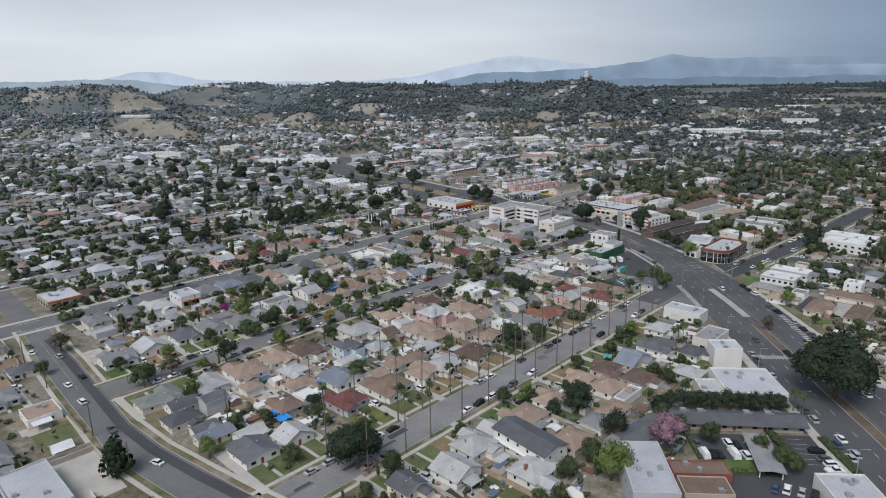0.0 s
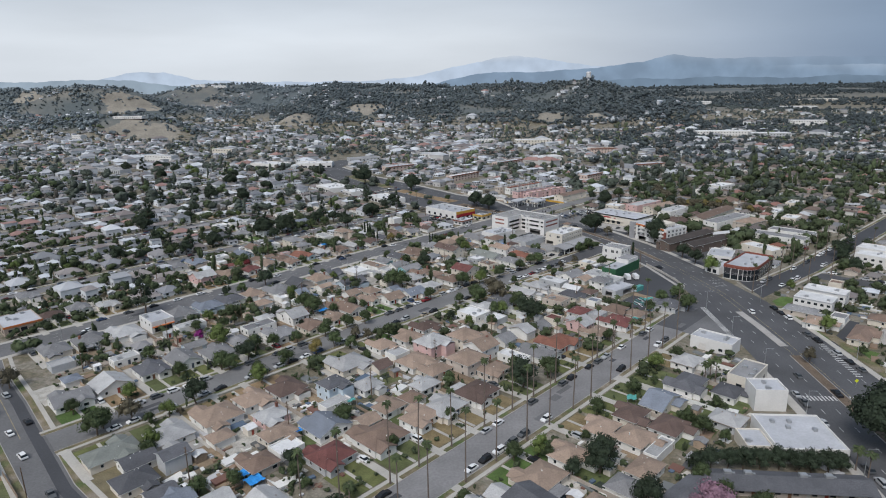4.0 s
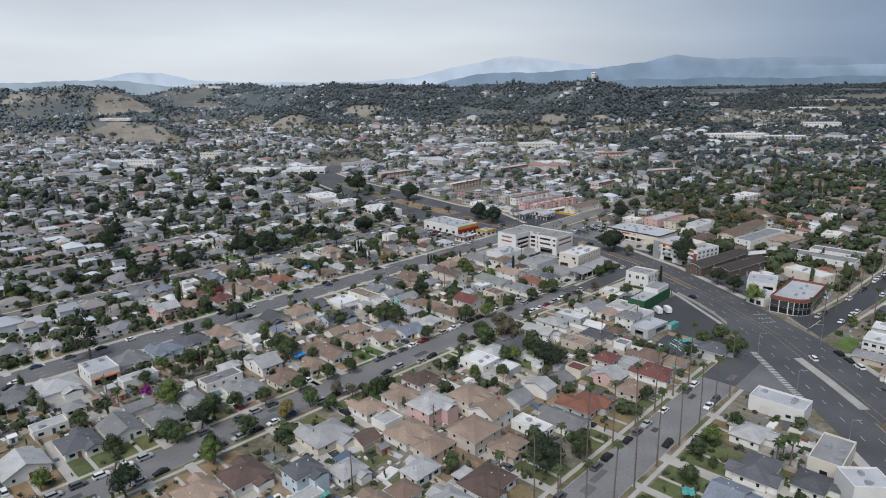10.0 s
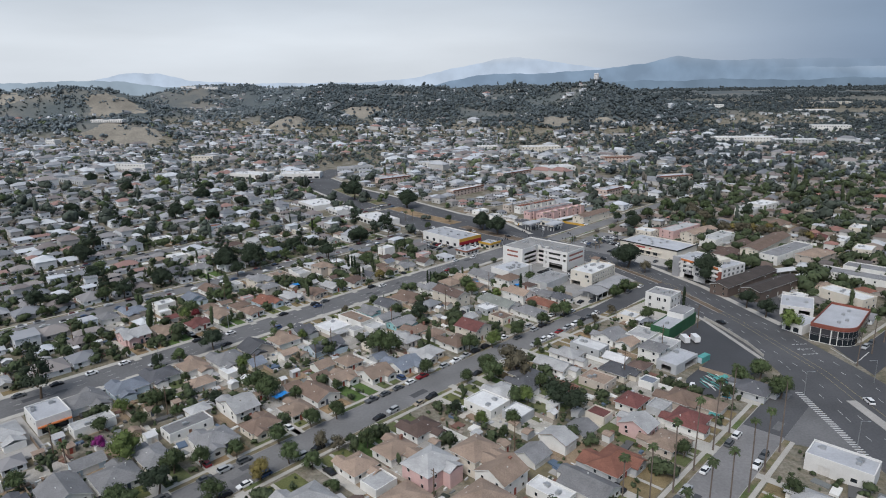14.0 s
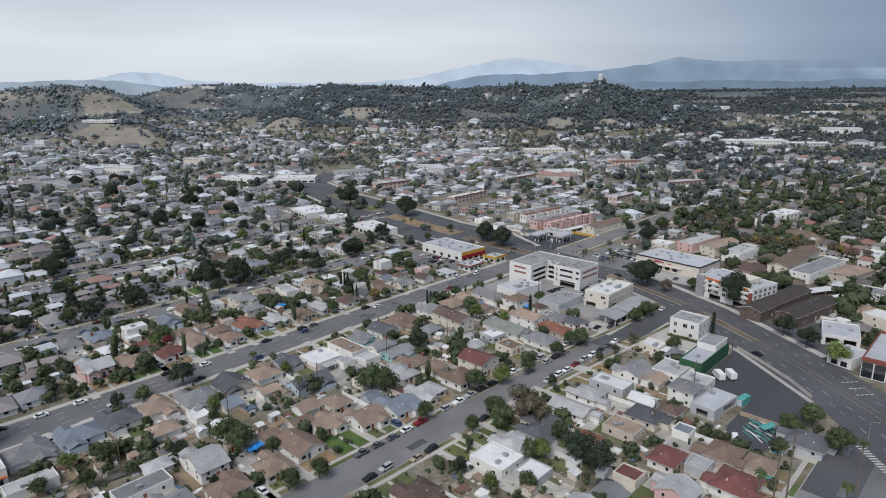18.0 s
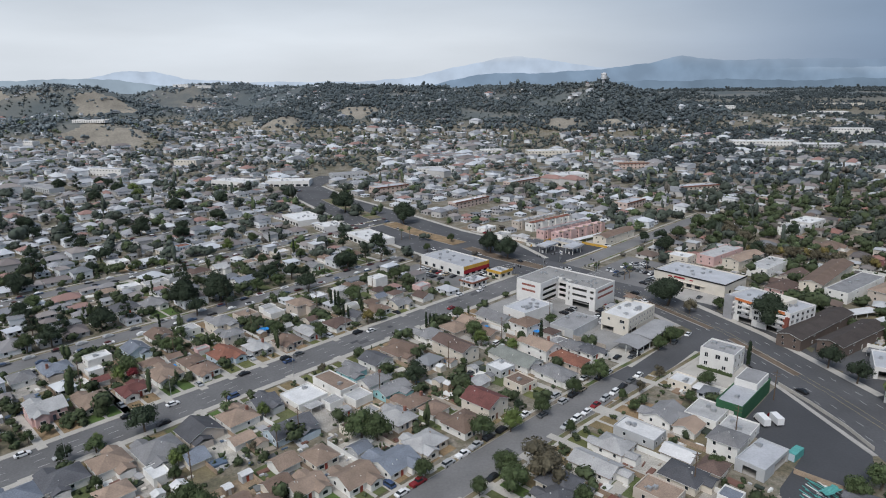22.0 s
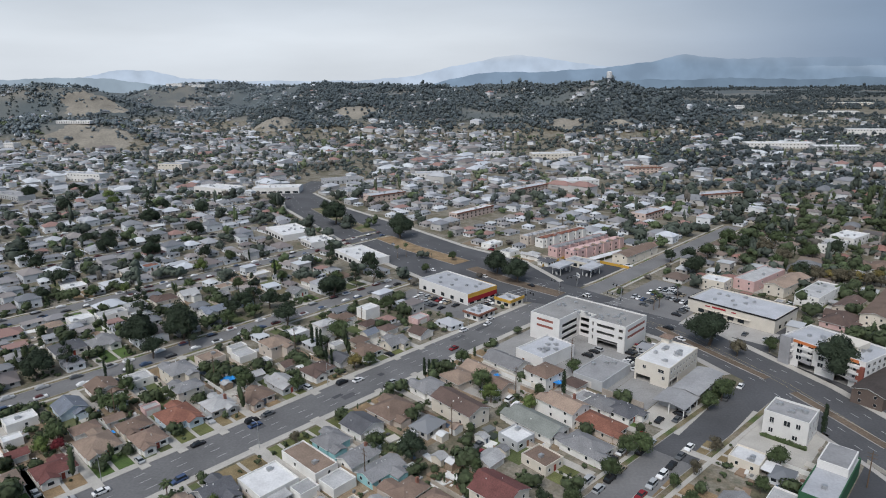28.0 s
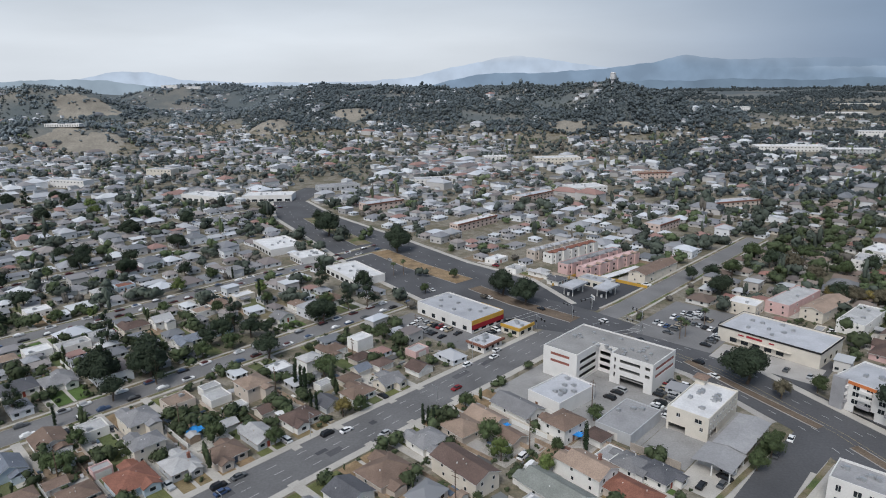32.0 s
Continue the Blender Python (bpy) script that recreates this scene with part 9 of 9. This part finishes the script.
far_houses("hillside_houses", [p for p in far_spots(rng, 620, 1380, 2480, lambda x, y: 14 < float(rise(x, y)) and x < 520 and noise.noise(Vector((x / 120, y / 120, 0))) > 0.08 and not bare(x, y))], rng, "pale houses scattered over the wooded hillside")
def grove(x, y):
    return far_ok(x, y) and wooded(x, y) > rng.uniform(-0.7, 0.0) and noise.noise(Vector((x / 34, y / 34, 9))) > -0.2
far_trees("distant_trees", far_spots(rng, 11500, 800, 2000, grove), rng, "dark trees between the distant houses", 16, 1.3, DISTANT_LEAF, (0.12, 0.24), 2)
far_trees("eastern_trees", far_spots(rng, 3000, 800, 1700, lambda x, y: x > 120 and far_ok(x, y) and noise.noise(Vector((x / 200, y / 90, 5))) > -0.05), rng, "dark street trees of the eastern town", 18, 1.6, VALLEY_LEAF, (0.12, 0.24), 2)
far_trees("distant_bright_trees", far_spots(rng, 900, 800, 1500, grove), rng, "bright green trees between the distant houses", 8, 1.35, TOWN_BRIGHT, (0.2, 0.36))
far_trees("distant_brown_trees", far_spots(rng, 700, 800, 1500, grove), rng, "brownish half-bare trees between the distant houses", 8, 1.3, TOWN_DRY, (0.2, 0.36))
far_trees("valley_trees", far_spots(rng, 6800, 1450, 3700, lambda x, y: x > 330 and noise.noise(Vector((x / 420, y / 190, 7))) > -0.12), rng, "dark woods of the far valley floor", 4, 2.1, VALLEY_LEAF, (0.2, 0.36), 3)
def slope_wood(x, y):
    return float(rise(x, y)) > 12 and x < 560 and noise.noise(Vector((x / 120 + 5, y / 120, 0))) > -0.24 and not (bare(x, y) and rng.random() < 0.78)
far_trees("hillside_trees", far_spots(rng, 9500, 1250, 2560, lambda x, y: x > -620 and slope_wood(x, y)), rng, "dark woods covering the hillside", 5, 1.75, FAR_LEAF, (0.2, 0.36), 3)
far_trees("hill_scrub", far_spots(rng, 7000, 1150, 2600, lambda x, y: x <= -620 and slope_wood(x, y) and noise.noise(Vector((x / 70, y / 70, 1))) > -0.12), rng, "haze-tinted scrub and oaks on the western hills", 5, 1.7, HAZY_SCRUB, (0.2, 0.36), 3)
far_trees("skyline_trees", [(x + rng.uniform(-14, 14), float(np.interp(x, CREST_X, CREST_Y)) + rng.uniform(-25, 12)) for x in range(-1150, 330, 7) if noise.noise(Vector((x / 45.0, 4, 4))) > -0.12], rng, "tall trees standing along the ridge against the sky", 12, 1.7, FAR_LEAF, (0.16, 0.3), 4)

# trees and shrubs in the nearer gardens
spots, shrubs = [], []
rng = random.Random(21)
near_trees = 0
for k in range(34000):
    y = 100 + 760 * rng.random() ** 0.75 if k < 25000 else rng.uniform(100, 460)
    x = rng.uniform(-0.86, 0.66) * (y + 30)
    u, v = to_uv(x, y)
    if not free(u, v, 1.4, 1.4, 0.1) or on_paving(u, v):
        continue
    crowded = any(abs(u - a) < r + 1.2 and abs(v - b) < r + 1.2 for a, b, r in tree_spots)
    if crowded or rng.random() < 0.45:
        if y < 560:
            shrubs.append((x, y))
    elif y < 420 and near_trees < 130:
        near_trees += 1
        tree(rng.choice("bbbbBlwbb"), u, v, rng.uniform(3.2, 6.8))
    elif y > 260 and not (-150 < x < 75 and 590 < y < 790 and rng.random() < 0.7):
        spots.append((x, y))
        tree_spots.append((u, v, 1.8))
near = [p for p in spots if p[1] < 560]
near = [p for p in near if to_uv(*p)[1] < 345][:300] + [p for p in near if to_uv(*p)[1] >= 345][:620]
east = [p for p in spots if p[0] > 130 and to_uv(*p)[1] < 330 and to_uv(*p)[0] > 425]
far_trees("eastern_garden_trees", east[:680], rng, "dense dark trees in the gardens beyond the boulevard", 110, 1.42, GARDEN_LEAF, (0.09, 0.18))
away = [p for p in spots if p[1] >= 560][:1150]
far_trees("garden_trees", near, rng, "leafy trees in the gardens", 150, 0.9, GARDEN_LEAF, (0.10, 0.19))
far_trees("street_trees", away[::2], rng, "dark trees in the gardens of the middle distance", 90, 1.7, TOWN_LEAF, (0.10, 0.20))
far_trees("green_street_trees", away[1::4], rng, "fresh green trees in the gardens of the middle distance", 90, 1.3, TOWN_GREEN, (0.10, 0.20))
far_trees("brown_street_trees", away[3::4], rng, "brownish half-bare trees in the gardens of the middle distance", 70, 1.1, TOWN_DRY, (0.10, 0.20))
far_trees("garden_shrubs", shrubs[:3000], rng, "low shrubs, hedges and weeds in the gardens", 24, 0.33, GARDEN_LEAF, (0.16, 0.30))
print("shrubs", len(shrubs), "garden trees", len(near), len(away))

# cars too far to tell apart, along the distant streets
CAR_FAR = mat("distant_car_paint", (0.5, 0.5, 0.5), 0.3, 0, 0.05, 0, (0.3, 3), 0, [(0.72, 0.72, 0.72), (0.03, 0.03, 0.033), (0.35, 0.36, 0.37), (0.70, 0.70, 0.70), (0.10, 0.105, 0.11), (0.09, 0.03, 0.03), (0.06, 0.09, 0.15)], True)
rng = random.Random(63)
cv, cf = [], []
for hw, line in STREETS[3:9]:
    for side in (-1, 1):
        u = line[0][0]
        while u < line[-1][0]:
            u += rng.uniform(6.5, 17)
            v = centre_v(u, line) + side * (hw - 1.3)
            m = place(u, v)
            p = m.translation
            if not in_view(p.x, p.y, 5) or p.y < 300:
                continue
            z = float(rise(p.x, p.y)) + 0.05
            i = len(cv)
            for x, y, t in ((-2.3, -0.9, 0.25), (2.3, -0.9, 0.25), (2.3, 0.9, 0.25), (-2.3, 0.9, 0.25), (-2.3, -0.88, 0.9), (2.25, -0.88, 0.8), (2.25, 0.88, 0.8), (-2.3, 0.88, 0.9), (-1.8, -0.8, 0.9), (1.0, -0.8, 0.88), (1.0, 0.8, 0.88), (-1.8, 0.8, 0.9), (-1.2, -0.62, 1.45), (0.4, -0.62, 1.45), (0.4, 0.62, 1.45), (-1.2, 0.62, 1.45)):
                q = m @ Vector((x, y, 0))
                cv.append((q.x, q.y, z + t))
            for b in (0, 8):
                cf += [tuple(i + b + k for k in q) for q in box(0, 0, 0, 1, 1, 1)[1]]
tagged(new("distant_cars", mesh("distant_cars", cv, cf, CAR_FAR)), "small cars parked along the distant streets", "cars", kind="stuff")

# bins, boards, boxes and garden furniture left about the yards
CLUTTER = mat("yard_clutter", (0.4, 0.4, 0.4), 0.7, 0, 0.1, 0, (0.3, 3), 0, [(0.62, 0.62, 0.60), (0.10, 0.10, 0.10), (0.35, 0.35, 0.36), (0.24, 0.17, 0.12), (0.04, 0.05, 0.04), (0.70, 0.69, 0.66), (0.30, 0.26, 0.22), (0.10, 0.14, 0.20), (0.16, 0.17, 0.17), (0.17, 0.09, 0.07), (0.5, 0.47, 0.42), (0.45, 0.45, 0.46)], True)
rng = random.Random(64)
cv, cf = [], []
for k in range(14000):
    y = rng.uniform(100, 520)
    x = rng.uniform(-0.86, 0.66) * (y + 30)
    u, v = to_uv(x, y)
    if min(abs(v - c) for c in STREET_V) < 21 or u < 84 or not free(u, v, 1.0, 1.0, 0.05) or on_paving(u, v):
        continue
    w, d, h = rng.uniform(0.25, 1.3), rng.uniform(0.2, 0.7), rng.uniform(0.15, 0.75)
    if rng.random() < 0.2:
        w, d = rng.uniform(1.5, 3.2), rng.uniform(0.8, 1.9)
    a, b = box(-w, -d, 0, w, d, h, len(cv))
    m = place(u, v, 0, rng.choice((0, 90)) + rng.uniform(-12, 12))
    cv += [tuple(m @ Vector(p)) for p in a]
    cf += b
tagged(new("yard_clutter", mesh("yard_clutter", cv, cf, CLUTTER)), "bins, boards, boxes and garden furniture about the yards", "clutter", kind="stuff")
print("clutter", len(cf) // 6)

# water tower on the ridge
wt = tagged(new("water_tower"), "pale round water tower on the wooded ridge", "tower")
wt.matrix_basis = Matrix.Translation((236, 1680, float(rise(236, 1680))))
part("tank", tube("tank", [(0, 0, 10), (0, 0, 11), (0, 0, 23), (0, 0, 25)], [4.5, 6, 6, 3], 20, ROOF["wh"]), wt)
part("shaft", tube("shaft", [(0, 0, -2), (0, 0, 10.2)], [3.6, 3.2], 16, PALE_ROOF), wt)
part("rim", tube("rim", [(0, 0, 21.6), (0, 0, 22)], [6.4, 6.4], 20, CONCRETE), wt)

# ---- mountains on the horizon glowing in haze tones, their tops faded as if in cloud ----
def mountains(name, y, bumps, rgb, label, cloud_z, cloud_depth, east):
    """A range far behind the place: it glows in the haze's own tone; above cloud_z, lower towards the east, it fades
    clear as if in cloud.
    """
    m = bpy.data.materials.new("mountain_haze_glow")
    m.use_nodes = True
    n, l = m.node_tree.nodes, m.node_tree.links
    n.remove(n["Principled BSDF"])
    gp, sp = n.new("ShaderNodeNewGeometry"), n.new("ShaderNodeSeparateXYZ")
    l.new(gp.outputs["Position"], sp.inputs[0])
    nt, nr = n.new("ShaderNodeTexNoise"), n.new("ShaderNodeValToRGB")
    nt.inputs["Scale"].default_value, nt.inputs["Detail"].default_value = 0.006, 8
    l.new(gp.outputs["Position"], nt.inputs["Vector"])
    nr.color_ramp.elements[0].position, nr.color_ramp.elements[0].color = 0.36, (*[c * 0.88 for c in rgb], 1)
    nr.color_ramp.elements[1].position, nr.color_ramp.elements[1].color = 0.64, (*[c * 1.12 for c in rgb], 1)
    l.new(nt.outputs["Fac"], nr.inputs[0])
    # haze is put into the colour: the range emits its blue tone
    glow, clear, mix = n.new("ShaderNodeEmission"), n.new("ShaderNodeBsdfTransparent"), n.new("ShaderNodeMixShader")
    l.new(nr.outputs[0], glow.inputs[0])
    # height above the level where the range fades out, which sinks towards the east
    slope = n.new("ShaderNodeMath")
    slope.operation, slope.inputs[1].default_value = "MULTIPLY_ADD", east
    l.new(sp.outputs["X"], slope.inputs[0])
    l.new(sp.outputs["Z"], slope.inputs[2])
    wisp, add = n.new("ShaderNodeTexNoise"), n.new("ShaderNodeMath")
    wisp.inputs["Scale"].default_value, wisp.inputs["Detail"].default_value = 0.0022, 4
    l.new(gp.outputs["Position"], wisp.inputs["Vector"])
    add.operation, add.inputs[1].default_value = "MULTIPLY_ADD", 40.0
    l.new(wisp.outputs["Fac"], add.inputs[0])
    l.new(slope.outputs[0], add.inputs[2])
    fade = n.new("ShaderNodeMapRange")
    fade.interpolation_type = "SMOOTHSTEP"
    fade.inputs[1].default_value, fade.inputs[2].default_value = cloud_z + 20, cloud_z + 20 + cloud_depth
    l.new(add.outputs[0], fade.inputs[0])
    l.new(fade.outputs[0], mix.inputs[0])
    l.new(glow.outputs[0], mix.inputs[1])
    l.new(clear.outputs[0], mix.inputs[2])
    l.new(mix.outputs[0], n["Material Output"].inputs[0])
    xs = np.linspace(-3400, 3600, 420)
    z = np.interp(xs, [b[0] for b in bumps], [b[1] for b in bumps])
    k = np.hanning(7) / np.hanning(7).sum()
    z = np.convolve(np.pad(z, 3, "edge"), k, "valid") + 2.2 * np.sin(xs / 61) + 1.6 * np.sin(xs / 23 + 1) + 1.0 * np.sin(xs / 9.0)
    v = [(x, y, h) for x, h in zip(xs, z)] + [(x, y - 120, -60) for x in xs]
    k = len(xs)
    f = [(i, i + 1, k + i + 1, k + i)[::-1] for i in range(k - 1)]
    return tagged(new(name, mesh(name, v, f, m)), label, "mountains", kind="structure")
mountains("mountain_far", 4500, ((-3400, 130), (-2900, 142), (-2690, 174), (-2510, 204), (-2310, 198), (-2090, 146), (-1700, 120), (-900, 112), (-570, 130), (-270, 190), (20, 246), (150, 258), (300, 244), (470, 210), (800, 170), (3600, 150)), (0.47, 0.56, 0.69), "mountain range far away, glowing in pale haze blue", 215, 80, 0.0)
mountains("mountain_near", 4300, ((-3400, 20), (-500, 60), (-82, 150), (270, 149), (560, 160), (786, 180), (955, 198), (1060, 226), (1120, 243), (1180, 232), (1290, 216), (1500, 208), (1787, 212), (2275, 204), (2700, 200), (3600, 190)), (0.225, 0.310, 0.425), "mountain range glowing in dusky haze blue, fading out towards the cloud", 250, 190, 0.075)
mountains("foothills", 4000, ((-3400, 10), (200, 20), (420, 60), (700, 92), (900, 96), (1100, 92), (1366, 100), (1700, 84), (2000, 96), (2500, 86), (3600, 100)), (0.165, 0.232, 0.315), "wooded foothills below the mountains, glowing in dark haze blue", 900, 100, 0.0)
mountains("western_hills", 3300, ((-3400, 146), (-2700, 138), (-2420, 140), (-2186, 142), (-2020, 146), (-1891, 138), (-1748, 118), (-1520, 100), (-1300, 80), (-1100, 60), (-600, 20), (3600, 5)), (0.300, 0.375, 0.455), "western hills dotted with trees, glowing in blue-grey haze tone", 900, 100, 0.0)
print("objects", len(bpy.data.objects))
